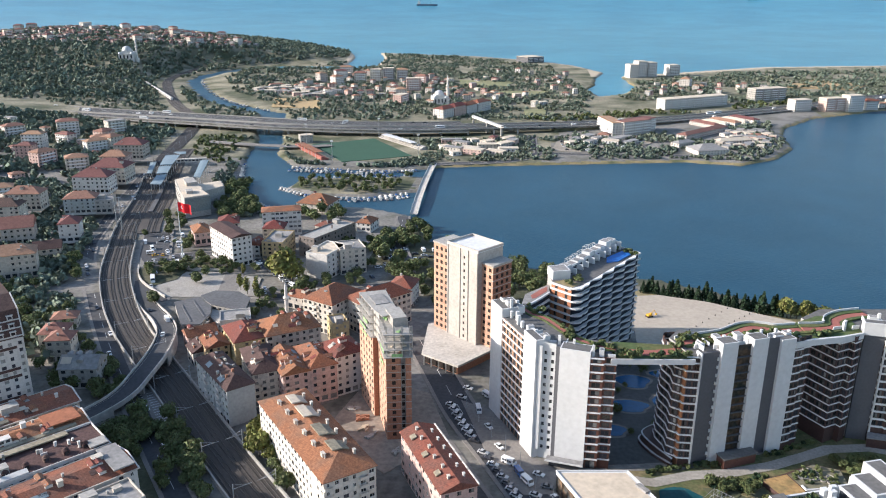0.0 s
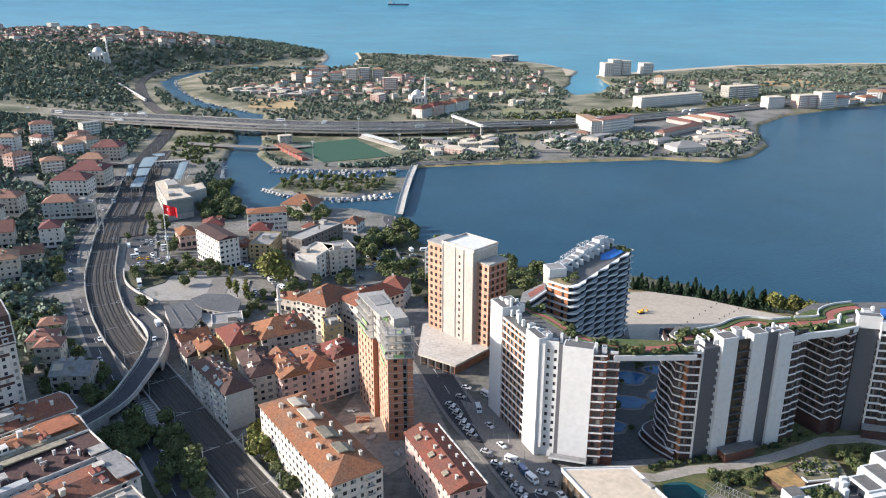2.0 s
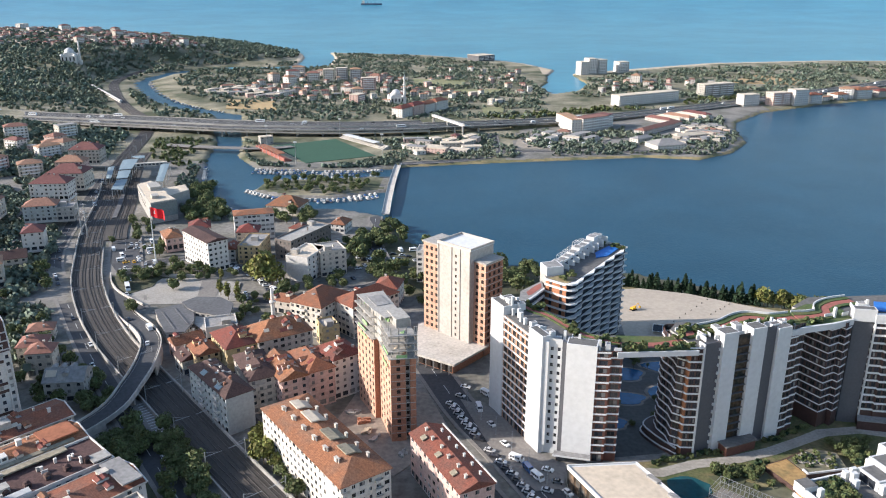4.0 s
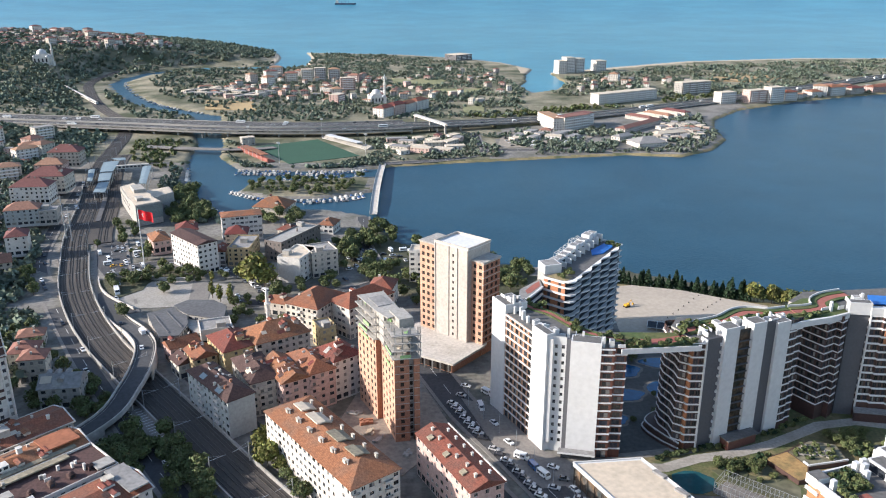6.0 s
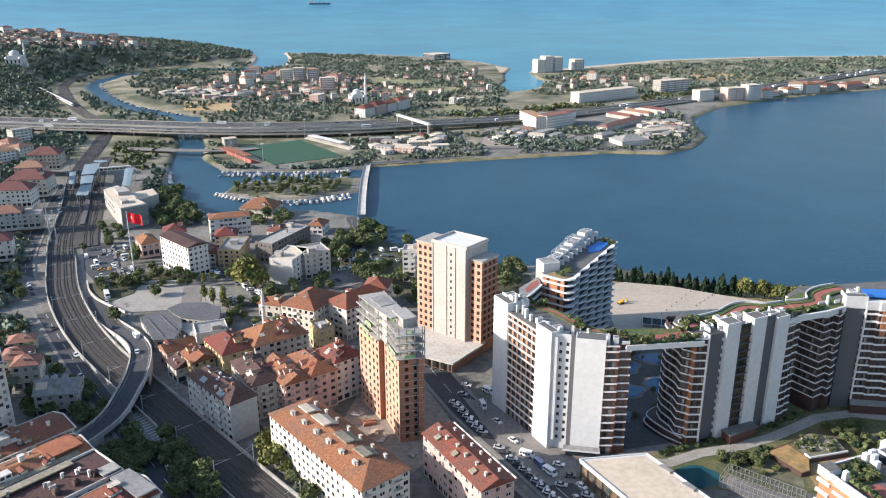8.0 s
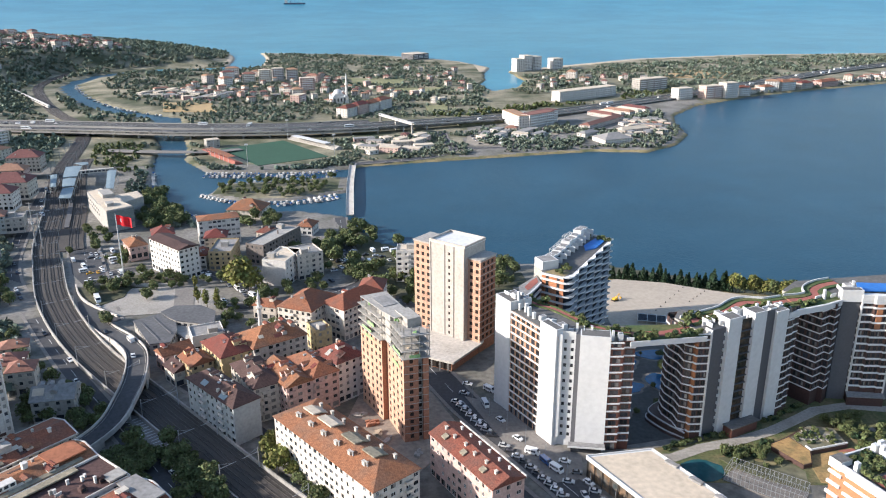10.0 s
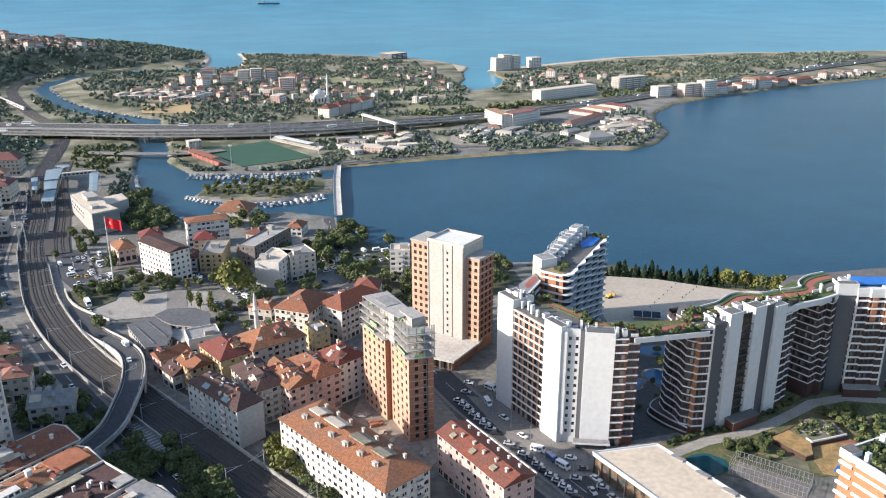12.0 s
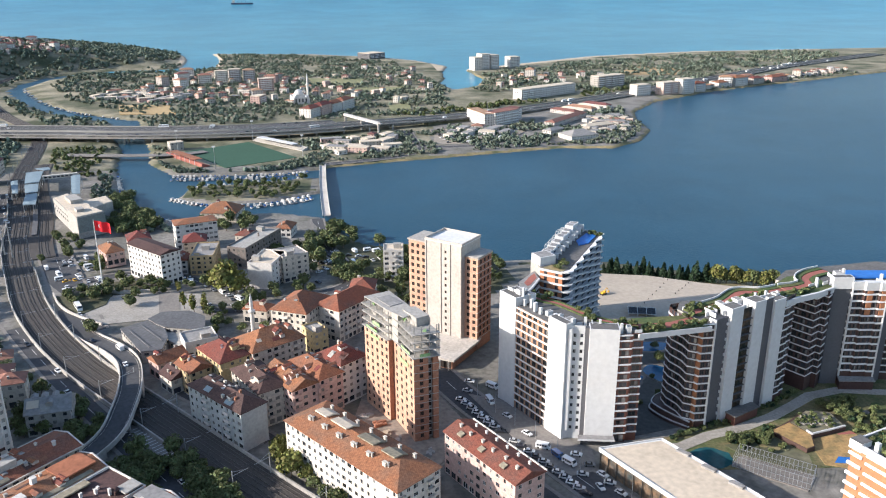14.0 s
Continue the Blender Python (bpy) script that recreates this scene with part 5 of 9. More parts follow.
class Tower:
    """One high-rise: its Empty, its walls and its storey bands, in plan coordinates of the place."""

    def __init__(self, name, ox, oy, z0, label, category, group=""):
        self.o, self.z0 = (ox, oy), z0
        self.root = thing(name, ox, oy, z0, 0, label, category, group)

    def l(self, p):
        return (p[0] - self.o[0], p[1] - self.o[1])

    def solid(self, name, poly, z0, z1, m, label="", top=None):
        c = Kit()
        c.prism([self.l(p) for p in poly], z0 - self.z0, z1 - self.z0, 0, top)
        return part(name, c, m, self.root, label)

    def wall(self, p, q, z0, z1, m, holes=(), name="wall", bare=False, deep=0.25, label="", win="window", dark=True):
        c = Kit()
        a, b = self.l(p), self.l(q)
        c.panel(a, b, z0 - self.z0, z1 - self.z0, [(s, t, lo - self.z0, hi - self.z0) for s, t, lo, hi in holes], deep)
        part(name, c, m, self.root, label)
        l = math.hypot(b[0] - a[0], b[1] - a[1])
        for s, t, lo, hi in holes:
            place(window_mesh(t - s, hi - lo, bare, dark, not bare and r4.random() < 0.3), win, self.root, a, (b[0] - a[0]) / l, (b[1] - a[1]) / l, (s + t) / 2, lo - self.z0)

    def bands(self, outer, inner, zs, thick, m, name="balcony", parapet=False):
        """The same storey band at every height of zs; outer and inner are lines in plan, left to right as seen."""
        c = Kit()
        o, i = [self.l(p) for p in outer], [self.l(p) for p in inner]
        if parapet:
            c.prism(o + i[::-1], -0.16, 0.0)
            for a, b in zip(o, o[1:]):
                dx, dy = b[0] - a[0], b[1] - a[1]
                n = math.hypot(dx, dy)
                off = (-dy / n * 0.07, dx / n * 0.07)
                c.obox((a[0] + off[0], a[1] + off[1]), (b[0] + off[0], b[1] + off[1]), 0.07, -0.22, thick)
        else:
            c.prism(o + i[::-1], -thick / 2, thick / 2)
        me = c.mesh(name, m)
        for z in zs:
            ob = new(name, me)
            ob.parent = self.root
            ob.location = (0, 0, z - self.z0)

    def folded(self, line, zs, z0, z1, m, thick=0.45, proud=0.3, bay=3.0, skip=()):
        """A folded facade: glazed wall faces along a line in plan with thin white storey bands in front."""
        for k, (p, q) in enumerate(zip(line, line[1:])):
            l = math.hypot(q[0] - p[0], q[1] - p[1])
            n = int(l / bay + 0.4)
            self.wall(p, q, z0, z1, m, flat_windows(l, n, zs, min(2.2, l / n * 0.72), 0.45, 1.95) if n and k not in skip else ())
        v = [Vector((*p, 0)) for p in line]
        self.bands([(a.x, a.y) for a in side_points(v, -proud)], [(a.x, a.y) for a in side_points(v, 0.1)], zs, thick, BANDWHITE)


def along(p, q, s, out=0.0):
    """The point s metres from p towards q, moved out to the right."""
    dx, dy = q[0] - p[0], q[1] - p[1]
    l = math.hypot(dx, dy)
    return (p[0] + dx / l * s + dy / l * out, p[1] + dy / l * s - dx / l * out)


def flat_windows(l, n, zs, w=1.6, lo=0.5, h=2.0, start=0.0):
    return [(start + (b + 0.5) * l / n - w / 2, start + (b + 0.5) * l / n + w / 2, z + lo, z + lo + h) for z in zs for b in range(n)]


def slab(t, p, q, s0, s1, out, deep, z0, z1, m, name="wall_slab", label=""):
    """A tall wall slab that stands out from the line p-q; the deep ones carry a sunken roof terrace."""
    t.solid(name, [along(p, q, s0, out), along(p, q, s1, out), along(p, q, s1, -deep), along(p, q, s0, -deep)], z0, z1, m, label)
    if deep > 2 and s1 - s0 > 2:
        t.solid("roof_terrace", [along(p, q, s0 + 0.4, out - 0.4), along(p, q, s1 - 0.4, out - 0.4), along(p, q, s1 - 0.4, 0.4 - deep), along(p, q, s0 + 0.4, 0.4 - deep)], z1 - 0.2, z1 + 0.02, TERRACE, "dark grey roof terrace floor")


Z0 = 8.5
ROOF = 53.4
storeys = [Z0 + 3.9 + FH * i for i in range(13)]
CX = "residential complex"
# west wing: long side facing the town
A, B = (20, 292), (38, 257.3)
C, D = (57.0, 253.0), (66.2, 252.6)
LT = Tower("apartment_tower", 44, 272, Z0, "white high-rise wing with brown window bays and roof garden", "apartment tower", CX)
LB = math.hypot(B[0] - A[0], B[1] - A[1])
LT.solid("core", [along(A, B, 0.6, -0.8), along(A, B, 34.5, -0.8), (46.5, 258.6), (64.5, 256.6), (65.5, 266.5), (51, 268.5), (33.5, 299)], Z0 - 1, ROOF, [CONCRETE, TERRACE], top=1)
slab(LT, A, B, 0, 10.2, 0.0, 9, Z0 - 1, 57.0, SLABWHITE, label="white wall slab")
slab(LT, A, B, 29.5, LB, 0.0, 3.5, Z0 - 1, 56.6, SLABWHITE, label="white wall slab")
p0, p1 = along(A, B, 10.2, -0.5), along(A, B, 29.5, -0.5)
LT.wall(p0, p1, Z0, ROOF, SUNBROWN, flat_windows(19.3, 6, storeys, 2.2, 0.35, 2.1) + [(1 + i * 3.1, 3.6 + i * 3.1, Z0 + 0.4, Z0 + 3.2) for i in range(6)], label="brown window bays")
LT.bands([along(A, B, 10.2, -0.15), along(A, B, 29.5, -0.15)], [along(A, B, 10.2, -0.6), along(A, B, 29.5, -0.6)], storeys + [ROOF - 0.4], 0.45, BANDWHITE)
# stair recess at the corner
LT.wall(along(B, C, 0.2, -1.6), along(B, C, 7.0, -1.6), Z0, 55.8, SLABWHITE, [(a, a + 1.0, z + 0.3, z + 1.7) for z in storeys for a in (2.7, 5.2)], label="white stair wall", deep=0.4)
LT.solid("dark_slot", [along(B, C, 7.0, -1.4), along(B, C, 8.6, -1.4), along(B, C, 8.6, -3.0), along(B, C, 7.0, -3.0)], Z0, 55.0, DARKPANEL, "dark grey vertical slot")
slab(LT, B, C, 0.9, 2.3, -0.5, 1.7, Z0 + 4, 54.8, SLABWHITE)
slab(LT, B, C, 8.6, 19.4, 0.0, 6, Z0 - 1, 55.2, SLABWHITE, label="white wall slab")
# These bays look away from the sun and take the shaded copy.
LT.wall(along(C, D, 0, -0.3), along(C, D, 4.7, -0.3), Z0, ROOF, SHADEBROWN, flat_windows(4.7, 1, storeys, 3.0, 0.45, 1.9) + [(0.6, 4.0, Z0 + 0.3, Z0 + 3.2)], label="brown window bay")
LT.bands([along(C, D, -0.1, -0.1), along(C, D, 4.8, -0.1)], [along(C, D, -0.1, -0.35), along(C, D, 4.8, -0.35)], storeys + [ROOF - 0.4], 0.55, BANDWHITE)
LT.wall(along(C, D, 4.7, -1.1), along(C, D, 9.0, -1.1), Z0, ROOF, SHADEBROWN, flat_windows(4.3, 1, storeys, 2.8, 0.45, 1.9))
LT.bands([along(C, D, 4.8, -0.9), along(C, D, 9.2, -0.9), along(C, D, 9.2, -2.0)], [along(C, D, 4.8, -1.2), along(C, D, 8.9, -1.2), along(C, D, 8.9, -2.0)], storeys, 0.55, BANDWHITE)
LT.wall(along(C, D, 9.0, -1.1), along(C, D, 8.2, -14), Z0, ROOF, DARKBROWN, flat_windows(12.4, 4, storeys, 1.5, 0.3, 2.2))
# entrance canopy
LT.solid("entrance_canopy", [(43, 251.9), (56.5, 249.4), (57, 252.4), (44, 255)], Z0 + 3.0, Z0 + 3.3, ROOFGREY, "dark entrance canopy")
LT.solid("canopy_edge", [(43, 251.7), (56.5, 249.2), (56.5, 249.4), (43, 251.9)], Z0 + 2.8, Z0 + 3.4, SLABWHITE)
LT.solid("entrance_glazing", [(44.5, 253.2), (55.5, 250.8), (56, 253), (45, 255.5)], Z0, Z0 + 2.9, GLASS)

# garden bridge between the wings
GB = Tower("garden_bridge", 75, 258, 50, "white roof-garden bridge with red path and planting", "bridge", CX)
GB.solid("deck", [(64, 253.2), (92.5, 256.5), (93.5, 268), (64.5, 268)], 51.5, 52.9, [SLABWHITE, GRASS], top=1)
GB.solid("edge_beam", [(64, 252.8), (93, 256.1), (93, 256.6), (64, 253.3)], 51.3, 53.3, SLABWHITE)
GB.solid("path", [(66, 257.5), (80, 258.2), (90, 262), (89, 266), (79, 262.6), (66, 262)], 52.9, 52.96, REDPATH, "red rubber path")

# middle wing
M0, M1, M2, M3, M4 = (84.5, 272.5), (90.6, 258.4), (95.2, 258.4), (131.2, 273.8), (138.2, 277.6)
MT = Tower("apartment_tower", 108, 275, Z0, "high-rise wing of white slabs, grey cladding and dark zigzag balconies", "apartment tower", CX)
MT.solid("core", [(86.4, 273), (91.4, 260.6), (95.5, 260.6), (130.4, 275.6), (137, 278.8), (133, 292), (112, 287), (98, 279.5), (90.5, 280.5)], Z0 - 1, ROOF, [CONCRETE, TERRACE], top=1)
ML = math.hypot(M1[0] - M0[0], M1[1] - M0[1])
arc = [(88.0 + 3.4 * math.cos(a), 275.4 + 3.4 * math.sin(a)) for a in [math.pi * (0.72 + 0.13 * i) for i in range(4)]]
zig = [along(M0, M1, s * ML, o) for s, o in ((0.05, 0.1), (0.45, 0.3), (0.74, 1.9), (0.9, 0.3))]
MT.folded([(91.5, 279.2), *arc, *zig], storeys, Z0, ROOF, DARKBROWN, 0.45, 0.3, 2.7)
for z, o in ((Z0 + 3.6, 0.0), (Z0 + 1.4, 1.0)):
    base = smooth_line([(88, 282.5), (83.4, 279.6), (80.2 - o, 275.6 - 0.4 * o), (80.6 - o, 271.6 - o), (84.6 - o * 0.7, 264 - o), (88.8, 258.0)], 1.2)
    base = [(p.x, p.y) for p in base]
    MT.solid("base_terrace", base + [(90, 262), (91, 279)], Z0 - 1, z, DARKBROWN, "dark flared base storey")
    MT.bands(base, [(p[0] + 0.5, p[1] + 0.15) for p in base], [z], 0.6, SLABWHITE, "terrace_edge")
MT.solid("corner_panel", [along(M0, M1, ML - 2.6, -0.3), along(M0, M1, ML, -0.3), along(M1, M2, 0.6, -0.3), along(M1, M2, 0.6, -2.0), along(M0, M1, ML - 2.6, -1.8)], Z0, ROOF, ORANGE, "orange wood-look corner panel")
MT.bands([along(M0, M1, ML - 2.8, 0.4), along(M0, M1, ML + 0.1, 0.25), along(M1, M2, 0.5, 0.25)], [along(M0, M1, ML - 2.8, -0.28), along(M0, M1, ML - 0.4, -0.28), along(M1, M2, 0.5, -0.28)], storeys, 0.45, BANDWHITE)
MT.wall(along(M1, M2, 0.6, -0.2), along(M1, M2, 4.6, -0.2), Z0, ROOF, DARKBROWN, flat_windows(4.0, 2, storeys, 1.5, 0.5, 1.9))
MT.bands([along(M1, M2, -0.2, 0.15), along(M1, M2, 4.6, 0.15)], [along(M1, M2, -0.2, -0.25), along(M1, M2, 4.6, -0.25)], storeys + [ROOF - 0.3], 0.5, BANDWHITE)
slab(MT, M2, M3, 0.0, 0.5, 0.4, 3, Z0, 54.6, SLABWHITE)
slab(MT, M2, M3, 0.5, 8.2, -2.0, 1.0, Z0, 54.0, DARKPANEL, label="dark grey wall panel")
slab(MT, M2, M3, 8.2, 14.6, 0.4, 5, Z0, 57.4, SLABWHITE, label="white wall slab")
slab(MT, M2, M3, 14.6, 21.0, -1.0, 1.0, Z0, 55.4, GREENGLASS, "glass_strip", "tall tinted glass strip with painted-in brown reflections")
for z in storeys:
    slab(MT, M2, M3, 14.6, 21.0, -0.9, 0.1, z - 0.12, z + 0.12, DARKPANEL, "transom")
slab(MT, M2, M3, 21.0, 27.2, 0.4, 5, Z0, 57.4, SLABWHITE, label="white wall slab")
slab(MT, M2, M3, 27.2, 33.0, -1.2, 1.0, Z0, 56.4, DARKPANEL, label="dark grey wall panel")
slab(MT, M2, M3, 33.0, 39.2, 0.2, 6, Z0, 55.6, SLABWHITE, label="white wall slab")
for z in storeys:
    for s in (7.9,):
        slab(MT, M2, M3, s - 0.5, s + 0.1, -0.4, 1.4, z - 0.2, z + 0.9, SLABWHITE, "ledge")
MT.folded([along(M3, M4, s, o) for s, o in ((0, 0.1), (3.9, 0.1), (4.3, -0.5), (7.9, -0.5))], storeys + [ROOF - 0.4], Z0, ROOF + 1, DARKBROWN, 0.5, 0.25, 2.4)
MT.solid("entrance_pavilion", [along(M2, M3, 11.5, 5.0), along(M2, M3, 25.5, 4.2), along(M2, M3, 25.5, 0.5), along(M2, M3, 11.5, 0.5)], Z0, Z0 + 4.2, SHADEBROWN, "dark entrance pavilion")
MT.solid("entrance_roof", [along(M2, M3, 11, 5.6), along(M2, M3, 26, 4.8), along(M2, M3, 26, 0.5), along(M2, M3, 11, 0.5)], Z0 + 4.2, Z0 + 4.6, TERRACE)

# east wing
R1, R2, R3, R4, R5 = (159.3, 286.1), (166.6, 285.2), (180.8, 282.5), (187.2, 287.0), (214, 281.5)
RT = Tower("apartment_tower", 165, 300, Z0, "high-rise wing with dark zigzag balconies and white roof edge", "apartment tower", CX)
RT.solid("core", [(144.2, 291.8), (149.8, 282.8), (154.2, 286.0), (158.4, 287.8), (166.6, 287.6), (172, 286.6), (180.6, 285.2), (187.4, 289.4), (214, 283.4), (218, 300), (196, 314), (150, 308), (140, 298)], Z0 - 1, ROOF, [CONCRETE, TERRACE], top=1)
zig = [(142.6, 297.0), (141.8, 294.2), (143.0, 291.6), (149.3, 281.4), (154.0, 284.5), (155.2, 282.7), (158.4, 285.6)]
RT.folded(zig, storeys[1:], Z0, ROOF, DARKBROWN, 0.42, 0.3, 2.9)
slab(RT, R1, R2, 0.1, 7.2, -0.4, 1.6, Z0, ROOF + 0.2, DARKPANEL, label="dark grey wall panel")
slab(RT, R1, R2, -0.7, 7.6, 0.3, 3.4, ROOF - 0.4, 58.0, SLABWHITE, "parapet", "white roof parapet")
RT.folded([(166.9, 286.6), (166.9, 285.0), (171.4, 284.5), (171.6, 283.6), (177.4, 283.2), (177.6, 282.5), (180.8, 282.2)], storeys[1:] + [ROOF - 0.5], Z0, ROOF, DARKBROWN, 0.7, 0.35, 2.0)
for p_ in ((166.7, 284.6), (180.3, 281.8)):
    RT.solid("wall_fin", [p_, (p_[0] + 0.45, p_[1] - 0.05), (p_[0] + 0.45, p_[1] + 0.8), (p_[0], p_[1] + 0.8)], Z0 + 4, ROOF, SLABWHITE, "white vertical fin")
# Orange boards colour the top storeys as sunlit; the rest stays dark brown.
for p_, w_ in (((172.6, 283.2), 2.2), ((178.2, 282.2), 1.9)):
    RT.solid("orange_panel", [p_, (p_[0] + w_, p_[1] - 0.15), (p_[0] + w_, p_[1] + 0.2), (p_[0], p_[1] + 0.35)], storeys[9], ROOF, ORANGE, "orange panel for the sunlit top storeys")
RT.solid("parapet", [(166.4, 285.6), (166.5, 284.5), (171.2, 284.0), (171.4, 283.1), (177.2, 282.7), (177.4, 282.0), (181.2, 281.7), (181.2, 284.2), (172, 286.2), (166.6, 287.0)], ROOF - 0.2, 56.2, SLABWHITE, "white roof parapet")
RT.solid("entrance_pavilion", [(165, 280.6), (179, 278.4), (180.6, 282.2), (171, 283.8), (166.6, 284.6)], Z0, Z0 + 4.2, DARKBROWN, "dark entrance pavilion")
RT.solid("entrance_roof", [(164.5, 280.2), (179.4, 277.8), (180.9, 282.2), (171, 283.9), (166.4, 284.7)], Z0 + 4.2, Z0 + 4.5, ROOFGREY)
slab(RT, R3, R4, 0.2, 7.6, 0.2, 1, Z0, ROOF, DARKPANEL, label="dark grey wall panel")
slab(RT, R3, R4, 0.0, 7.8, 0.3, 2, ROOF - 0.2, 56.4, SLABWHITE, "parapet")
RE = math.hypot(R5[0] - R4[0], R5[1] - R4[1])
RT.folded([along(R4, R5, s, o) for s, o in ((0, 0.0), (6, 0.0), (6.5, 0.6), (12, 0.6), (12.5, 0.0), (RE, 0.0))], storeys + [ROOF - 0.5], Z0, ROOF, DARKBROWN, 0.45, 0.3, 3.0)
RT.solid("pool_cover", [(170, 294), (190, 292), (194, 300), (174, 303)], ROOF + 0.4, ROOF + 0.9, BLUECOVER, "blue pool cover on the roof")
# deck that joins middle and east wings
G2 = Tower("garden_bridge", 138, 280, 50, "curved white roof-garden deck with red path", "bridge", CX)
G2.solid("deck", [(130.5, 274), (137.5, 277.8), (149.5, 281.6), (158.6, 286.2), (158, 302), (146, 300), (128, 286)], 51.8, ROOF + 0.3, [SLABWHITE, GRASS], top=1)
G2.solid("edge_beam", [(131.5, 273.4), (138.3, 276.8), (149.6, 280.6), (158.8, 285.2), (158.6, 286), (149.3, 281.5), (138, 277.8), (131.2, 274.2)], 51.6, 54.0, SLABWHITE)


def garden(pts, width, z, edge=True):
    line = smooth_line([(x, y, z) for x, y in pts], 2)
    c = Kit()
    strip(c, line, width / 2, -width / 2, -0.3, 0)
    ob = tagged(part("roof_path", c, REDPATH), "winding red rubber path on the roof garden", "path", kind="structure")
    c = Kit()
    bed_ = 2.4 if edge else 0.9
    strip(c, line, width / 2 + 0.2 + bed_, width / 2 + 0.2, -0.3, 0.22)
    strip(c, line, -width / 2 - 0.2, -width / 2 - 0.2 - bed_ * 0.75, -0.3, 0.18)
    part("planting_bed", c, GRASS, ob, "green planting beds")
    if edge:
        c = Kit()
        strip(c, line, width / 2 + 3.0, width / 2 + 2.6, -0.6, 1.0)
        part("curved_parapet", c, SLABWHITE, ob, "white curved parapet")
    return line


garden([(90, 268), (98, 272), (108, 277), (118, 285), (128, 284), (136.5, 286)], 3.0, ROOF + 0.35)
garden([(137, 286), (144, 287), (150, 290), (152, 296), (158, 301), (166, 304)], 3.0, ROOF + 0.6)
garden([(30, 296), (36, 288), (42, 283), (52, 268), (60, 262), (66, 260)], 1.8, ROOF + 0.35, False)

r3 = random.Random(3)


def roof_boxes(tower, p, q, s0, s1, step, back, z, big=1.0):
    """White terrace walls and chimneys along a roof edge."""
    s = s0
    while s < s1:
        kind = r3.random()
        b = back + r3.uniform(-0.6, 1.0)
        if kind < 0.45:
            w, d, h = r3.uniform(1.6, 4.0) * big, 0.3, r3.uniform(0.9, 1.4)
            if r3.random() < 0.5:
                w, d = d, w
        elif kind < 0.8:
            w, d, h = r3.uniform(0.7, 1.1), r3.uniform(0.7, 1.3), r3.uniform(2.2, 3.9)
        else:
            w, d, h = r3.uniform(1.5, 2.4) * big, r3.uniform(1.6, 2.8) * big, r3.uniform(1.4, 2.4)
        tower.solid("terrace_wall", [along(p, q, s, -b), along(p, q, s + w, -b), along(p, q, s + w, -b - d), along(p, q, s, -b - d)], z - 0.4, z + h, SLABWHITE)
        if kind >= 0.8:
            tower.solid("hut_roof", [along(p, q, s + 0.25, -b - 0.25), along(p, q, s + w - 0.25, -b - 0.25), along(p, q, s + w - 0.25, -b - d + 0.25), along(p, q, s + 0.25, -b - d + 0.25)], z + h - 0.1, z + h + 0.02, ROOFGREY)
        s += (step * r3.uniform(0.6, 1.1)) + (w * 0.3 if w > 1 else 0)


roof_boxes(LT, A, B, 1, 10, 2.4, 3.0, 57, 1.2)
roof_boxes(LT, A, B, 0.5, 10, 3.4, 7.0, 55, 1.4)
roof_boxes(LT, A, B, 11, 29, 3.2, 3.2, ROOF, 1.0)
roof_boxes(LT, A, B, 29, 38, 2.6, 3.6, ROOF + 1, 1.5)
roof_boxes(LT, B, C, 1, 19, 3.0, 5.0, ROOF + 0.6, 1.2)
roof_boxes(LT, C, D, 0.5, 9, 3.0, 2.0, ROOF, 0.9)
roof_boxes(MT, M2, M3, 0.5, 38, 3.1, 5.4, ROOF + 1.0, 1.2)
roof_boxes(MT, M2, M3, 2, 38, 5.0, 2.4, ROOF + 1.4, 1.3)
roof_boxes(MT, M3, M4, 0, 7, 2.6, 3.0, ROOF, 1.0)
roof_boxes(RT, (149, 281.5), R1, 1, 10, 2.4, 4.0, ROOF + 0.6, 1.4)
roof_boxes(RT, R1, R2, 0.0, 6, 2.0, 4.0, ROOF + 3, 1.5)
roof_boxes(RT, R3, R4, 1, 7.5, 2.6, 3.0, ROOF + 1.5, 1.4)

# tower with wave balconies
V0, VK, V1, V2, V3 = (43.6, 324.0), (52.4, 316.6), (57.2, 318.6), (86.8, 367.0), (73.0, 379.0)
WT = Tower("wave_tower", 62, 340, Z0, "tower with rippling wave balconies, orange bays and stepped white penthouses", "apartment tower", CX)
VL = math.hypot(V2[0] - V1[0], V2[1] - V1[1])
VO = math.hypot(VK[0] - V0[0], VK[1] - V0[1])
WT.solid("core", [along(V0, VK, 0.3, -0.9), along(V0, VK, VO - 0.6, -1.3), along(V1, V2, 1.2, -1.9), along(V1, V2, VL - 0.3, -1.9), V3, (42.5, 336)], Z0 - 1, ROOF, [CONCRETE, TERRACE], top=1)
WT.wall(along(V0, VK, 0.2, -0.5), along(V0, VK, VO - 0.4, -0.5), Z0, ROOF, ORANGE, flat_windows(VO - 0.6, 2, storeys, 1.5, 0.4, 2.0), label="orange wood-look bays")
WT.bands([along(V0, VK, 0, 0.15), along(V0, VK, VO - 0.5, 0.15)], [along(V0, VK, 0, -0.6), along(V0, VK, VO - 0.5, -0.6)], storeys + [ROOF - 0.3], 0.75, SLABWHITE)
WT.wall(along(V0, VK, VO - 0.5, -0.8), along(V1, V2, 1.0, -1.5), Z0, ROOF, DARKGLASS)
WT.wall(along(V1, V2, 1.0, -1.5), along(V1, V2, VL, -1.5), Z0, ROOF, DARKGLASS, label="dark glazed wall")
outer = [along(V0, VK, VO - 0.6, 0.15), (53.0, 315.9), (54.6, 315.6), (56.3, 316.1), (57.4, 317.3), along(V1, V2, 0.8, 0.3)]
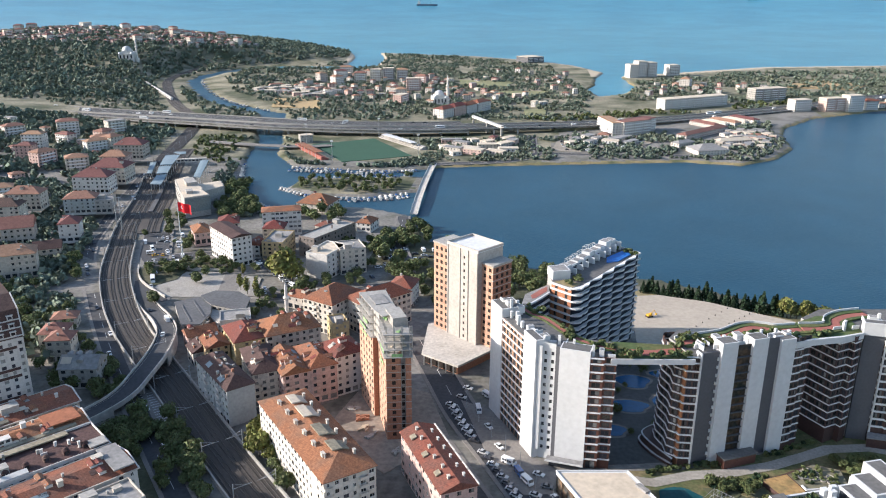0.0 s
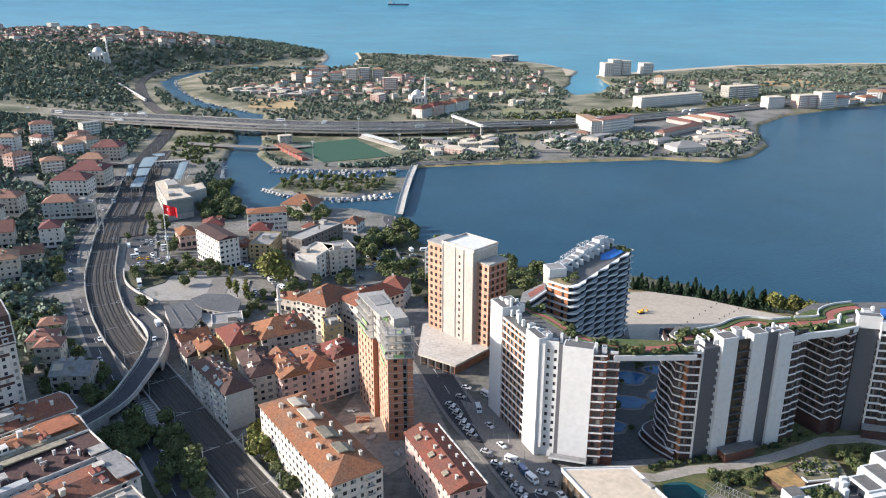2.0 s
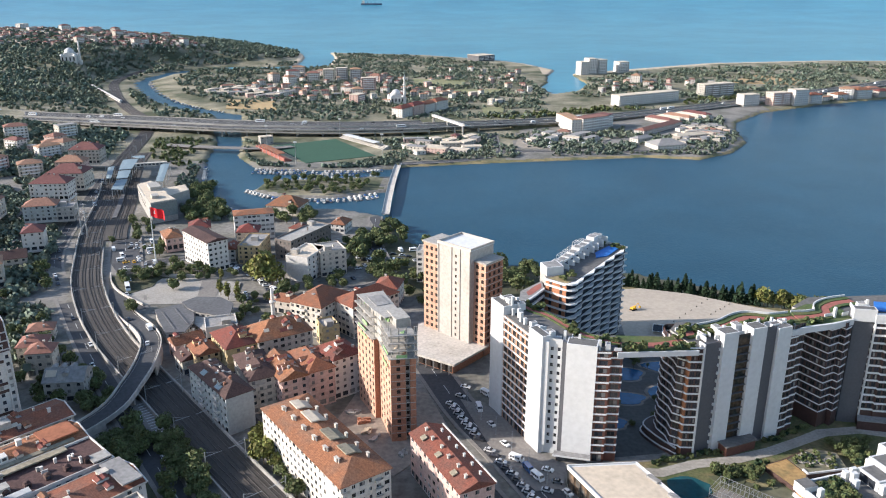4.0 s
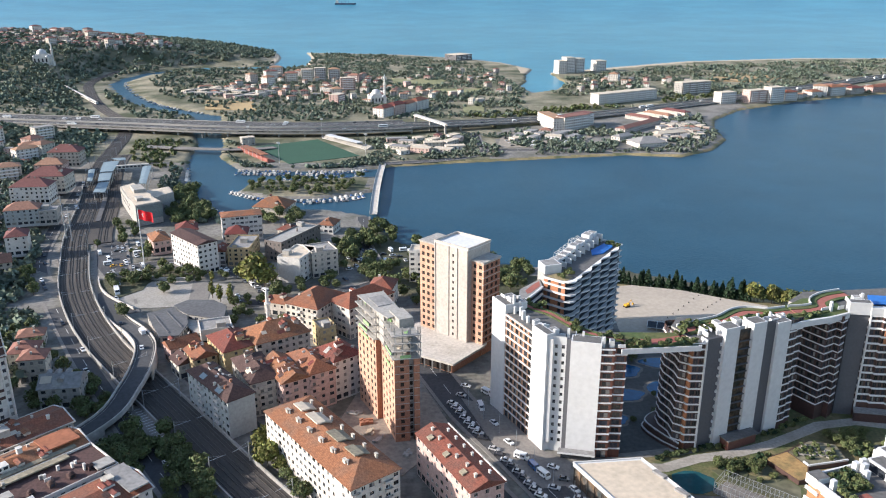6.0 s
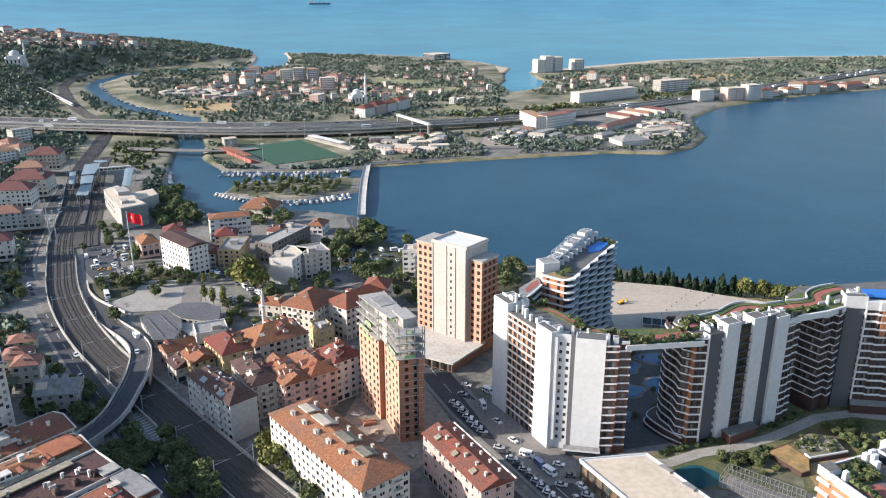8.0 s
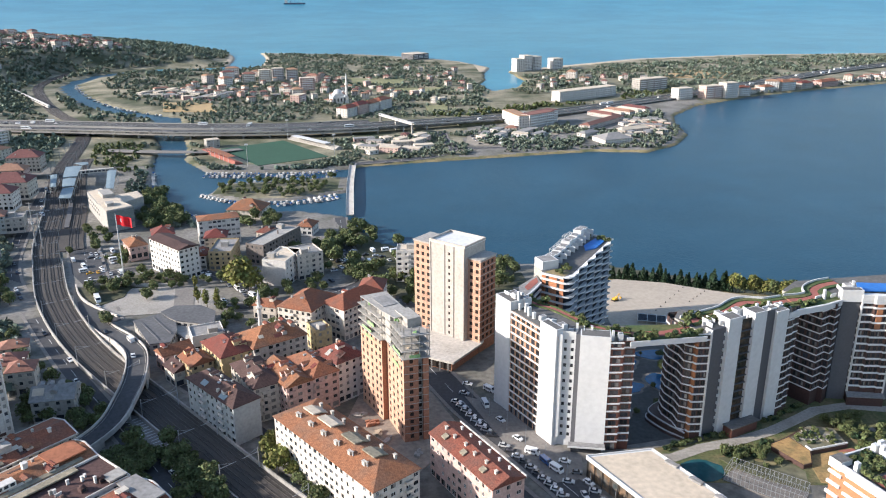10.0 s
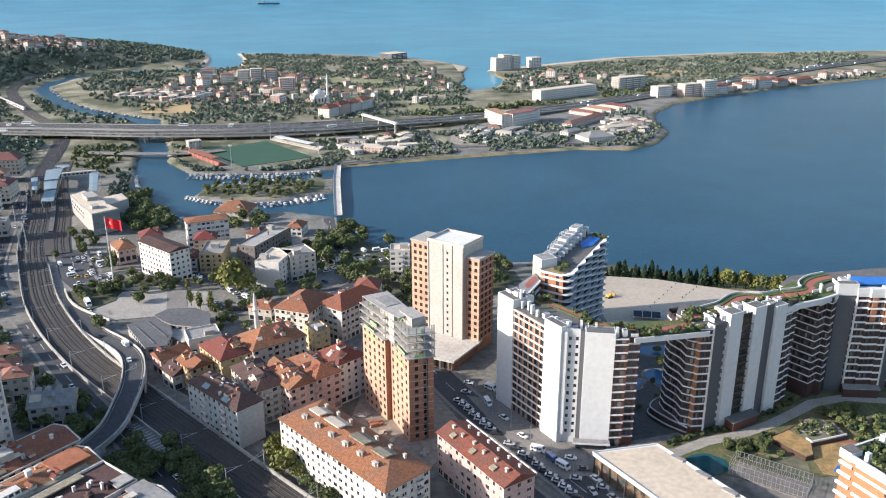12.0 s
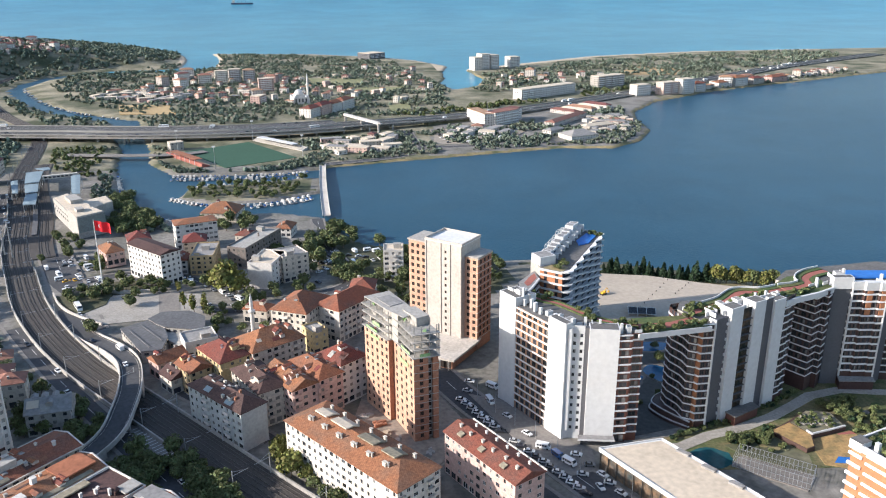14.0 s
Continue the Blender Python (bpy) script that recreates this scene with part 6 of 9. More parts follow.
for i in range(4, 121):
    s = VL * i / 120
    outer.append(along(V1, V2, s, 0.05 + 0.8 * math.sin(s / 11.3 * 2 * math.pi - 0.2)))
outer.append(along(V1, V2, VL + 0.2, -1.6))
WT.bands(outer, [along(V0, VK, VO - 0.6, -0.78), along(V1, V2, 1.1, -1.45), along(V1, V2, VL, -1.6)], storeys + [ROOF + 0.2], 0.5, BANDWHITE, parapet=True)
WT.solid("end_wall", [along(V1, V2, VL - 0.1, -1.4), along(V1, V2, VL + 0.25, -1.4), (V3[0] + 0.4, V3[1]), V3], Z0, ROOF + 0.9, SLABWHITE, "white end wall")
WT.solid("pool", [(69.5, 352.0), (75.0, 354.5), (82.0, 365.5), (78.0, 369.0), (70.0, 358.5)], ROOF, ROOF + 0.5, BLUECOVER, "blue pool on the roof")
WT.solid("roof_path", [along(V0, VK, 1, -1.2), along(V0, VK, VO - 1, -1.6), along(V1, V2, 4, -3), (50, 328)], ROOF, ROOF + 0.05, REED, "dry planted roof terrace")
WT.solid("penthouse", [(42.2, 333.6), (44.6, 326.6), (52.2, 329.0), (49.8, 336.4)], ROOF, ROOF + 4.0, SLABWHITE, "large white penthouse")
WT.solid("penthouse_roof", [(42.8, 333.3), (44.9, 327.2), (51.5, 329.3), (49.4, 335.8)], ROOF + 3.8, ROOF + 4.02, ROOFGREY)
P0, P1 = (51.0, 331.5), (77.0, 374.0)
for i in range(9):
    s, w = 1.0 + i * 5.4, 4.4 + 0.5 * (i % 2)
    h = 3.0 + 0.25 * i + (0.9 if i in (0, 4, 7) else 0)
    WT.solid("penthouse", [along(P0, P1, s, -1.5), along(P0, P1, s + w, -1.5), along(P0, P1, s + w, -5.6), along(P0, P1, s, -5.6)], ROOF, ROOF + h, SLABWHITE)
    WT.solid("penthouse_roof", [along(P0, P1, s + 0.4, -1.9), along(P0, P1, s + w - 0.4, -1.9), along(P0, P1, s + w - 0.4, -5.2), along(P0, P1, s + 0.4, -5.2)], ROOF + h - 0.2, ROOF + h + 0.02, ROOFGREY)
    WT.solid("terrace_door", [along(P0, P1, s + 0.6, -1.45), along(P0, P1, s + w - 0.6, -1.45), along(P0, P1, s + w - 0.6, -1.55), along(P0, P1, s + 0.6, -1.55)], ROOF + 0.1, ROOF + 2.3, GLASS)
    WT.solid("terrace_wall", [along(P0, P1, s + w, 1.4), along(P0, P1, s + w + 0.6, 1.4), along(P0, P1, s + w + 0.6, -1.5), along(P0, P1, s + w, -1.5)], ROOF, ROOF + 2.4 + 0.2 * i, SLABWHITE)
    if 1 <= i <= 5:
        zp = ROOF + h
        frame_ = [along(P0, P1, s + 0.3, -4.2), along(P0, P1, s + w - 0.3, -4.2), along(P0, P1, s + w - 0.3, -5.4), along(P0, P1, s + 0.3, -5.4)]
        for a in frame_:
            WT.solid("pergola_post", [(a[0] - 0.08, a[1] - 0.08), (a[0] + 0.08, a[1] - 0.08), (a[0] + 0.08, a[1] + 0.08), (a[0] - 0.08, a[1] + 0.08)], zp, zp + 2.2, FRAME)
        for a, b in zip(frame_, frame_[1:] + frame_[:1]):
            c = Kit()
            c.obox(WT.l(a), WT.l(b), 0.07, zp + 2.05 - Z0, zp + 2.2 - Z0)
            part("pergola_beam", c, FRAME, WT.root)
# low link between the west wing and the tower, with a curved terrace
LK = Tower("link_wing", 40, 318, Z0, "curved link wing with pale balcony bands and red roof path", "apartment tower", CX)
bow = [(p.x, p.y) for p in smooth_line([(31.5, 305), (34.8, 308.2), (38.6, 314.2), (43.2, 322.6)], 1.0)]
LK.solid("wall", bow + [(43, 331), (33, 318)], Z0 - 1, 49.6, [DARKGLASS, ROOFGREY], "dark glazed wall", top=1)
LK.bands([(p[0] + 0.5, p[1] - 0.7) for p in bow], bow, [30, 33.2, 36.4, 39.6, 42.8, 46.0, 49.2], 0.8, SLABWHITE)
LK.solid("roof_path", [(36.0, 313.2), (37.6, 314.4), (42.2, 322.4), (42.4, 328), (39, 323.5), (35.4, 317)], 49.6, 49.66, REDPATH, "red rubber path")

# ---- two unfinished towers ----
ang = radians(-39.5)
U, Vv = (math.cos(ang), math.sin(ang)), (-math.sin(ang), math.cos(ang))


def wp(s, v):
    return (-6 + U[0] * s + Vv[0] * v, 352.5 + U[1] * s + Vv[1] * v)


BT = Tower("tower_shell", 3, 350, 9, "unfinished white and orange brick tower with empty window openings", "unfinished tower")
fl = [14.6 + 3.3 * i for i in range(13)]
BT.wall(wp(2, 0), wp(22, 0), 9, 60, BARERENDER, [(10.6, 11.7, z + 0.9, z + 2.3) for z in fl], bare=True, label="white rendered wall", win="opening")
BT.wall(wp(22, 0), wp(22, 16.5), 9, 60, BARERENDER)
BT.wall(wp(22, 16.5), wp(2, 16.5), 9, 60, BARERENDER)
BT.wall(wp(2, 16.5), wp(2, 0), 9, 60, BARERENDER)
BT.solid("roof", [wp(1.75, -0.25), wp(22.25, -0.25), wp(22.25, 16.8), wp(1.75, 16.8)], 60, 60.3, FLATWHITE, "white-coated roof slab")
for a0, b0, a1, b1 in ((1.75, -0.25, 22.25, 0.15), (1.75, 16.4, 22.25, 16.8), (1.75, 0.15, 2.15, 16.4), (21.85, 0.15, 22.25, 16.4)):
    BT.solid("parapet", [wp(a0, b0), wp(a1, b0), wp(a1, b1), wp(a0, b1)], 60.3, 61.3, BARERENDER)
BT.wall(wp(-8, 0.6), wp(2, 0.6), 9, 58.2, SUNBRICK, [(a, a + 1.7, z + 0.7, z + 2.5) for z in fl for a in (1.3, 4.4, 7.6)], bare=True, label="orange brick wall", win="opening")
BT.wall(wp(-8, 14), wp(-8, 0.6), 9, 58.2, SUNBRICK, [(a, a + 1.7, z + 0.7, z + 2.5) for z in fl for a in (2, 6)], bare=True, win="opening")
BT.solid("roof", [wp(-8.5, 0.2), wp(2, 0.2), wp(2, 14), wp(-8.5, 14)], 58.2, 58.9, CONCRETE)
BT.wall(wp(22, 2.6), wp(29, 2.6), 9, 54.6, SUNBRICK, [(a, a + 1.7, z + 0.7, z + 2.5) for z in fl for a in (1.1, 4.3)][:-2], bare=True, label="orange brick wall", win="opening")
# This side gets the darker brick in place of its shade.
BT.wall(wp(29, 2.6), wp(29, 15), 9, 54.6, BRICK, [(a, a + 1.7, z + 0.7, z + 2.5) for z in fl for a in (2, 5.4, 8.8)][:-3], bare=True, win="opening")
BT.solid("roof", [wp(21.9, 2.2), wp(29.5, 2.2), wp(29.5, 15.4), wp(22.1, 15.4)], 54.6, 55.3, CONCRETE)
for z in fl:
    BT.solid("floor_edge", [wp(28.4, 2.4), wp(29.12, 2.4), wp(29.12, 15.1), wp(28.4, 15.1)], z - 0.15, z + 0.15, BARERENDER)
for s in (2.2, 10.4, 15.6, 21.5):
    BT.solid("rib", [wp(s - 0.3, -0.35), wp(s + 0.3, -0.35), wp(s + 0.3, 0.1), wp(s - 0.3, 0.1)], 14, 60, BARERENDER)
PO = Tower("podium", 0, 335, Z0, "bare concrete podium deck of an unfinished tower", "podium")
PO.solid("deck", [(-15, 361), (-13.5, 327), (4.5, 316.5), (19, 335.5), (24, 348), (10, 368)][::1], 13.2, 14.2, PALECONCRETE, "pale dusty concrete deck")
PO.solid("wall", [(-14, 360), (-12.5, 329), (4.0, 318.5), (17.6, 336.5), (22, 348), (9, 366)], Z0 - 1, 13.2, BRICK, "orange brick podium wall")
for i in range(5):
    a = along((-13.5, 327.2), (4.5, 316.7), 1.5 + 4.2 * i, 0.1)
    PO.solid("column", [(a[0] - 0.3, a[1] - 0.3), (a[0] + 0.3, a[1] - 0.3), (a[0] + 0.3, a[1] + 0.3), (a[0] - 0.3, a[1] + 0.3)], Z0 - 1, 13.2, CONCRETE)
# Near-black box stands in for the shade inside the open podium bays.
PO.solid("dark_bay", [(-12.6, 328.6), (3.6, 318.6), (4.0, 319.6), (-12.2, 329.6)], Z0 + 0.6, 12.4, HOLE)

F0, F1, F2, F3 = (-34.5, 294.5), (-25.6, 278.6), (-24.2, 279.4), (-17.2, 262.0)
FR = (-7.9, 264.0)
BD = Tower("tower_shell", -22, 280, Z0, "brick and concrete tower under construction with open top floors", "unfinished tower")
cf = [Z0 + 1.2 + 3.15 * i for i in range(11)]
dv = (0.875, 0.485)


def bk(p, d):
    return (p[0] + dv[0] * d, p[1] + dv[1] * d)


TOPB = Z0 + 35.4
# Sunward faces take the lightened brick, faces turned away the darker one.
BD.wall(F0, F1, Z0, TOPB, SUNBRICK, [(a, a + 1.5, z + 0.6, z + 2.3) for z in cf for a in (1.3, 5.0, 8.8, 12.6, 15.8)], bare=True, label="orange brick wall in the sun-lightened tone", win="opening")
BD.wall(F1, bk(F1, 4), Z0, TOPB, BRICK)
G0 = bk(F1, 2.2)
BD.wall(G0, F3, Z0, TOPB, SUNBRICK, [(a, a + 1.6, z + 0.6, z + 2.3) for z in cf for a in (2.0, 6.5, 11.0, 15.5)], bare=True, label="orange brick wall", win="opening")
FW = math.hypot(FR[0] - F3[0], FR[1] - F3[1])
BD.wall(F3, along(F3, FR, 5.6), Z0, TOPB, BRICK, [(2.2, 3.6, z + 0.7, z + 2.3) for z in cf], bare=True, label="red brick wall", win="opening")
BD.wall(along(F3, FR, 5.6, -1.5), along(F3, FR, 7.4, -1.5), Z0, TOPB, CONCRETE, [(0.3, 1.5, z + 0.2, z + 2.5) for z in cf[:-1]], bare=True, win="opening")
BD.wall(along(F3, FR, 7.4), FR, Z0, TOPB, BRICK)
for p_, q_ in ((along(F3, FR, 5.6), along(F3, FR, 5.6, -1.5)), (along(F3, FR, 7.4, -1.5), along(F3, FR, 7.4))):
    BD.wall(p_, q_, Z0, TOPB, BRICK)
BD.wall(FR, bk(F0, 11), Z0, TOPB, BRICK)
BD.wall(bk(F0, 11), F0, Z0, TOPB, BRICK)
plan = [(F0[0] - 0.9, F0[1] + 0.2), (F1[0] - 0.8, F1[1] - 0.4), (G0[0] - 0.4, G0[1] - 0.8), (F3[0] - 0.5, F3[1] - 0.9), (FR[0] + 0.8, FR[1] - 0.7), (bk(F0, 11.8)[0], bk(F0, 11.8)[1] + 0.6)]
for i in range(5):
    z = TOPB + 3.1 * i
    pl = plan if i < 4 else [(-34.2, 293.5), (-25.5, 278.5), (-20, 271), (-14, 275), (-24, 298)]
    BD.solid("floor_slab", pl, z, z + 0.32, CONCRETE, "raw concrete floor slab")
    if i < 4:
        for p, q, n in ((F0, F1, 4), (G0, F3, 5), (F3, FR, 3), (bk(F0, 11), FR, 6)):
            for j in range(n + 1):
                ln_ = math.hypot(q[0] - p[0], q[1] - p[1])
                a = along(p, q, 0.4 + (ln_ - 0.8) * j / n, -0.5)
                BD.solid("column", [(a[0] - 0.22, a[1] - 0.22), (a[0] + 0.22, a[1] - 0.22), (a[0] + 0.22, a[1] + 0.22), (a[0] - 0.22, a[1] + 0.22)], z + 0.32, z + 3.1, CONCRETE)
        BD.solid("inner_core", [(-27, 284), (-22, 275), (-18, 277), (-23, 288)], z + 0.32, z + 3.1, CONCRETE)
for i in range(11):
    z = cf[i] + 2.75
    BD.solid("floor_edge", [along(F3, FR, 0, 0.06), along(F3, FR, FW, 0.06), along(F3, FR, FW, -0.2), along(F3, FR, 0, -0.2)], z, z + 0.22, CONCRETE)
BD.solid("roof_hut", [(-29.5, 290.5), (-24.6, 281.6), (-19.5, 284.4), (-24.4, 293.2)], TOPB + 12.7, TOPB + 13.0, ROOFGREY)
BD.solid("roof_hut", [(-20, 277.5), (-15.5, 268.5), (-10.5, 271), (-15, 280)], TOPB + 9.3, TOPB + 13.2, CONCRETE)
for k, (p, q, z) in enumerate(((F0, F1, TOPB + 0.3), (F0, F1, TOPB + 3.4), (F0, F1, TOPB - 2.6), (G0, F3, TOPB + 0.3), (F3, FR, TOPB + 0.3), (F3, FR, TOPB + 0.3), (F0, F1, TOPB + 0.3), (G0, F3, TOPB - 5.5))):
    ln_ = math.hypot(q[0] - p[0], q[1] - p[1])
    s_ = r3.uniform(0.05, 0.5) * ln_
    w_ = r3.uniform(0.25, 0.45) * ln_
    BD.solid("safety_net", [along(p, q, s_, 0.35), along(p, q, s_ + w_, 0.3), along(p, q, s_ + w_, 0.26), along(p, q, s_, 0.31)], z, z + r3.uniform(0.6, 1.3), NET, "torn green safety netting")
for k in range(26):
    # loose boards and props on the open floors
    i = k % 4
    a = along(*((F0, F1), (G0, F3), (F3, FR))[k % 3], r3.uniform(0.5, 8), -r3.uniform(0.3, 2.5))
    l_, t_ = r3.uniform(0.6, 1.8), r3.uniform(0, 3)
    c = Kit()
    c.obox(BD.l(a), (BD.l(a)[0] + l_ * math.cos(t_), BD.l(a)[1] + l_ * math.sin(t_)), r3.uniform(0.1, 0.5), TOPB + 3.1 * i + 0.32 - Z0, TOPB + 3.1 * i + r3.uniform(0.6, 1.7) - Z0)
    part("stacked_material", c, (SUNBRICK, HALLROOF, CONCRETE, NET)[k % 4], BD.root)

# ---- market hall by the square ----
MH = Tower("market_hall", -130, 365, 8.5, "low grey hall of stepped slabs with felt roofs beside the square", "hall", TOWN)
for nm, poly, z1, roof_ in (("west_slab", [(-152, 369), (-136.3, 342.5), (-127.5, 344), (-127.5, 357), (-131, 366.9), (-136, 371.5), (-141, 378)], 14.2, HALLGREY),
                            ("north_slab", [(-140.9, 378.1), (-135.9, 371.7), (-130.8, 367.2), (-111, 361), (-114, 378), (-123, 385.7), (-136, 385.6)], 15.0, HALLGREY),
                            ("east_wing", [(-130.5, 366.6), (-127.2, 357), (-121, 350.3), (-106.6, 350.4), (-110.6, 360.6)], 12.4, CONCRETE)):
    poly = poly[::-1] if sum(p[0] * q[1] - q[0] * p[1] for p, q in zip(poly, poly[1:] + poly[:1])) < 0 else poly
    for p, q in zip(poly, poly[1:] + poly[:1]):
        l = math.hypot(q[0] - p[0], q[1] - p[1])
        n_ = int(l / 3.2)
        MH.wall(p, q, 7.5, z1, CONCRETE, [((b + 0.5) * l / n_ - 1.0, (b + 0.5) * l / n_ + 1.0, z1 - 2.2, z1 - 0.9) for b in range(n_)])
    mx, my = sum(p[0] for p in poly) / len(poly), sum(p[1] for p in poly) / len(poly)
    MH.solid("roof", [(mx + (p[0] - mx) * 1.03, my + (p[1] - my) * 1.03) for p in poly], z1, z1 + 0.4, roof_, nm.replace("_", " ") + " felt roof")
for p, q in (((-147, 366), (-133, 346)), ((-143, 372), (-129, 353)), ((-137, 381), (-117, 379)), ((-128, 371), (-115, 366))):
    c = Kit()
    c.obox(MH.l(p), MH.l(q), 0.35, 6.0, 6.7 if p[0] > -139 else 6.4)
    part("roof_fold", c, HALLGREY, MH.root)
# ---- culture hall by the station ----
CH = Tower("culture_hall", -240, 590, 5, "pale concrete hall of stepped volumes with a teal-grey front", "hall", TOWN)
CH.solid("front_volume", [(-242, 575), (-229, 553.2), (-214.4, 566.5), (-226, 580)], 3, 19, CONCRETE)
CH.solid("front_roof", [(-241.2, 575), (-229, 554.3), (-215.4, 566.7), (-226, 579.2)], 19, 19.25, HALLROOF)
CH.solid("facade", [(-228.6, 552.9), (-213.9, 566.1), (-214.2, 566.4), (-228.9, 553.2)], 7.5, 18.2, TEALFACADE, "teal-grey glazed front")
CH.solid("rear_volume", [(-266, 616.5), (-242.2, 575.4), (-226.2, 580.3), (-231.8, 594), (-259.5, 629.4)], 3, 17, CONCRETE)
CH.solid("rear_roof", [(-264.8, 616.5), (-241.8, 576.6), (-227.4, 581), (-232.6, 593.6), (-259.5, 628)], 17, 17.25, HALLROOF)
CH.solid("annex", [(-247.8, 615.5), (-231.6, 594.6), (-222, 614), (-232, 632)], 3, 13.5, CONCRETE)
CH.solid("annex_roof", [(-246.9, 615.5), (-231.7, 596), (-223, 614), (-232, 630.6)], 13.5, 13.75, HALLROOF)
CH.solid("upper_volume", [(-255, 610), (-246, 595), (-239, 600), (-249, 615)], 17.25, 20, CONCRETE)
CH.solid("stair_head", [(-236, 571), (-232, 564.5), (-228, 567.5), (-231.5, 574)], 19.25, 21.4, CONCRETE)
for z in (8.5, 12.0):
    for t in range(7):
        x, y = -264.6 + 3.3 * t, 614.1 - 5.7 * t
        CH.solid("window", [(x - 0.08, y), (x + 1.2, y - 2.07), (x + 1.28, y - 2.0), (x + 0.05, y + 0.04)], z, z + 1.6, GLASS)
# ---- hall and low block in front ----
HL = Tower("hall", 70, 225, Z0, "low hall with pale flat roof and white eaves", "hall")
hp = [(46.8, 238.2), (60, 212), (75, 182), (95.6, 194.6), (89.2, 207.7), (71.3, 241.3)]
HL.solid("wall", [(x + 0.5 * (1 if x < 71 else -1), y - (0.6 if y > 230 else 0)) for x, y in hp], Z0 - 1, 15.2, GREENGLASS, "glazed hall wall")
HL.solid("roof", hp, 15.2, 16.4, SLABWHITE, "white eaves")
HL.solid("roof_membrane", [(48.2, 237.4), (61, 212.8), (75.6, 183.6), (94.2, 194.6), (88.0, 207.3), (70.6, 240.2)], 16.4, 16.5, HALLROOF, "pale roof membrane")
for a, b in zip(hp, hp[1:] + hp[:1]):
    c = Kit()
    c.obox(HL.l(a), HL.l(b), 0.2, 16.4 - Z0, 16.9 - Z0)
    part("parapet", c, SLABWHITE, HL.root)
for i in range(14):
    a = along(hp[0], hp[2], 1 + i * 4, 0.15)
    HL.solid("mullion", [(a[0] - 0.15, a[1] - 0.15), (a[0] + 0.15, a[1] - 0.15), (a[0] + 0.15, a[1] + 0.15), (a[0] - 0.15, a[1] + 0.15)], Z0, 15.2, DARKFRAME)
for i in range(3):
    x, y = 73 + i * 5, 233 - i * 10
    HL.solid("skylight", [(x, y), (x + 3, y - 4), (x + 4.6, y - 3), (x + 1.6, y + 1)], 16.5, 17.3, ROOFGREY)
Q0 = (98.0, 177.6)
OBX, OBY = math.cos(radians(70)), math.sin(radians(70))
OB = Tower("apartment_tower", 115, 180, Z0, "orange-panelled high-rise with white bands and planted roof terraces", "apartment tower", CX)


def ob(u, v):
    """A point of the tower's plan: u along its front, v back from it."""
    return (Q0[0] + OBX * u + OBY * v, Q0[1] - OBY * u + OBX * v)


def ob_box(name, u0, v0, u1, v1, z0, z1, m, label="", top=None):
    OB.solid(name, [ob(u0, v0), ob(u1, v0), ob(u1, v1), ob(u0, v1)], z0, z1, m, label, top)


OB.wall(ob(0, 0), ob(30, 0), Z0 - 1, ROOF, ORANGE, [(a, a + 2.2, z + 0.4, z + 2.5) for z in storeys for a in (13.5, 24)], label="orange panel wall")
for p_, q_ in (((30, 0), (30, 34)), ((30, 34), (0, 34)), ((0, 34), (0, 0))):
    OB.wall(ob(*p_), ob(*q_), Z0 - 1, ROOF, ORANGE)
ob_box("roof", 0.3, 0.3, 29.7, 33.7, ROOF - 0.4, ROOF, TERRACE, "dark roof terrace")
for z in storeys + [ROOF - 0.2]:
    ob_box("balcony", -0.5, -0.6, 3.6, -0.02, z - 0.5, z + 0.35, BANDWHITE)
    ob_box("balcony", 4.6, -0.4, 30, -0.02, z - 1.4, z - 0.6, BANDWHITE)
ob_box("parapet", 3.2, -0.5, 30, 0.1, ROOF - 0.9, ROOF + 1.1, SLABWHITE, "white roof parapet")
ob_box("parapet", -0.3, 3.4, 0.3, 34, ROOF - 0.9, ROOF + 1.1, SLABWHITE, "white roof parapet")
ob_box("corner_box", -0.6, -0.7, 3.2, 3.4, ROOF - 1.1, ROOF + 1.6, [SLABWHITE, TERRACE], "white corner planter box", 1)
ob_box("chimney", 5.6, 0.9, 6.8, 2.1, ROOF, ROOF + 3.2, SLABWHITE)
ob_box("planting_bed", 1.2, 4.2, 9, 12, ROOF, ROOF + 0.5, GRASS, "green roof planting bed")
ob_box("roof_path", 10, 2.4, 28, 9, ROOF, ROOF + 0.06, REDPATH, "red rubber path")
ob_box("pool", 14, 10.5, 27, 16, ROOF, ROOF + 0.2, BLUECOVER, "blue roof pool")
ob_box("rear_wing", -4.4, 26.0, -0.02, 38, Z0 - 1, ROOF + 0.5, SLABWHITE, "white rear wing")
for u_, v_, du, dv_, h_ in ((1.0, 12.6, 1.5, 1.5, 3.0), (2.8, 13.6, 1.2, 1.6, 3.4), (4.6, 12.8, 1.2, 1.4, 2.6), (0.6, 15.4, 1.0, 1.8, 3.0), (1.2, 17.6, 7.0, 5.2, 3.0), (-0.8, 22.9, 9.0, 5.6, 4.0), (-3.6, 28.6, 11.0, 5.2, 5.2), (8.4, 17.6, 1.4, 4.6, 2.6), (12, 18, 6, 4.4, 3.4)):
    ob_box("penthouse" if du > 4 else "terrace_wall", u_, v_, u_ + du, v_ + dv_, ROOF, ROOF + h_, SLABWHITE)
    if du > 4:
        ob_box("penthouse_roof", u_ + 0.5, v_ + 0.5, u_ + du - 0.5, v_ + dv_ - 0.5, ROOF + h_ - 0.2, ROOF + h_ + 0.02, TERRACE, "dark grey terrace floor")
        ob_box("terrace_door", u_ + 1, v_ - 0.06, u_ + du - 1, v_ + 0.02, ROOF + 0.1, ROOF + 2.4, GLASS)
# ---- trees ----


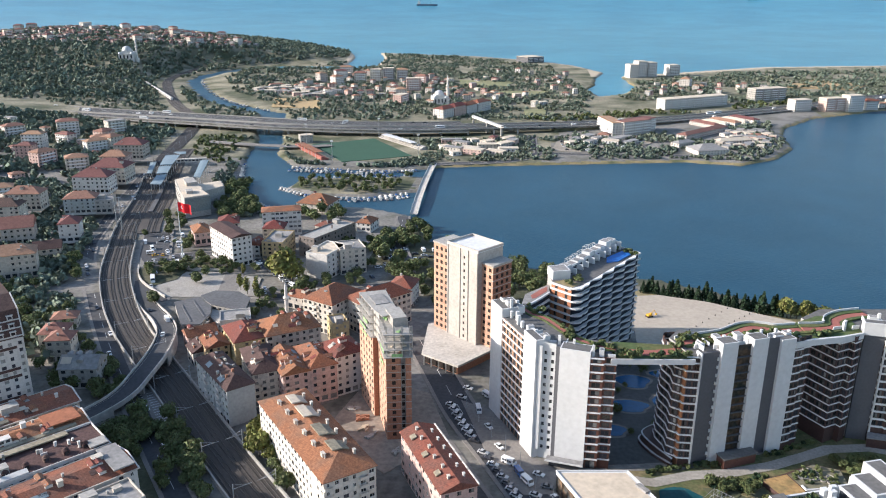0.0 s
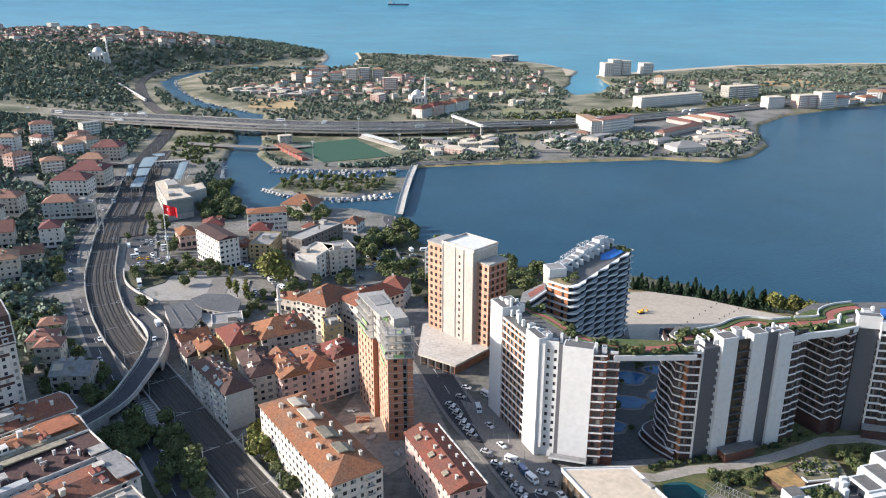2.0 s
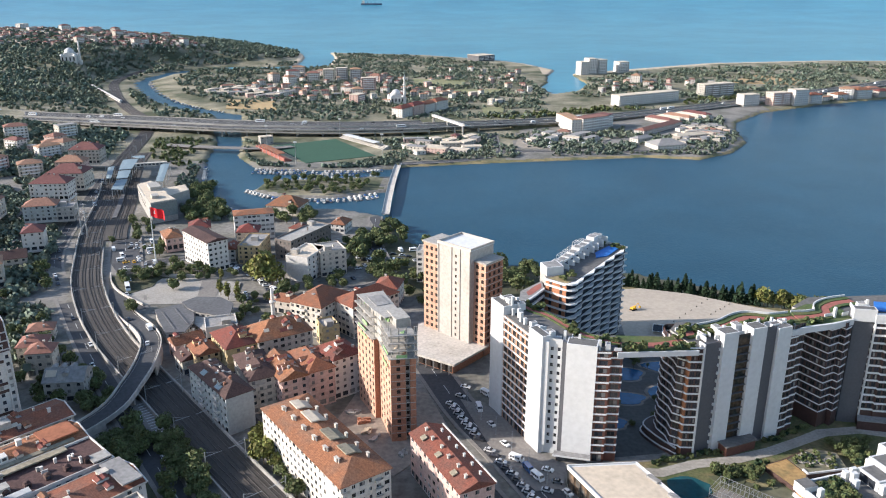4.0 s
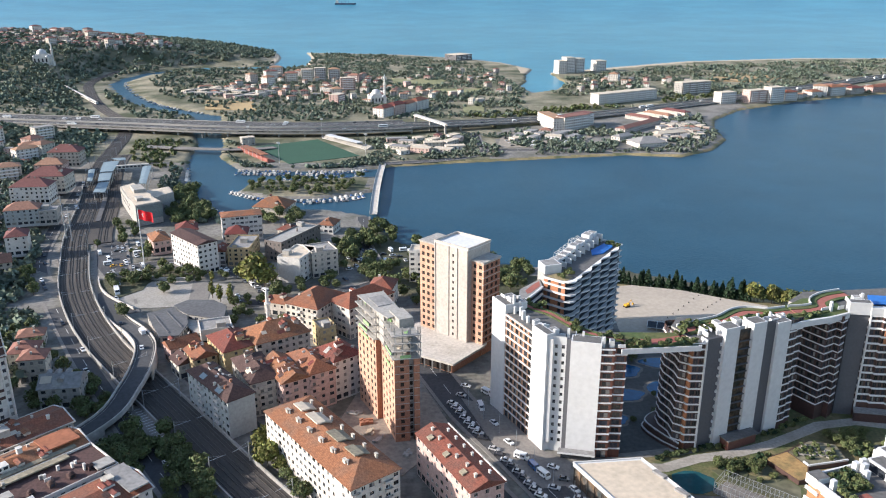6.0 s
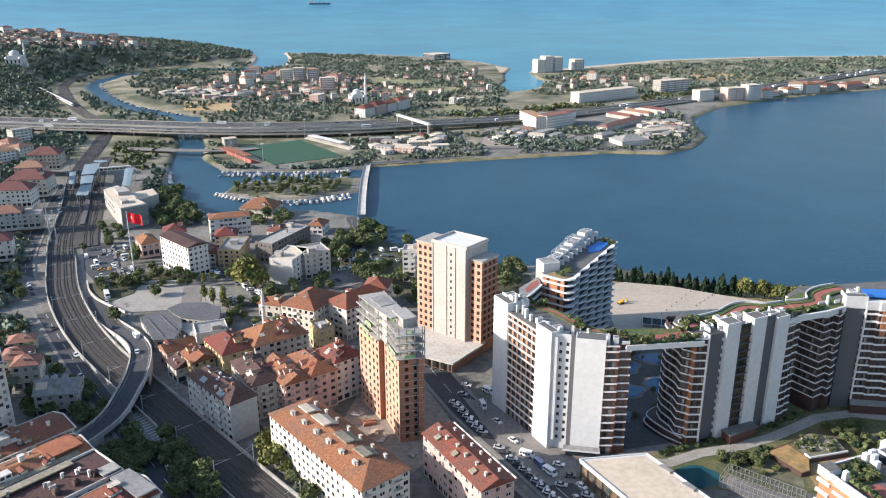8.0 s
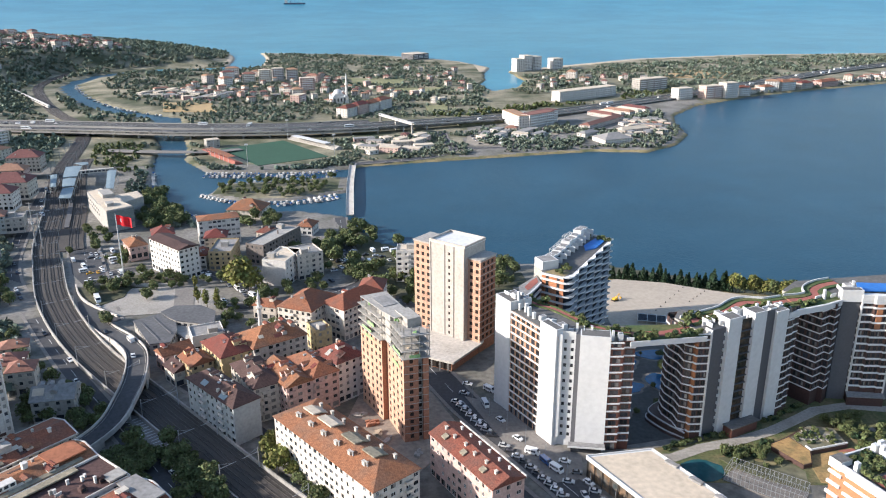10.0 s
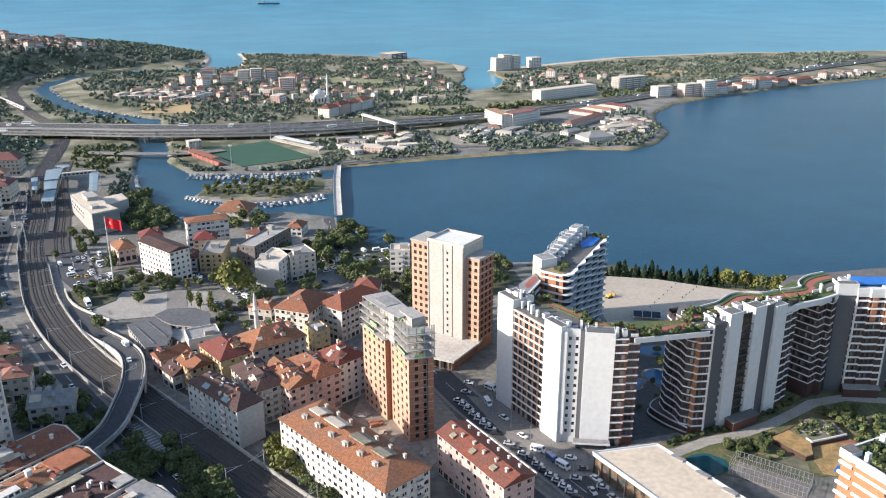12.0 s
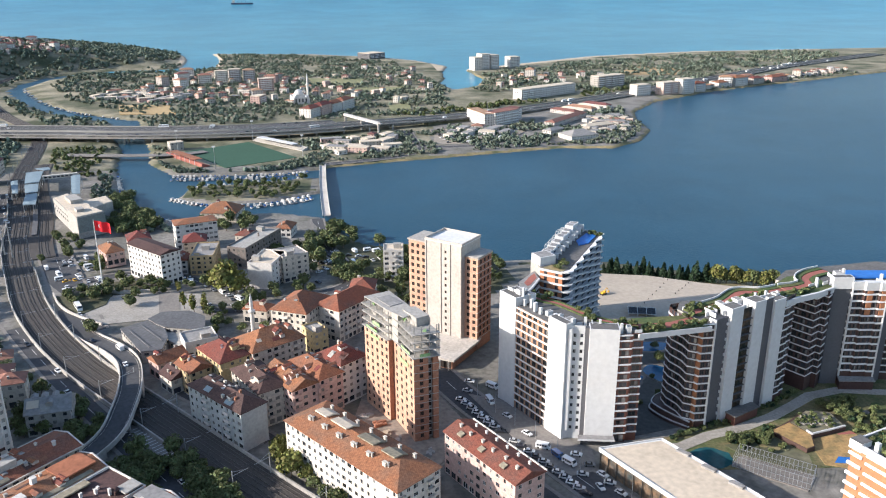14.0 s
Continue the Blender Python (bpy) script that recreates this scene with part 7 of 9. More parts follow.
def leaf_ball(n, size, rx, rz, lumps, seed, cone=False):
    """Corner points of n leaf sprays in an uneven crown: (n, 4, 3), resting on z = 0."""
    g_ = np.random.default_rng(seed)
    if cone:
        h = g_.random(n) ** 1.5
        a = g_.random(n) * 2 * np.pi
        r = rx * (1.02 - h) * (0.55 + 0.5 * g_.random(n))
        c = np.stack([r * np.cos(a), r * np.sin(a), h * 2 * rz], 1)
    else:
        lc = g_.normal(size=(lumps, 3))
        lc /= np.linalg.norm(lc, axis=1, keepdims=True)
        lc *= (0.35 + 0.3 * g_.random((lumps, 1)))
        lr = 0.38 + 0.22 * g_.random(lumps)
        which = g_.integers(0, lumps, n)
        d = g_.normal(size=(n, 3))
        d /= np.linalg.norm(d, axis=1, keepdims=True)
        c = lc[which] + d * (lr[which] * (0.75 + 0.35 * g_.random(n)))[:, None]
        c = c * np.array([rx, rx, rz]) + np.array([0, 0, rz])
    nrm = c - np.array([0, 0, rz * 0.7])
    nrm = nrm / np.linalg.norm(nrm, axis=1, keepdims=True) + 0.7 * g_.normal(size=(n, 3))
    nrm /= np.linalg.norm(nrm, axis=1, keepdims=True)
    u = np.cross(nrm, g_.normal(size=(n, 3)))
    u /= np.linalg.norm(u, axis=1, keepdims=True)
    v = np.cross(nrm, u)
    s = size * (0.6 + 0.8 * g_.random((n, 1)))
    return np.stack([c - u * s - v * s * 0.6, c + u * s * 0.8 - v * s, c + u * s + v * s * 0.7, c - u * s * 0.7 + v * s], 1)


def quads_mesh(name, q, m):
    q = np.asarray(q).reshape(-1, 3)
    me = bpy.data.meshes.new(name)
    me.vertices.add(len(q))
    me.vertices.foreach_set("co", q.ravel())
    nf = len(q) // 4
    me.loops.add(nf * 4)
    me.loops.foreach_set("vertex_index", np.arange(nf * 4, dtype=np.int32))
    me.polygons.add(nf)
    me.polygons.foreach_set("loop_start", np.arange(nf, dtype=np.int32) * 4)
    me.update(calc_edges=True)
    me.validate()
    me.materials.append(m)
    return me


def trunk_mesh(h, r, seed, limbs=5):
    c = Kit()
    rr = random.Random(seed)
    c.tube((0, 0, -0.6), (0.1, 0.05, h * 0.55), r, r * 0.7, 7)
    c.tube((0.1, 0.05, h * 0.55), (rr.uniform(-0.4, 0.4), rr.uniform(-0.4, 0.4), h), r * 0.7, r * 0.3, 6)
    for i in range(limbs):
        a = i * 2 * math.pi / limbs + rr.uniform(-0.4, 0.4)
        l = h * rr.uniform(0.4, 0.6)
        c.tube((0.1, 0.05, h * rr.uniform(0.45, 0.7)), (math.cos(a) * l, math.sin(a) * l, h * rr.uniform(0.95, 1.25)), r * 0.4, r * 0.12, 5)
    return c.mesh("trunk", BARK)


def make_tree(name, label, leaf_m, n, size, rx, rz, base, seed, cone=False, lumps=9):
    root = tagged(part(name, trunk_mesh(base + rz * 0.8, 0.22 if not cone else 0.16, seed, 0 if cone else 5), None), label, "tree")
    q = leaf_ball(n, size, rx, rz, lumps, seed, cone) + np.array([0, 0, base])
    part("crown", quads_mesh("crown", q, leaf_m), None, root)
    return root


ROUND = [make_tree("tree", "broad green street tree with uneven leafy crown", LEAF, 820, 0.345, 3.6, 3.0, 1.3, s, lumps=15) for s in (11, 12, 13, 14)]
POPLAR = [make_tree("poplar", "narrow yellow-green poplar beside the square", YELLOWLEAF, 420, 0.36, 1.9, 4.6, 1.2, s) for s in (21, 22)]
PLANE = [make_tree("plane_tree", "large plane tree with yellowing crown", YELLOWLEAF, 800, 0.5, 5.0, 4.2, 2.2, s, lumps=14) for s in (24, 25)]
PINE = [make_tree("conifer", "dark green conifer in the lakeside row", PINELEAF, 420, 0.36, 2.4, 3.6, 0.8, s, True) for s in (31, 32, 33)]
PALM = [make_tree("palm", "palm tree in the town park", LEAF, 160, 0.5, 2.0, 1.2, 6.0, 41, lumps=12)]
SHRUB = [tagged(new("shrub", quads_mesh("shrub", leaf_ball(170, 0.26, 1.1, 0.8, 6, s), LEAF)), "bushy green garden shrub with small leaves", "shrub") for s in (51, 52, 53)]
SHRUB += [tagged(new("shrub", quads_mesh("shrub", leaf_ball(170, 0.24, 1.0, 0.8, 6, s), m)), lb, "shrub") for s, m, lb in ((54, LEAF, "bushy green garden shrub with fine leaves"), (55, PINELEAF, "dark green garden shrub with dense leaves"))]
rt = random.Random(99)


def plant(kinds, x, y, scale=1.0, z=None, group=""):
    if math.hypot(x + 129, y - 364) < 19 or math.hypot(x + 143, y - 364) < 11:
        return None
    src = rt.choice(kinds)
    s = scale * rt.uniform(0.8, 1.2)
    m = Matrix.Translation((x, y, ground_z(x, y) if z is None else z)) @ Matrix.Rotation(rt.uniform(0, 6.28), 4, 'Z') @ Matrix.Diagonal((s, s, s * rt.uniform(0.9, 1.15), 1))
    ob = copy_thing(src, m)
    if group:
        ob["group"] = group
    return ob


def grove(name, kinds, pts, low, high, label):
    """Many trees that stand too close to count, joined into one object."""
    vs, fs, ms, n = [], [], [], 0
    for x, y in pts:
        src = rt.choice(kinds)
        s, a = rt.uniform(low, high), rt.uniform(0, 6.28)
        rot = np.array([[math.cos(a) * s, -math.sin(a) * s, 0], [math.sin(a) * s, math.cos(a) * s, 0], [0, 0, s * rt.uniform(0.9, 1.15)]])
        for o, slot in ((src, 0), (src.children[0], 1)):
            co = np.empty(len(o.data.vertices) * 3)
            o.data.vertices.foreach_get("co", co)
            vs.append(co.reshape(-1, 3) @ rot.T + np.array([x, y, ground_z(x, y)]))
            fs.extend(tuple(n + i for i in p.vertices) for p in o.data.polygons)
            ms.extend([slot] * len(o.data.polygons))
            n += len(o.data.vertices)
    me = bpy.data.meshes.new(name)
    me.from_pydata(np.concatenate(vs).tolist(), [], fs)
    me.materials.append(BARK)
    me.materials.append(kinds[0].children[0].data.materials[0])
    me.polygons.foreach_set("material_index", ms)
    tagged(new(name, me), label, "trees", kind="stuff")


def in_poly(x, y, poly):
    hit = False
    for (x0, y0), (x1, y1) in zip(poly, poly[1:] + poly[:1]):
        if (y0 > y) != (y1 > y) and x < (x1 - x0) * (y - y0) / (y1 - y0) + x0:
            hit = not hit
    return hit


def scatter(poly, n, gap, seed):
    r = random.Random(seed)
    xs, ys = [p[0] for p in poly], [p[1] for p in poly]
    out = []
    for _ in range(n * 30):
        x, y = r.uniform(min(xs), max(xs)), r.uniform(min(ys), max(ys))
        if in_poly(x, y, poly) and all((x - a) ** 2 + (y - b) ** 2 > gap * gap for a, b in out):
            out.append((x, y))
            if len(out) >= n:
                break
    return out


TRACKSIDE = [(-127.0, 256.4), (-120.7, 253.1), (-117.9, 257.1), (-112.3, 248.2), (-113.7, 244.6), (-107.2, 239.0), (-120.7, 247.6), (-125.9, 250.9), (-143.4, 282.0), (-138.5, 280.1), (-106.9, 255.9), (-102.7, 254.4), (-102.0, 248.9), (-96.1, 245.8), (-95.2, 239.8), (-92.2, 240.9), (-88.7, 234.5), (-83.2, 230.1), (-82.9, 225.5), (-80.2, 227.2), (-76.3, 221.5), (-92.5, 229.5), (-92.0, 224.9), (-88.5, 222.1), (-72.1, 217.4)]
ROWTREES = "lakeside row of trees"
for i in range(40):
    t = i / 39
    x, y = 100 + 106 * t + rt.uniform(-1.2, 1.2), 440 - 35 * t + rt.uniform(-2.0, 2.0)
    plant(PINE if i < 27 else (ROUND if i % 3 else PLANE), x, y, rt.uniform(0.95, 1.35) if i < 27 else (rt.uniform(1.0, 1.35) if i % 3 else 0.95), group=ROWTREES)
LAKEPARK = []
CARPARK = [(-58, 470), (-30, 468), (-8, 500), (-30, 516), (-56, 500)]
for x, y in scatter([(-92, 500), (-66, 445), (-34, 430), (-20, 405), (6, 395), (30, 400), (52, 430), (48, 470), (10, 488), (-28, 522), (-46, 580), (-60, 560), (-72, 520)], 110, 4.6, 1):
    if not in_poly(x, y, CARPARK):
        LAKEPARK.append((x, y))
grove("lakeside_park_trees", ROUND, LAKEPARK, 0.8, 1.45, "dense park trees beside the lake outlet")
grove("basin_bank_trees", ROUND, scatter([(-234, 660), (-206, 574), (-176, 566), (-182, 584), (-206, 612), (-228, 690)], 30, 5.5, 2) + scatter([(-160, 560), (-112, 560), (-112, 582), (-150, 582)], 11, 6, 3), 0.8, 1.3, "leafy trees on the bank of the boat basin")
for x, y in scatter([(-192, 452), (-172, 458), (-152, 436), (-160, 424), (-178, 430)], 9, 5, 4):
    plant(ROUND, x, y, 0.8)
for x, y in ((-171, 381), (-196, 428), (-181, 422), (-176, 432), (-159, 411), (-189, 417), (-168, 378), (-192, 438), (-155.1, 434), (-150.4, 431), (-146.8, 434)):
    plant(PALM if x > -157 else ROUND, x, y, 0.95)
for x, y, k in ((-129.2, 404, 1.0), (-123, 398, 1.1), (-116.8, 396, 1.05), (-136.5, 428.4, 1.0)):
    plant(POPLAR, x, y, k)
for x, y in ((-112, 424), (-104, 420)):
    plant(PLANE, x, y, 1.6)
for x, y in ((-67.5, 255), (-62, 251), (-62.5, 245), (-57, 243), (-68, 260), (-51, 233), (-46, 226), (-54, 238)):
    plant(PLANE if y > 241 else ROUND, x, y, rt.uniform(0.75, 1.0))
for x, y in scatter([(-125.7, 258), (-119, 266), (-110, 254.5), (-109, 240), (-116, 243)], 14, 3.2, 21) + scatter([(-108, 266), (-104, 264), (-88, 246), (-74, 228), (-81, 227), (-96, 244)], 16, 3.2, 22):
    plant(ROUND, x, y, rt.uniform(0.7, 1.0))
for x, y in TRACKSIDE:
    plant(ROUND, x, y, rt.uniform(0.6, 0.95))
for x, y in scatter([(-212, 366), (-180, 326), (-184, 314), (-226, 348)], 12, 5, 6):
    plant(ROUND, x, y, 0.9)
for x, y in ((-170, 288), (-172, 297), (-165, 302), (-192, 327), (-150, 300), (-140, 288), (-172, 318), (-185, 300)):
    plant(ROUND, x, y, 0.85)
for x, y in scatter([(-210, 566), (-220, 600), (-216, 636), (-196, 612), (-180, 566), (-203, 548)], 26, 5, 31):
    plant(ROUND, x, y, rt.uniform(0.85, 1.25))
for x, y in ((-248, 562), (-243, 551), (-232, 532), (-226, 520), (-222, 509), (-237, 503)):
    plant(ROUND, x, y, 0.9)
for x, y in scatter([(-260, 440), (-238, 400), (-228, 402), (-250, 446)], 8, 5, 8):
    plant(ROUND, x, y, 0.9)
grove("island_trees", ROUND, scatter([(-178, 690), (-120, 704), (-78, 716), (-74, 672), (-110, 648), (-150, 648), (-178, 664)], 60, 4.4, 9), 0.5, 0.95, "bushy trees on the low marina island")
for x, y in ((-60, 352), (-52, 392), (-70, 402), (-84, 374), (-95, 372), (-20, 312), (-16, 398), (-24, 410), (0, 404)):
    plant(ROUND, x, y, 0.8)
for pl, n, sd in (([(-250, 400), (-214, 352), (-196, 330), (-210, 300), (-280, 350), (-300, 400)], 40, 31), ([(-140, 350), (-118, 362), (-100, 372), (-104, 384), (-150, 378)], 9, 32), ([(-178, 290), (-140, 268), (-146, 300), (-166, 318)], 10, 33), ([(-104, 400), (-60, 420), (-70, 436), (-110, 418)], 10, 34), ([(-215, 500), (-196, 470), (-188, 476), (-206, 520)], 8, 35), ([(-20, 400), (20, 372), (34, 390), (0, 410)], 14, 36)):
    for x, y in scatter(pl, n, 4.5, sd):
        plant(ROUND, x, y, rt.uniform(0.55, 1.0))
for pl, n, sd in (([(-176, 440), (-150, 452), (-140, 430), (-150, 424)], 9, 41), ([(-196, 420), (-180, 440), (-176, 434), (-190, 412)], 6, 42), ([(-118, 390), (-96, 388), (-92, 398), (-116, 400)], 6, 43), ([(-150, 440), (-120, 432), (-96, 412), (-100, 420), (-126, 442)], 8, 44), ([(-240, 560), (-222, 520), (-216, 524), (-232, 566)], 6, 45)):
    for x, y in scatter(pl, n, 4.0, sd):
        plant(ROUND, x, y, rt.uniform(0.5, 0.85))
for x, y in scatter([(70, 270), (88, 284), (110, 300), (104, 350), (80, 345), (64, 300)], 22, 3.5, 46):
    plant(ROUND + PALM, x, y, rt.uniform(0.4, 0.7), 8.75)
# shrubs of the gardens
for x, y in scatter([(100, 248), (106, 250), (122, 255), (120, 250), (108, 245), (101, 244)], 10, 1.8, 10):
    plant(SHRUB, x, y, 1.4, 8.75)
for x, y in scatter([(100, 247), (114, 251), (108, 244)], 5, 2.5, 13):
    plant(ROUND, x, y, 0.55, 8.75)
for x, y in scatter([(147.6, 268), (164, 270), (157, 258), (148.5, 263)], 14, 2.2, 11):
    plant(ROUND, x, y, 0.5, 8.75)
for x, y in scatter([(152, 240), (152, 262), (186, 262), (186, 240)], 34, 2.4, 12):
    plant(SHRUB, x, y, 1.5, 8.75)
for x, y in scatter([(99, 247), (115, 250), (121, 241), (116, 237), (102, 243)], 9, 2.2, 14):
    plant(SHRUB, x, y, 1.3, 8.78)
for x, y in scatter([(100, 246), (116, 250), (118, 244), (104, 241)], 4, 3.2, 15):
    plant(ROUND, x, y, 0.5, 8.78)
for x, y in scatter([(80, 251), (94, 257), (108, 260.6), (108, 262.6), (93, 259), (79, 253)], 24, 1.1, 17) + scatter([(126, 267.5), (138, 275), (147, 281), (147, 283), (137, 277), (125, 269.5)], 18, 1.2, 18):
    plant(SHRUB, x, y, 1.0, 8.75)
for x, y in scatter([(134, 249), (138, 250), (142, 251), (147, 252), (147, 259), (140, 261), (129, 255)], 20, 1.6, 19):
    plant(SHRUB, x, y, 0.85, 10.55)
for x, y in scatter([ob(1.4, 4.6), ob(8.6, 4.6), ob(8.8, 11.6), ob(1.6, 11.6)], 20, 1.3, 16) + scatter([ob(7.6, 2.4), ob(26, 1.4), ob(26, 2.2), ob(8, 3.4)], 10, 1.2, 26):
    plant(SHRUB, x, y, 1.0, ROOF + 0.4)
for pl, n, sd in (([(30, 296), (36, 286), (41, 290), (35, 299)], 6, 1), ([(44, 274), (52, 264), (55, 267), (47, 278)], 8, 2), ([(56, 258), (65, 257), (65, 264), (57, 265)], 8, 3), ([(66, 254), (92, 257), (92, 260), (66, 257)], 22, 4),
                  ([(84, 263), (96, 266), (96, 276), (88, 274)], 10, 5), ([(98, 268), (128, 282), (127, 284), (97, 271)], 22, 6), ([(132, 278), (150, 283), (150, 286), (131, 281)], 10, 7), ([(52, 320), (60, 330), (56, 333), (50, 324)], 8, 8), ([(80, 364), (85, 364), (78, 373), (74, 372)], 6, 9)):
    for x, y in scatter(pl, n, 1.0, sd):
        plant(SHRUB, x, y, 1.15, ROOF + 0.2)

# ---- far woods, one object a wood ----
SPRAY = [leaf_ball(30, 1.25, 3.6, 3.3, 6, s) for s in range(60, 68)]


def woods(name, poly, n, gap_low, gap_high, label, m=HAZELEAF, seed=0, clump=-0.1):
    g_ = np.random.default_rng(seed + 100)
    xs, ys = np.array([p[0] for p in poly]), np.array([p[1] for p in poly])
    px = g_.uniform(xs.min(), xs.max(), n * 6)
    py = g_.uniform(ys.min(), ys.max(), n * 6)
    ok = (distance_inside(px, py, poly) > 0) & (wet_depth(px, py) < -6)
    hwy = [(p.x, p.y) for p in HWY]
    ok &= distance_line(px, py, hwy) > np.where(px < 40, 38, 19)
    ok &= distance_line(px, py, [(p.x, p.y) for p in RAIL]) > 19
    for c0, r0 in CLEAR:
        ok &= np.hypot(px - c0[0], py - c0[1]) > r0
    ok &= np.array([noise.noise(Vector((a / 46, b / 46, seed))) + 0.5 * noise.noise(Vector((a / 15, b / 15, seed))) for a, b in zip(px, py)]) > clump
    ok &= distance_line(px, py, CREEK_FINE) > 16
    px, py = px[ok][:n], py[ok][:n]
    pz = heights(px, py)
    out = []
    for x, y, z in zip(px, py, pz):
        a, s = g_.random() * 6.28, g_.uniform(gap_low, gap_high)
        b = SPRAY[g_.integers(0, len(SPRAY))]
        ca, sa = math.cos(a) * s, math.sin(a) * s
        q = np.stack([b[..., 0] * ca - b[..., 1] * sa, b[..., 0] * sa + b[..., 1] * ca, b[..., 2] * s], -1)
        out.append(q + np.array([x, y, z - 0.3]))
    if out:
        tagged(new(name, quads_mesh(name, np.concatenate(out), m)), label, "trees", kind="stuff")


# ---- far houses ----
far_rng = random.Random(17)
HOUSES_AT = []


def far_house(name, x, y, w, d, h, turn, wall, roof_m, hip, label, category, group, z=None, floors=None):
    z = ground_z(x, y) if z is None else z
    c = Kit()
    fl_ = floors or max(1, round(h / 3))
    fh = h / fl_
    cor = [(-w / 2, -d / 2), (w / 2, -d / 2), (w / 2, d / 2), (-w / 2, d / 2)]
    eye = Matrix.Rotation(-radians(turn), 2) @ Vector((-x, -y))
    for i in range(4):
        p, q = cor[i], cor[(i + 1) % 4]
        l = math.hypot(q[0] - p[0], q[1] - p[1])
        ux, uy = (q[0] - p[0]) / l, (q[1] - p[1]) / l
        holes = []
        if uy * (eye.x - p[0]) - ux * (eye.y - p[1]) > 0:
            n = max(2, int(l / 3.6))
            holes = [((b + 0.5) * l / n - 0.75, (b + 0.5) * l / n + 0.75, f * fh + fh * 0.3, f * fh + fh * 0.8) for f in range(fl_) for b in range(n)]
        c.panel(p, q, -2, h, holes, 0.3)
        for s0, s1, a, b in holes:
            c.face([(p[0] + ux * s - uy * 0.3, p[1] + uy * s + ux * 0.3, zz) for s, zz in ((s0, a), (s1, a), (s1, b), (s0, b))], 1 + (far_rng.random() < 0.45))
    c.face([(*p, h) for p in cor])
    root = part(name, c.weld(), [wall, GLASS, CURTAIN])
    root.matrix_basis = pose(x, y, z, 0, 0, turn)
    tagged(root, label, category, group)
    c = Kit()
    if hip:
        hip_roof(c, w, d, h, min(w, d) * 0.2, 0.5)
    else:
        c.box(-w / 2 - 0.1, -d / 2 - 0.1, h + 0.01, w / 2 + 0.1, d / 2 + 0.1, h + 0.6)
    part("roof", c, roof_m, root)
    if fl_ >= 4 and w > 17:
        n = max(1, int(w / 13))
        for f in range(1, fl_):
            for i in range(n):
                c = Kit()
                x0, x1 = -w / 2 + (i + 0.14) * w / n, -w / 2 + (i + 0.86) * w / n
                c.box(x0, -d / 2 - 1.1, f * fh - 0.15, x1, -d / 2 - 0.002, f * fh + 0.75)
                part("balcony", c, BANDWHITE, root)
    HOUSES_AT.append((x, y, max(w, d)))
    return root


def merge(obs, name, label, category):
    """Joins far repeats, too small and too many to count, into one object."""
    vs, fs, ms, mats, n = [], [], [], [], 0
    for root in obs:
        for o in (root, *root.children):
            me = o.data
            m = root.matrix_basis if o is root else root.matrix_basis @ o.matrix_basis
            slots = []
            for x in me.materials:
                if x not in mats:
                    mats.append(x)
                slots.append(mats.index(x))
            vs.extend(tuple(m @ v.co) for v in me.vertices)
            for p in me.polygons:
                fs.append(tuple(n + i for i in p.vertices))
                ms.append(slots[p.material_index])
            n += len(me.vertices)
    me = bpy.data.meshes.new(name)
    me.from_pydata(vs, [], fs)
    for x in mats:
        me.materials.append(x)
    me.polygons.foreach_set("material_index", ms)
    for root in obs:
        for o in (*root.children, root):
            bpy.data.objects.remove(o)
    tagged(new(name, me), label, category, kind="stuff")


FARHILL = []
CLEAR = [((-155, 825), 75), ((10, 1160), 22)]
CLEAR += [((-85, 1410), 34), ((-40, 1405), 34), ((-15, 1298), 24), ((25, 1304), 24), ((30, 1108), 24)]
VIL = "houses of the quarter beyond the highway"
# large blocks that stand out
for a in ((122, 972, 52, 15, -74, 15, "white slab block with reddish roof line"), (148, 966, 44, 15, 38, 16, "white slab block beside the yards"), (158, 985, 40, 16, 44, 15, "pale slab block with balconies")):
    far_house("apartment_block", a[0], a[1], a[2], a[3], a[5], a[4], WHITE, FARTILE, False, a[6], "apartment block", VIL)
far_house("apartment_block", 256, 1194, 118, 18, 14.5, 33, WHITE, HALLROOF, False, "long white block with rows of balconies", "apartment block", VIL)
CLEAR += [((210, 1160), 22), ((240, 1178), 22), ((275, 1200), 22), ((300, 1215), 22), ((125, 960), 30), ((160, 985), 26)]
far_house("office_block", 380, 1276, 60, 18, 19, 28, CONCRETE, HALLROOF, False, "grey office block with dark window bands", "office building", VIL)
for i, (x, y, w, h) in enumerate(((205, 1556, 16, 24), (222, 1568, 18, 29), (242, 1580, 18, 26), (286, 1600, 22, 20))):
    far_house("apartment_block", x, y, w, 22, h, 20, WHITE, HALLROOF, False, "tall white seaside block behind the beach", "apartment block", "white seaside blocks")
far_house("exhibition_hall", 10, 1820, 46, 40, 12, 40, DARKPANEL, HALLROOF, False, "dark box hall with pale roof on the shore", "hall", VIL)
for i in range(4):
    far_house("apartment_block", -90 + i * 14, 1056 + i * 20, 17, 30, 11.5 + (i % 2) * 1.2, -30, WHITE if i != 1 else PINK, TILE, True, "white and orange block with orange-red roof", "apartment block", "orange-roofed row", floors=5)
for i in range(4):
    CLEAR.append(((-90 + i * 14, 1056 + i * 20), 21))
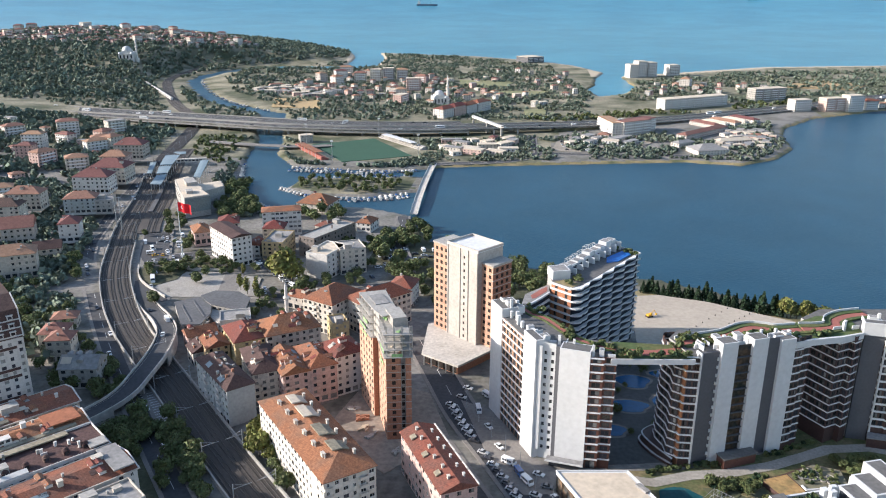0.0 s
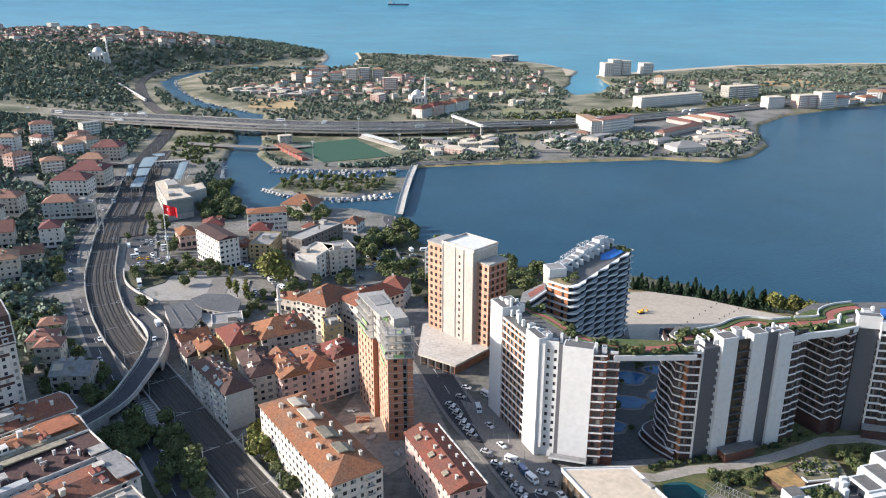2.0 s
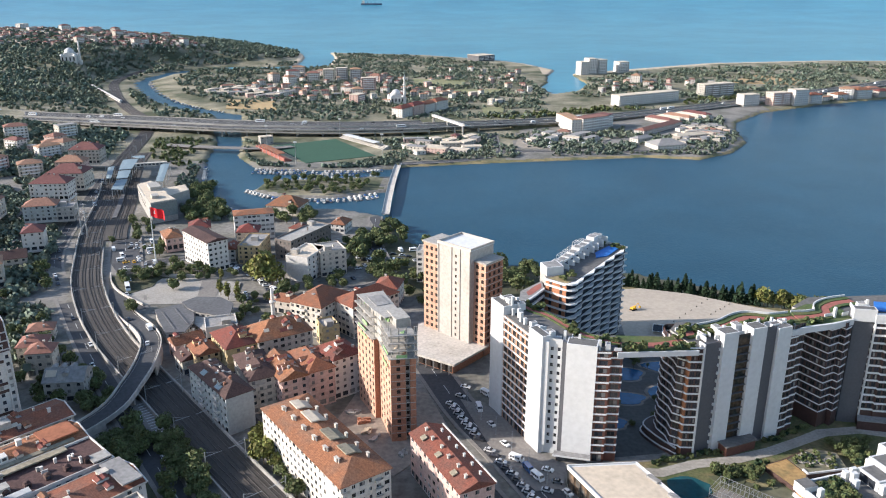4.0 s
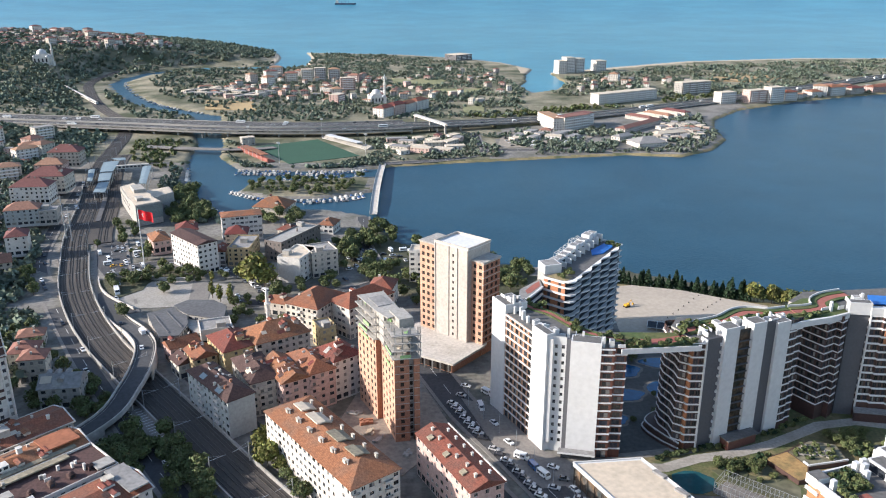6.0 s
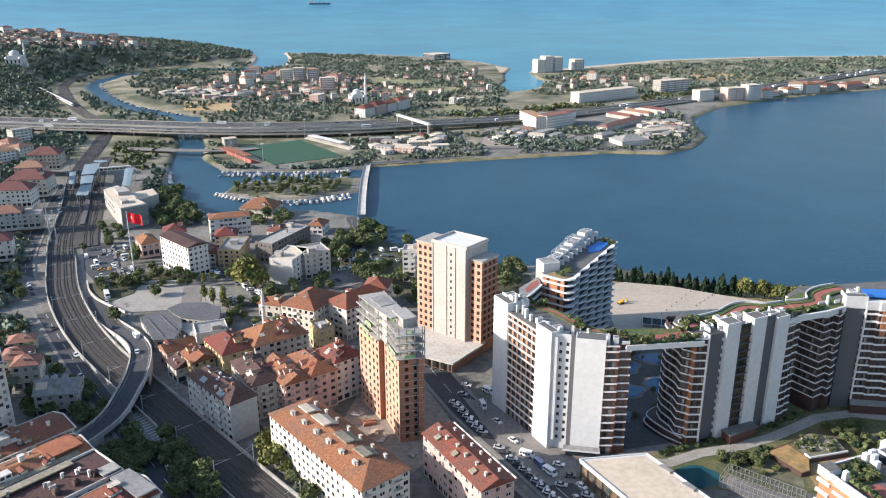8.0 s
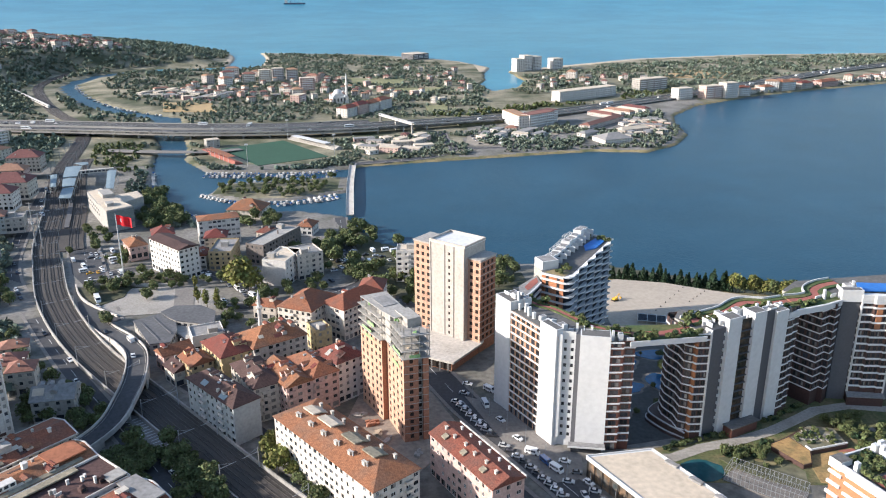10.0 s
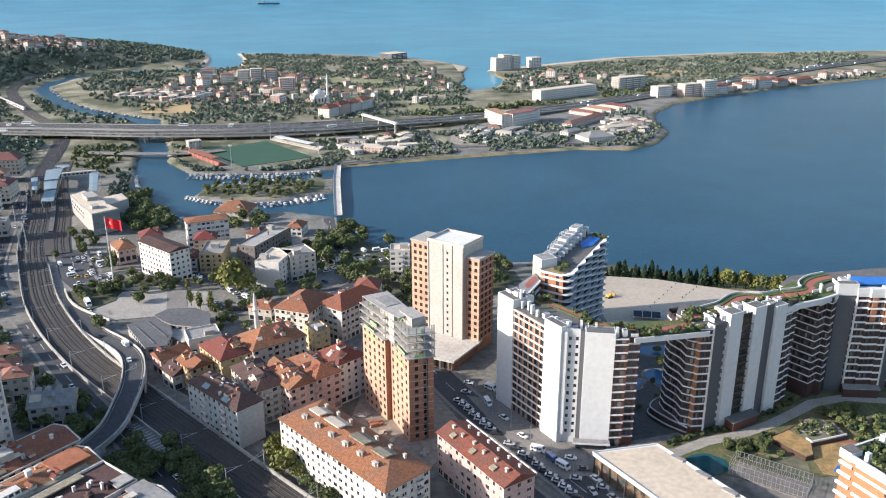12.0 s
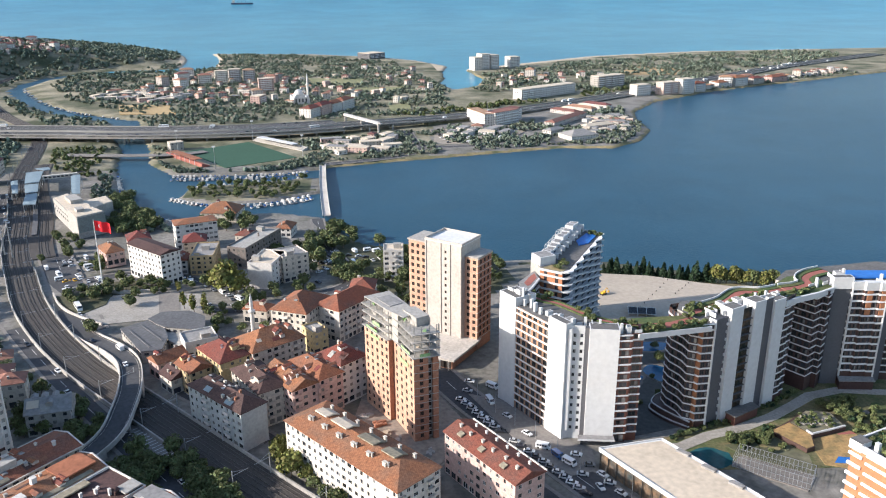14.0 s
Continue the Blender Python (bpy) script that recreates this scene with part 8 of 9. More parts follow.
for x, y, w, h, m, lb in ((400, 1178, 28, 16, WHITE, "white lakeside block with reddish roof"), (446, 1186, 32, 18, PINK, "pinkish lakeside apartment block"), (476, 1192, 26, 22, WHITE, "white lakeside apartment block with balconies"), (506, 1214, 22, 12, WHITE, "low white lakeside house"),
                          (600, 1268, 30, 13, WHITE, "white lakeside house with small windows"), (640, 1288, 26, 9, CREAM, "low lakeside house with red roof"), (690, 1312, 40, 8, PINK, "long low lakeside house"), (560, 1250, 22, 8, WHITE, "low white house by the lake")):
    far_house("apartment_block", x, y, w, 16, h, 24, m, TILE if h < 14 else HALLROOF, h < 14, lb, "apartment block", VIL)
for x, y, w, h, m in ((-257, 1412, 20, 21, CREAM), (-238, 1436, 20, 21, FARWALL), (-172, 1307, 24, 20, PINK), (-329, 1491, 24, 15, FARWALL), (-284, 1408, 22, 15, CREAM), (-215, 1448, 20, 18, FARWALL)):
    far_house("apartment_block", x, y, w, 14, h, 12, m, FARTILE if h < 20 else HALLROOF, h < 20, "mid-rise apartment block among trees", "apartment block", VIL)
    CLEAR.append(((x, y), 18))
# long sheds and a hall among the work yards
for x, y, w, d, h, t, rm, lb in ((230, 970, 92, 13, 5.5, 49, FARTILE, "long warehouse with weathered red tiled roof"), (244, 1030, 40, 12, 4.5, -52, FARTILE, "red-roofed workshop shed in a row"), (259, 1042, 38, 9, 4.0, -52, HALLROOF, "pale-roofed workshop shed in a row"),
                                 (273, 1053, 42, 12, 4.5, -52, FARTILE, "red-roofed workshop shed in a row"), (288, 1065, 38, 9, 4.0, -52, HALLROOF, "pale-roofed workshop shed in a row"), (302, 1077, 40, 12, 4.5, -52, FARTILE, "red-roofed workshop shed in a row"),
                                 (216, 866, 36, 26, 4.5, 20, ROOFGREY, "low hall with grey pyramid roof by the shore"), (196, 900, 26, 12, 4.0, 40, ROOFGREY, "grey-roofed shed beside the yards"), (255, 922, 44, 12, 4.0, 24, HALLROOF, "long pale-roofed shed beside the yards")):
    far_house("shed", x, y, w, d, h, t, FARWALL, rm, True, lb, "shed", VIL)
    for k in (-0.35, 0, 0.35):
        CLEAR.append(((x + k * w * math.cos(radians(t)), y + k * w * math.sin(radians(t))), d * 0.8))
# scattered houses
for poly, n, tall, seed in (([(-300, 1180), (-80, 1150), (-60, 1350), (-120, 1480), (-330, 1500), (-390, 1330)], 88, 0.13, 1),
                            ([(-40, 1180), (60, 1150), (100, 1300), (90, 1560), (-60, 1620), (-100, 1400)], 34, 0.05, 2),
                            ([(190, 1290), (330, 1330), (420, 1420), (260, 1480)], 20, 0.05, 3),
                            ([(-1250, 1560), (-700, 1640), (-600, 1760), (-700, 1900), (-1250, 1900)], 430, 0.05, 4),
                            ([(-640, 620), (-400, 560), (-385, 840), (-520, 900), (-700, 860)], 46, 0.5, 5),
                            ([(-420, 640), (-376, 560), (-372, 420), (-440, 420)], 12, 0.7, 6),
                            ([(225, 885), (285, 895), (308, 950), (306, 1010), (262, 985)], 40, 0.0, 7),
                            ([(60, 880), (140, 900), (140, 930), (90, 935)], 12, 0.0, 8),
                            ([(-60, 800), (10, 830), (10, 905), (-70, 880)], 16, 0.0, 9),
                            ([(330, 1130), (400, 1150), (520, 1230), (400, 1210)], 14, 0.1, 10),
                            ([(520, 1226), (640, 1290), (800, 1370), (900, 1430), (880, 1445), (640, 1312), (520, 1250)], 60, 0.05, 11),
                            ([(-430, 1235), (-300, 1195), (-270, 1260), (-400, 1320)], 26, 0.0, 8)):
    grp = {4: "houses on the far hill", 5: "houses west of the station", 6: "houses west of the station"}.get(seed, VIL)
    for x, y in scatter(poly, n, {7: 9, 11: 10, 4: 11}.get(seed, 16), seed + 40):
        pt = np.array([x]), np.array([y])
        if wet_depth(*pt)[0] > -10 or distance_line(*pt, [(p.x, p.y) for p in HWY])[0] < (46 if seed != 11 else 24) or any(math.hypot(x - c0[0], y - c0[1]) < r0 for c0, r0 in CLEAR[2:]):
            continue
        big = far_rng.random() < tall
        w, d = (far_rng.uniform(15, 24), far_rng.uniform(12, 16)) if big else (far_rng.uniform(7, 12), far_rng.uniform(6.5, 9.5))
        h = far_rng.choice((12, 15)) if big else far_rng.choice((3.2, 6, 6, 8))
        if seed == 7:
            w, d, h = far_rng.uniform(6, 14), far_rng.uniform(5, 9), far_rng.uniform(2.6, 4.5)
        elif seed in (8, 9):
            w, d, h = far_rng.uniform(10, 24), far_rng.uniform(7, 12), far_rng.uniform(3, 5.5)
        hip = far_rng.random() < (0.75 if seed not in (7, 8, 9) else 0.12)
        wall = far_rng.choice((WHITE, FARWALL, FARWALL, CREAM, PINK))
        wn_ = {WHITE: "white", FARWALL: "pale", CREAM: "cream", PINK: "pinkish"}[wall]
        low_ = seed in (7, 8, 9)
        hs_ = far_house("shed" if low_ else ("apartment_block" if big else "house"), x, y, w, d, h, far_rng.choice((10, 34, 52, -20, 70)), wall, FARTILE if hip else far_rng.choice((HALLROOF, ROOFGREY)), hip,
                  ("low " if low_ else ("tall " if big else "small ")) + wn_ + (" building with weathered red tiled roof" if hip else " building with pale flat roof"), "shed" if low_ else ("apartment block" if big else "house"), grp)
        if seed == 4:
            FARHILL.append(hs_)
merge(FARHILL, "hill_town", "small red-roofed houses crowded on the far hill", "houses")

for x, y, r0 in HOUSES_AT + BUILT:
    CLEAR.append(((x, y), r0 * 0.48))
woods("hill_woods", [(-1500, 1250), (-700, 1080), (-470, 1150), (-600, 1330), (-625, 1500), (-570, 1640), (-500, 1700), (-430, 1800), (-405, 2000), (-700, 2200), (-1500, 2300)], 9500, 0.75, 1.4, "dense haze-pale green woods on the far hill", seed=1, clump=-0.6)
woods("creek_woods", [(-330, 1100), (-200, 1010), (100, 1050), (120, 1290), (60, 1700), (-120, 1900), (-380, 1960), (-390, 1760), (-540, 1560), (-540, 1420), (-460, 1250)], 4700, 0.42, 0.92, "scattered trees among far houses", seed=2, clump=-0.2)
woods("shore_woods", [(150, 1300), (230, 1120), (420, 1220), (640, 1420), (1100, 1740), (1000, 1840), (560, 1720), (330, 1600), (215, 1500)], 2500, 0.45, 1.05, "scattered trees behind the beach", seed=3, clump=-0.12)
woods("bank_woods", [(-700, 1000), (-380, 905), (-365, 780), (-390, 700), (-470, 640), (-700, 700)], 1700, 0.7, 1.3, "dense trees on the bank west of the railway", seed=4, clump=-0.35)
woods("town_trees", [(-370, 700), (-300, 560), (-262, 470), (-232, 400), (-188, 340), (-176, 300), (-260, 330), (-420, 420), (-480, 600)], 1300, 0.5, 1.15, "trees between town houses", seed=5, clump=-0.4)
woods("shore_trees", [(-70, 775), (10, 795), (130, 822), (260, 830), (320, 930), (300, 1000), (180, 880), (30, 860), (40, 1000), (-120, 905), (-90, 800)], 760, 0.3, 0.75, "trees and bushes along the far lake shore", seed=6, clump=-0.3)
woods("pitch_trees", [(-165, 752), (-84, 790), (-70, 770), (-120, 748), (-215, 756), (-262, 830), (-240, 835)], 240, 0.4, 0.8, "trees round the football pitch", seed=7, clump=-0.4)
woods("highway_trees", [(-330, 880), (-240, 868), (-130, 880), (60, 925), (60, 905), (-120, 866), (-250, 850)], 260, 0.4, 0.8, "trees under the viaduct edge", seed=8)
woods("roadside_woods", [(60, 1030), (200, 1110), (330, 1190), (420, 1250), (400, 1270), (240, 1175), (120, 1100), (20, 1050)], 330, 0.5, 0.95, "green trees behind the highway", LEAF, seed=15, clump=-0.6)
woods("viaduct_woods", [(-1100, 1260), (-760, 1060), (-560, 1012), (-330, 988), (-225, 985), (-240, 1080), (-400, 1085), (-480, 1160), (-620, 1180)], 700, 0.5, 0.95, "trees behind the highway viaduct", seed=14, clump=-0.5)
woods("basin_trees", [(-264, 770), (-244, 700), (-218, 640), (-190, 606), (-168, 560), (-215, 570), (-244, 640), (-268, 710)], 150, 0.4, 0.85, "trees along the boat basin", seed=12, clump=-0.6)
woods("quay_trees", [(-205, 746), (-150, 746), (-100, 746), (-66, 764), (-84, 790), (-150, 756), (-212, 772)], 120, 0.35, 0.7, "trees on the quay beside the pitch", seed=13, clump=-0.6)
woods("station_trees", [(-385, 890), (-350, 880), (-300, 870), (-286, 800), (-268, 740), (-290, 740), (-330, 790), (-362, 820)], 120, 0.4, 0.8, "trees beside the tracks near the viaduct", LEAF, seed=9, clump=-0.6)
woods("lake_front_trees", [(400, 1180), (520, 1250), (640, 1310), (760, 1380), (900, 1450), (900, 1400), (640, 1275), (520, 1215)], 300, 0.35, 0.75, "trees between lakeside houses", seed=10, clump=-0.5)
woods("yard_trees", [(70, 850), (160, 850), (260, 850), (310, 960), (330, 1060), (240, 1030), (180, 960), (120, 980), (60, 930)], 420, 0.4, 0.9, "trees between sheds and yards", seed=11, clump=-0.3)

# ---- vehicles ----


def car_template(name, paint, label, l=4.4, w=1.8, h=1.45, kind_="car", box=0, far=False):
    root = None if far else thing(name, 0, 0, -500, 0, label, kind_)
    a, b = l / 2, w / 2
    c = Kit()
    if box:
        side = [(-a, 0.35), (a, 0.35), (a, 1.0), (a - 0.25, h * 0.62), (a - 0.9, h), (-a + 0.1, h), (-a, h - 0.15)]
    else:
        side = [(-a, 0.3), (a, 0.3), (a, 0.62), (a - 0.15, 0.78), (a - 1.15, 0.92), (-a + 0.85, 0.95), (-a + 0.08, 0.88), (-a, 0.7)]
    n = len(side)
    c.face([(x, -b, z) for x, z in side])
    c.face([(x, b, z) for x, z in side[::-1]])
    for i in range(n):
        j = (i + 1) % n
        c.face([(side[i][0], -b, side[i][1]), (side[i][0], b, side[i][1]), (side[j][0], b, side[j][1]), (side[j][0], -b, side[j][1])][::-1])
    if far:
        if not box:
            c.prism([(-a + 1.2, -b + 0.2), (a - 1.95, -b + 0.2), (a - 1.95, b - 0.2), (-a + 1.2, b - 0.2)], h - 0.02, h + 0.03)
        root = tagged(part(name, c, paint), label, kind_)
    else:
        part("body", c, paint, root)
    if box:
        c = Kit()
        n = max(2, int(l / 1.4))
        for s in (-1, 1):
            for i in range(n):
                x = -a + 0.5 + (l - 1.6) * i / n
                c.box(x, s * b - 0.02, h * 0.52, x + (l - 1.6) / n * 0.8, s * b + 0.02, h * 0.84)
        c.face([(a - 0.22, -b + 0.12, h * 0.64), (a - 0.22, b - 0.12, h * 0.64), (a - 0.84, b - 0.12, h * 0.98), (a - 0.84, -b + 0.12, h * 0.98)])
        part("glazing", c, GLASS, root)
    else:
        c = Kit()
        lo = [(a - 1.2, -b + 0.06), (a - 1.2, b - 0.06), (-a + 0.55, b - 0.06), (-a + 0.55, -b + 0.06)]
        hi = [(a - 1.95, -b + 0.2), (a - 1.95, b - 0.2), (-a + 1.2, b - 0.2), (-a + 1.2, -b + 0.2)]
        for i in range(4):
            j = (i + 1) % 4
            c.face([(*lo[i], 0.9), (*lo[j], 0.9), (*hi[j], h), (*hi[i], h)])
        part("glazing", c, GLASS, root)
        if far:
            c = Kit()
            for x in (a * 0.62, -a * 0.62):
                c.tube((x, -b + 0.02, 0.33), (x, b - 0.02, 0.33), 0.33, 0.33, 8)
            tagged(part("wheels", c, RUBBER, root), kind="stuff")
            return root
        c = Kit()
        c.prism([hi[3], hi[0], hi[1], hi[2]], h - 0.02, h + 0.03)
        part("roof", c, paint, root)
    c = Kit()
    r = 0.33 if not box else 0.42
    c.tube((0, -0.12, 0), (0, 0.12, 0), r, r, 10)
    c.f.append(tuple(range(9, -1, -1)))
    c.m.append(0)
    if far:
        c = Kit()
        for x in (a * 0.62, -a * 0.62):
            c.tube((x, -b + 0.02, r), (x, b - 0.02, r), r, r, 8)
        tagged(part("wheels", c, RUBBER, root), kind="stuff")
        return root
    me = c.mesh("wheel", RUBBER)
    for x in (a * 0.62, -a * 0.62):
        for y in (b - 0.1, -b + 0.1):
            ob = new("wheel", me)
            ob.parent = root
            ob.location = (x, y, r)
    return root


CARS = [car_template("car", m, lb) for m, lb in ((CARWHITE, "white parked passenger car on the asphalt"), (CARWHITE, "white passenger car on the asphalt"), (CARPAINT, "silver passenger car on the asphalt"), (CARDARK, "dark passenger car on the asphalt"), (CARGREY, "grey passenger car on the asphalt"), (CARDARK, "black passenger car on the asphalt"))]
REDCAR = car_template("car", CARRED, "red parked passenger car on the asphalt")
BLUECAR = car_template("van", CARBLUE, "blue delivery van on the asphalt", 5.2, 2.0, 2.2, "van", 1)
VAN = car_template("van", CARWHITE, "white delivery van on the asphalt", 5.6, 2.0, 2.4, "van", 1)
BUS = car_template("bus", CARWHITE, "white city bus on the road", 11.5, 2.5, 3.1, "bus", 1)
TAXI = car_template("taxi", CARYELLOW, "yellow taxi waiting by the junction", kind_="taxi")
FARCARS = [car_template("car", m, lb, far=True) for m, lb in ((CARWHITE, "white car far off on the road"), (CARPAINT, "silver car far off on the road"), (CARDARK, "dark car far off on the road"))]
FARCARS += [car_template("bus", CARWHITE, "white bus far off on the road", 11.5, 2.5, 3.1, "bus", 1, True), car_template("van", CARWHITE, "white van far off on the road", 5.6, 2.0, 2.4, "van", 1, True)]
rv = random.Random(4)


def park(src, x, y, turn, z=None):
    ob = copy_thing(src, pose(x, y, (ground_z(x, y) + 0.17) if z is None else z, 0, 0, turn))
    return ob


PARKED = "cars parked along the street"
lane = smooth_line([(2, 290), (14, 264), (26, 242), (36, 222), (46, 204)], 3.7)
for i, p in enumerate(lane[:-1]):
    d = lane[i + 1] - p
    n = Vector((-d.y, d.x, 0)).normalized()
    if rv.random() < 0.9:
        q = p + n * 2.4
        park(REDCAR if i == 20 else rv.choice(CARS), q.x, q.y, math.degrees(math.atan2(d.y, d.x)) + 42 + rv.uniform(-5, 5), 8.85)["group"] = PARKED
for x, y, s in ((30, 252, VAN), (34, 246, BLUECAR), (37, 241, VAN), (41, 246, None), (40, 234, None), (44, 239, None), (26, 262, None), (21, 276, None), (16, 288, VAN), (8, 298, None), (48, 228, None), (44, 226, None), (50, 222, None), (10, 306, None), (19, 300, VAN), (52, 214, None), (47, 233, None)):
    park(s or rv.choice(CARS), x, y, -60 + rv.uniform(-20, 60), 8.95 if 24 < x < 46 and y > 236 else None)
for x, y, s in ((-186, 412, BUS), (-198, 432, BUS), (-203, 447, None), (-212, 462, VAN), (-216, 472, VAN), (-207, 458, TAXI), (-203, 460, TAXI), (-196, 450, None), (-192, 436, None), (-182, 402, None), (-206, 478, None), (-214, 490, None), (-222, 500, None), (-228, 486, VAN), (-190, 424, None), (-176, 458, None), (-150, 460, None), (-140, 456, None), (-118, 430, None), (-112, 424, VAN), (-106, 414, None), (-98, 412, None), (-104, 428, None), (-96, 404, None), (-120, 436, None)):
    park(s or rv.choice(CARS), x, y, rv.choice((-60, -55, 30, 120)) if s is not BUS else -62)
for s, off in ((38, 1.8), (33, -1.9), (28, 1.6)):
    p = side_points(FLY, off)[s]
    d = FLY[s + 1] - FLY[s]
    park(rv.choice(CARS) if s != 33 else VAN, p.x, p.y, math.degrees(math.atan2(d.y, d.x)), p.z + 0.05)
for x, y in ((-238, 430), (-234, 424), (-229, 416), (-196, 368), (-172, 338), (-161, 317), (-153, 308), (-262, 480), (-100, 246), (-92, 238), (-252, 462), (-120, 272)):
    park(rv.choice(CARS), x, y, -52)
for x, y in scatter(CARPARK, 18, 4.2, 74):
    park(rv.choice(FARCARS[:3] + FARCARS[4:]), x, y, rv.choice((20, 110)) + rv.uniform(-6, 6))
for x, y in scatter([(-60, 452), (-42, 446), (-44, 474), (-66, 490)], 12, 4.5, 71):
    park(rv.choice(CARS), x, y, rv.choice((20, 110)))
for i in range(96):
    k_ = rv.randrange(18, len(HWY) - 14)
    off = rv.choice((-18, -12, -6, 6, 12, 18, 24, 30)) if HWY[k_].x < 20 else rv.choice((-11.5, -6, 6, 11.5))
    p = side_points(HWY, off)[k_]
    d = HWY[k_ + 1] - HWY[k_]
    park(rv.choice(FARCARS), p.x, p.y, math.degrees(math.atan2(d.y, d.x)) + (180 if off > 0 else 0), p.z + 0.04)["group"] = "traffic on the highway"
for x, y in scatter([(56, 850), (128, 854), (160, 914), (140, 955), (66, 925)], 34, 7, 72):
    park(rv.choice(FARCARS[:3] + FARCARS[4:]), x, y, rv.uniform(0, 180), 3.1)

for pl, n, sd in (([(-232, 515), (-200, 455), (-186, 430), (-176, 440), (-212, 510)], 16, 81), ([(-160, 470), (-130, 450), (-90, 402), (-96, 398), (-128, 440), (-160, 462)], 12, 82), ([(-70, 420), (-45, 440), (-58, 515), (-70, 515), (-54, 445)], 12, 83), ([(-118, 398), (-90, 394), (-90, 404), (-120, 408)], 5, 84), ([(-330, 690), (-290, 560), (-284, 560), (-322, 690)], 8, 85)):
    for x, y in scatter(pl, n, 5.0, sd):
        park(rv.choice(FARCARS[:3] + FARCARS[4:]), x, y, rv.choice((-60, -52, 120, 30)) + rv.uniform(-8, 8))
# ---- boats ----
SHIPS = ((-573, 4299, 44.0, 108), (1184, 4651, 77.0, 120))


def boat_template(l, w, seed, label):
    c = Kit()
    deck = [(-l / 2, -w / 2), (l * 0.15, -w / 2), (l * 0.38, -w * 0.3), (l / 2, 0), (l * 0.38, w * 0.3), (l * 0.15, w / 2), (-l / 2, w / 2)]
    keel = [(x * 0.86, y * 0.55) for x, y in deck]
    n = len(deck)
    c.v = [(x, y, -0.3) for x, y in keel] + [(x, y, 0.9) for x, y in deck]
    for i in range(n):
        j = (i + 1) % n
        c.f.append((i, j, n + j, n + i))
        c.m.append(0)
    c.f.append(tuple(range(n, 2 * n)))
    c.m.append(0)
    root = tagged(part("boat", c, HULL), label, "boat")
    c = Kit()
    c.box(-l * 0.25, -w * 0.32, 0.9, l * 0.12, w * 0.32, 0.9 + w * 0.55)
    c.box(-l * 0.27, -w * 0.36, 0.9 + w * 0.55, l * 0.15, w * 0.36, 1.0 + w * 0.55)
    part("cabin", c, WHITE if seed % 2 else CARBLUE, root)
    return root


BOATS = [boat_template(6.2, 2.2, 1, "small white moored cabin boat"), boat_template(5.0, 1.8, 2, "small fishing boat with blue cabin"), boat_template(7.6, 2.5, 3, "white moored motor boat")]
MOORED = "boats moored round the basin"
for pts, out, gap in ((((-203, 741), (-157, 738), (-103, 738), (-78, 747)), 4, 3.6), (((-198, 731), (-157, 728), (-112, 728)), 4, 4.0), (((-183, 700), (-120, 713), (-80, 722)), -4, 4.2), (((-188, 660), (-152, 637), (-109, 637), (-72, 660)), 4, 4.4), (((-212, 626), (-236, 684), (-256, 750)), 4, 4.4), (((-176, 594), (-208, 622)), 4, 4.2), (((-203, 729), (-157, 727), (-103, 728), (-84, 735)), 4, 4.0), (((-120, 628), (-86, 640), (-70, 652)), 4, 4.6)):
    ln_ = smooth_line(pts, gap)
    for i in range(len(ln_) - 1):
        d = ln_[i + 1] - ln_[i]
        if rv.random() < 0.86:
            copy_thing(rv.choice(BOATS), pose(ln_[i].x, ln_[i].y, 0, 0, 0, math.degrees(math.atan2(d.y, d.x)) + 90 + rv.uniform(-12, 12)))["group"] = MOORED
crk = smooth_line(CREEK[:5], 9)
for i in range(2, len(crk) - 1):
    d = crk[i + 1] - crk[i]
    n = Vector((-d.y, d.x, 0)).normalized()
    p = crk[i] - n * 10.5
    if rv.random() < 0.7:
        copy_thing(rv.choice(BOATS), pose(p.x, p.y, 0, 0, 0, math.degrees(math.atan2(d.y, d.x)) + 90))["group"] = "boats moored along the creek"
for x, y, z, l in SHIPS:
    sh = thing("cargo_ship", x, y, z, 4, "dark cargo ship lying at anchor offshore", "ship", "ships offshore")
    c = Kit()
    c.prism([(-l / 2, -9), (l * 0.4, -9), (l / 2, 0), (l * 0.4, 9), (-l / 2, 9)], -2, 7)
    part("hull", c, SHIP, sh)
    c = Kit()
    c.box(-l * 0.46, -7, 7, -l * 0.33, 7, 19)
    c.box(-l * 0.42, -3, 19, -l * 0.38, 3, 25)
    part("bridge_house", c, WHITE, sh)
    for i in range(3):
        c = Kit()
        c.box(-l * 0.2 + i * l * 0.18, -0.8, 7, -l * 0.2 + i * l * 0.18 + 1.6, 0.8, 16)
        part("deck_crane", c, SHIP, sh)

# ---- mosques and minarets ----


def minaret(name, x, y, z, h, r, label):
    root = thing(name, x, y, z, 0, label, "minaret")
    c = Kit()
    c.box(-r * 1.3, -r * 1.3, -1, r * 1.3, r * 1.3, h * 0.16)
    part("base", c, WHITE, root)
    c = Kit()
    c.turn([(r * 1.1, h * 0.16), (r * 0.85, h * 0.2), (r * 0.8, h * 0.6), (r * 0.68, h * 0.66), (r * 0.62, h * 0.82)], 0, 0, 12)
    part("shaft", c, WHITE, root)
    c = Kit()
    c.turn([(r * 0.8, h * 0.59), (r * 1.35, h * 0.615), (r * 1.35, h * 0.645), (r * 0.7, h * 0.645)], 0, 0, 12)
    part("balcony", c, WHITE, root)
    c = Kit()
    c.turn([(r * 0.74, h * 0.82), (r * 0.4, h * 0.91), (0.02, h)], 0, 0, 12)
    part("cap", c, LEAD, root)


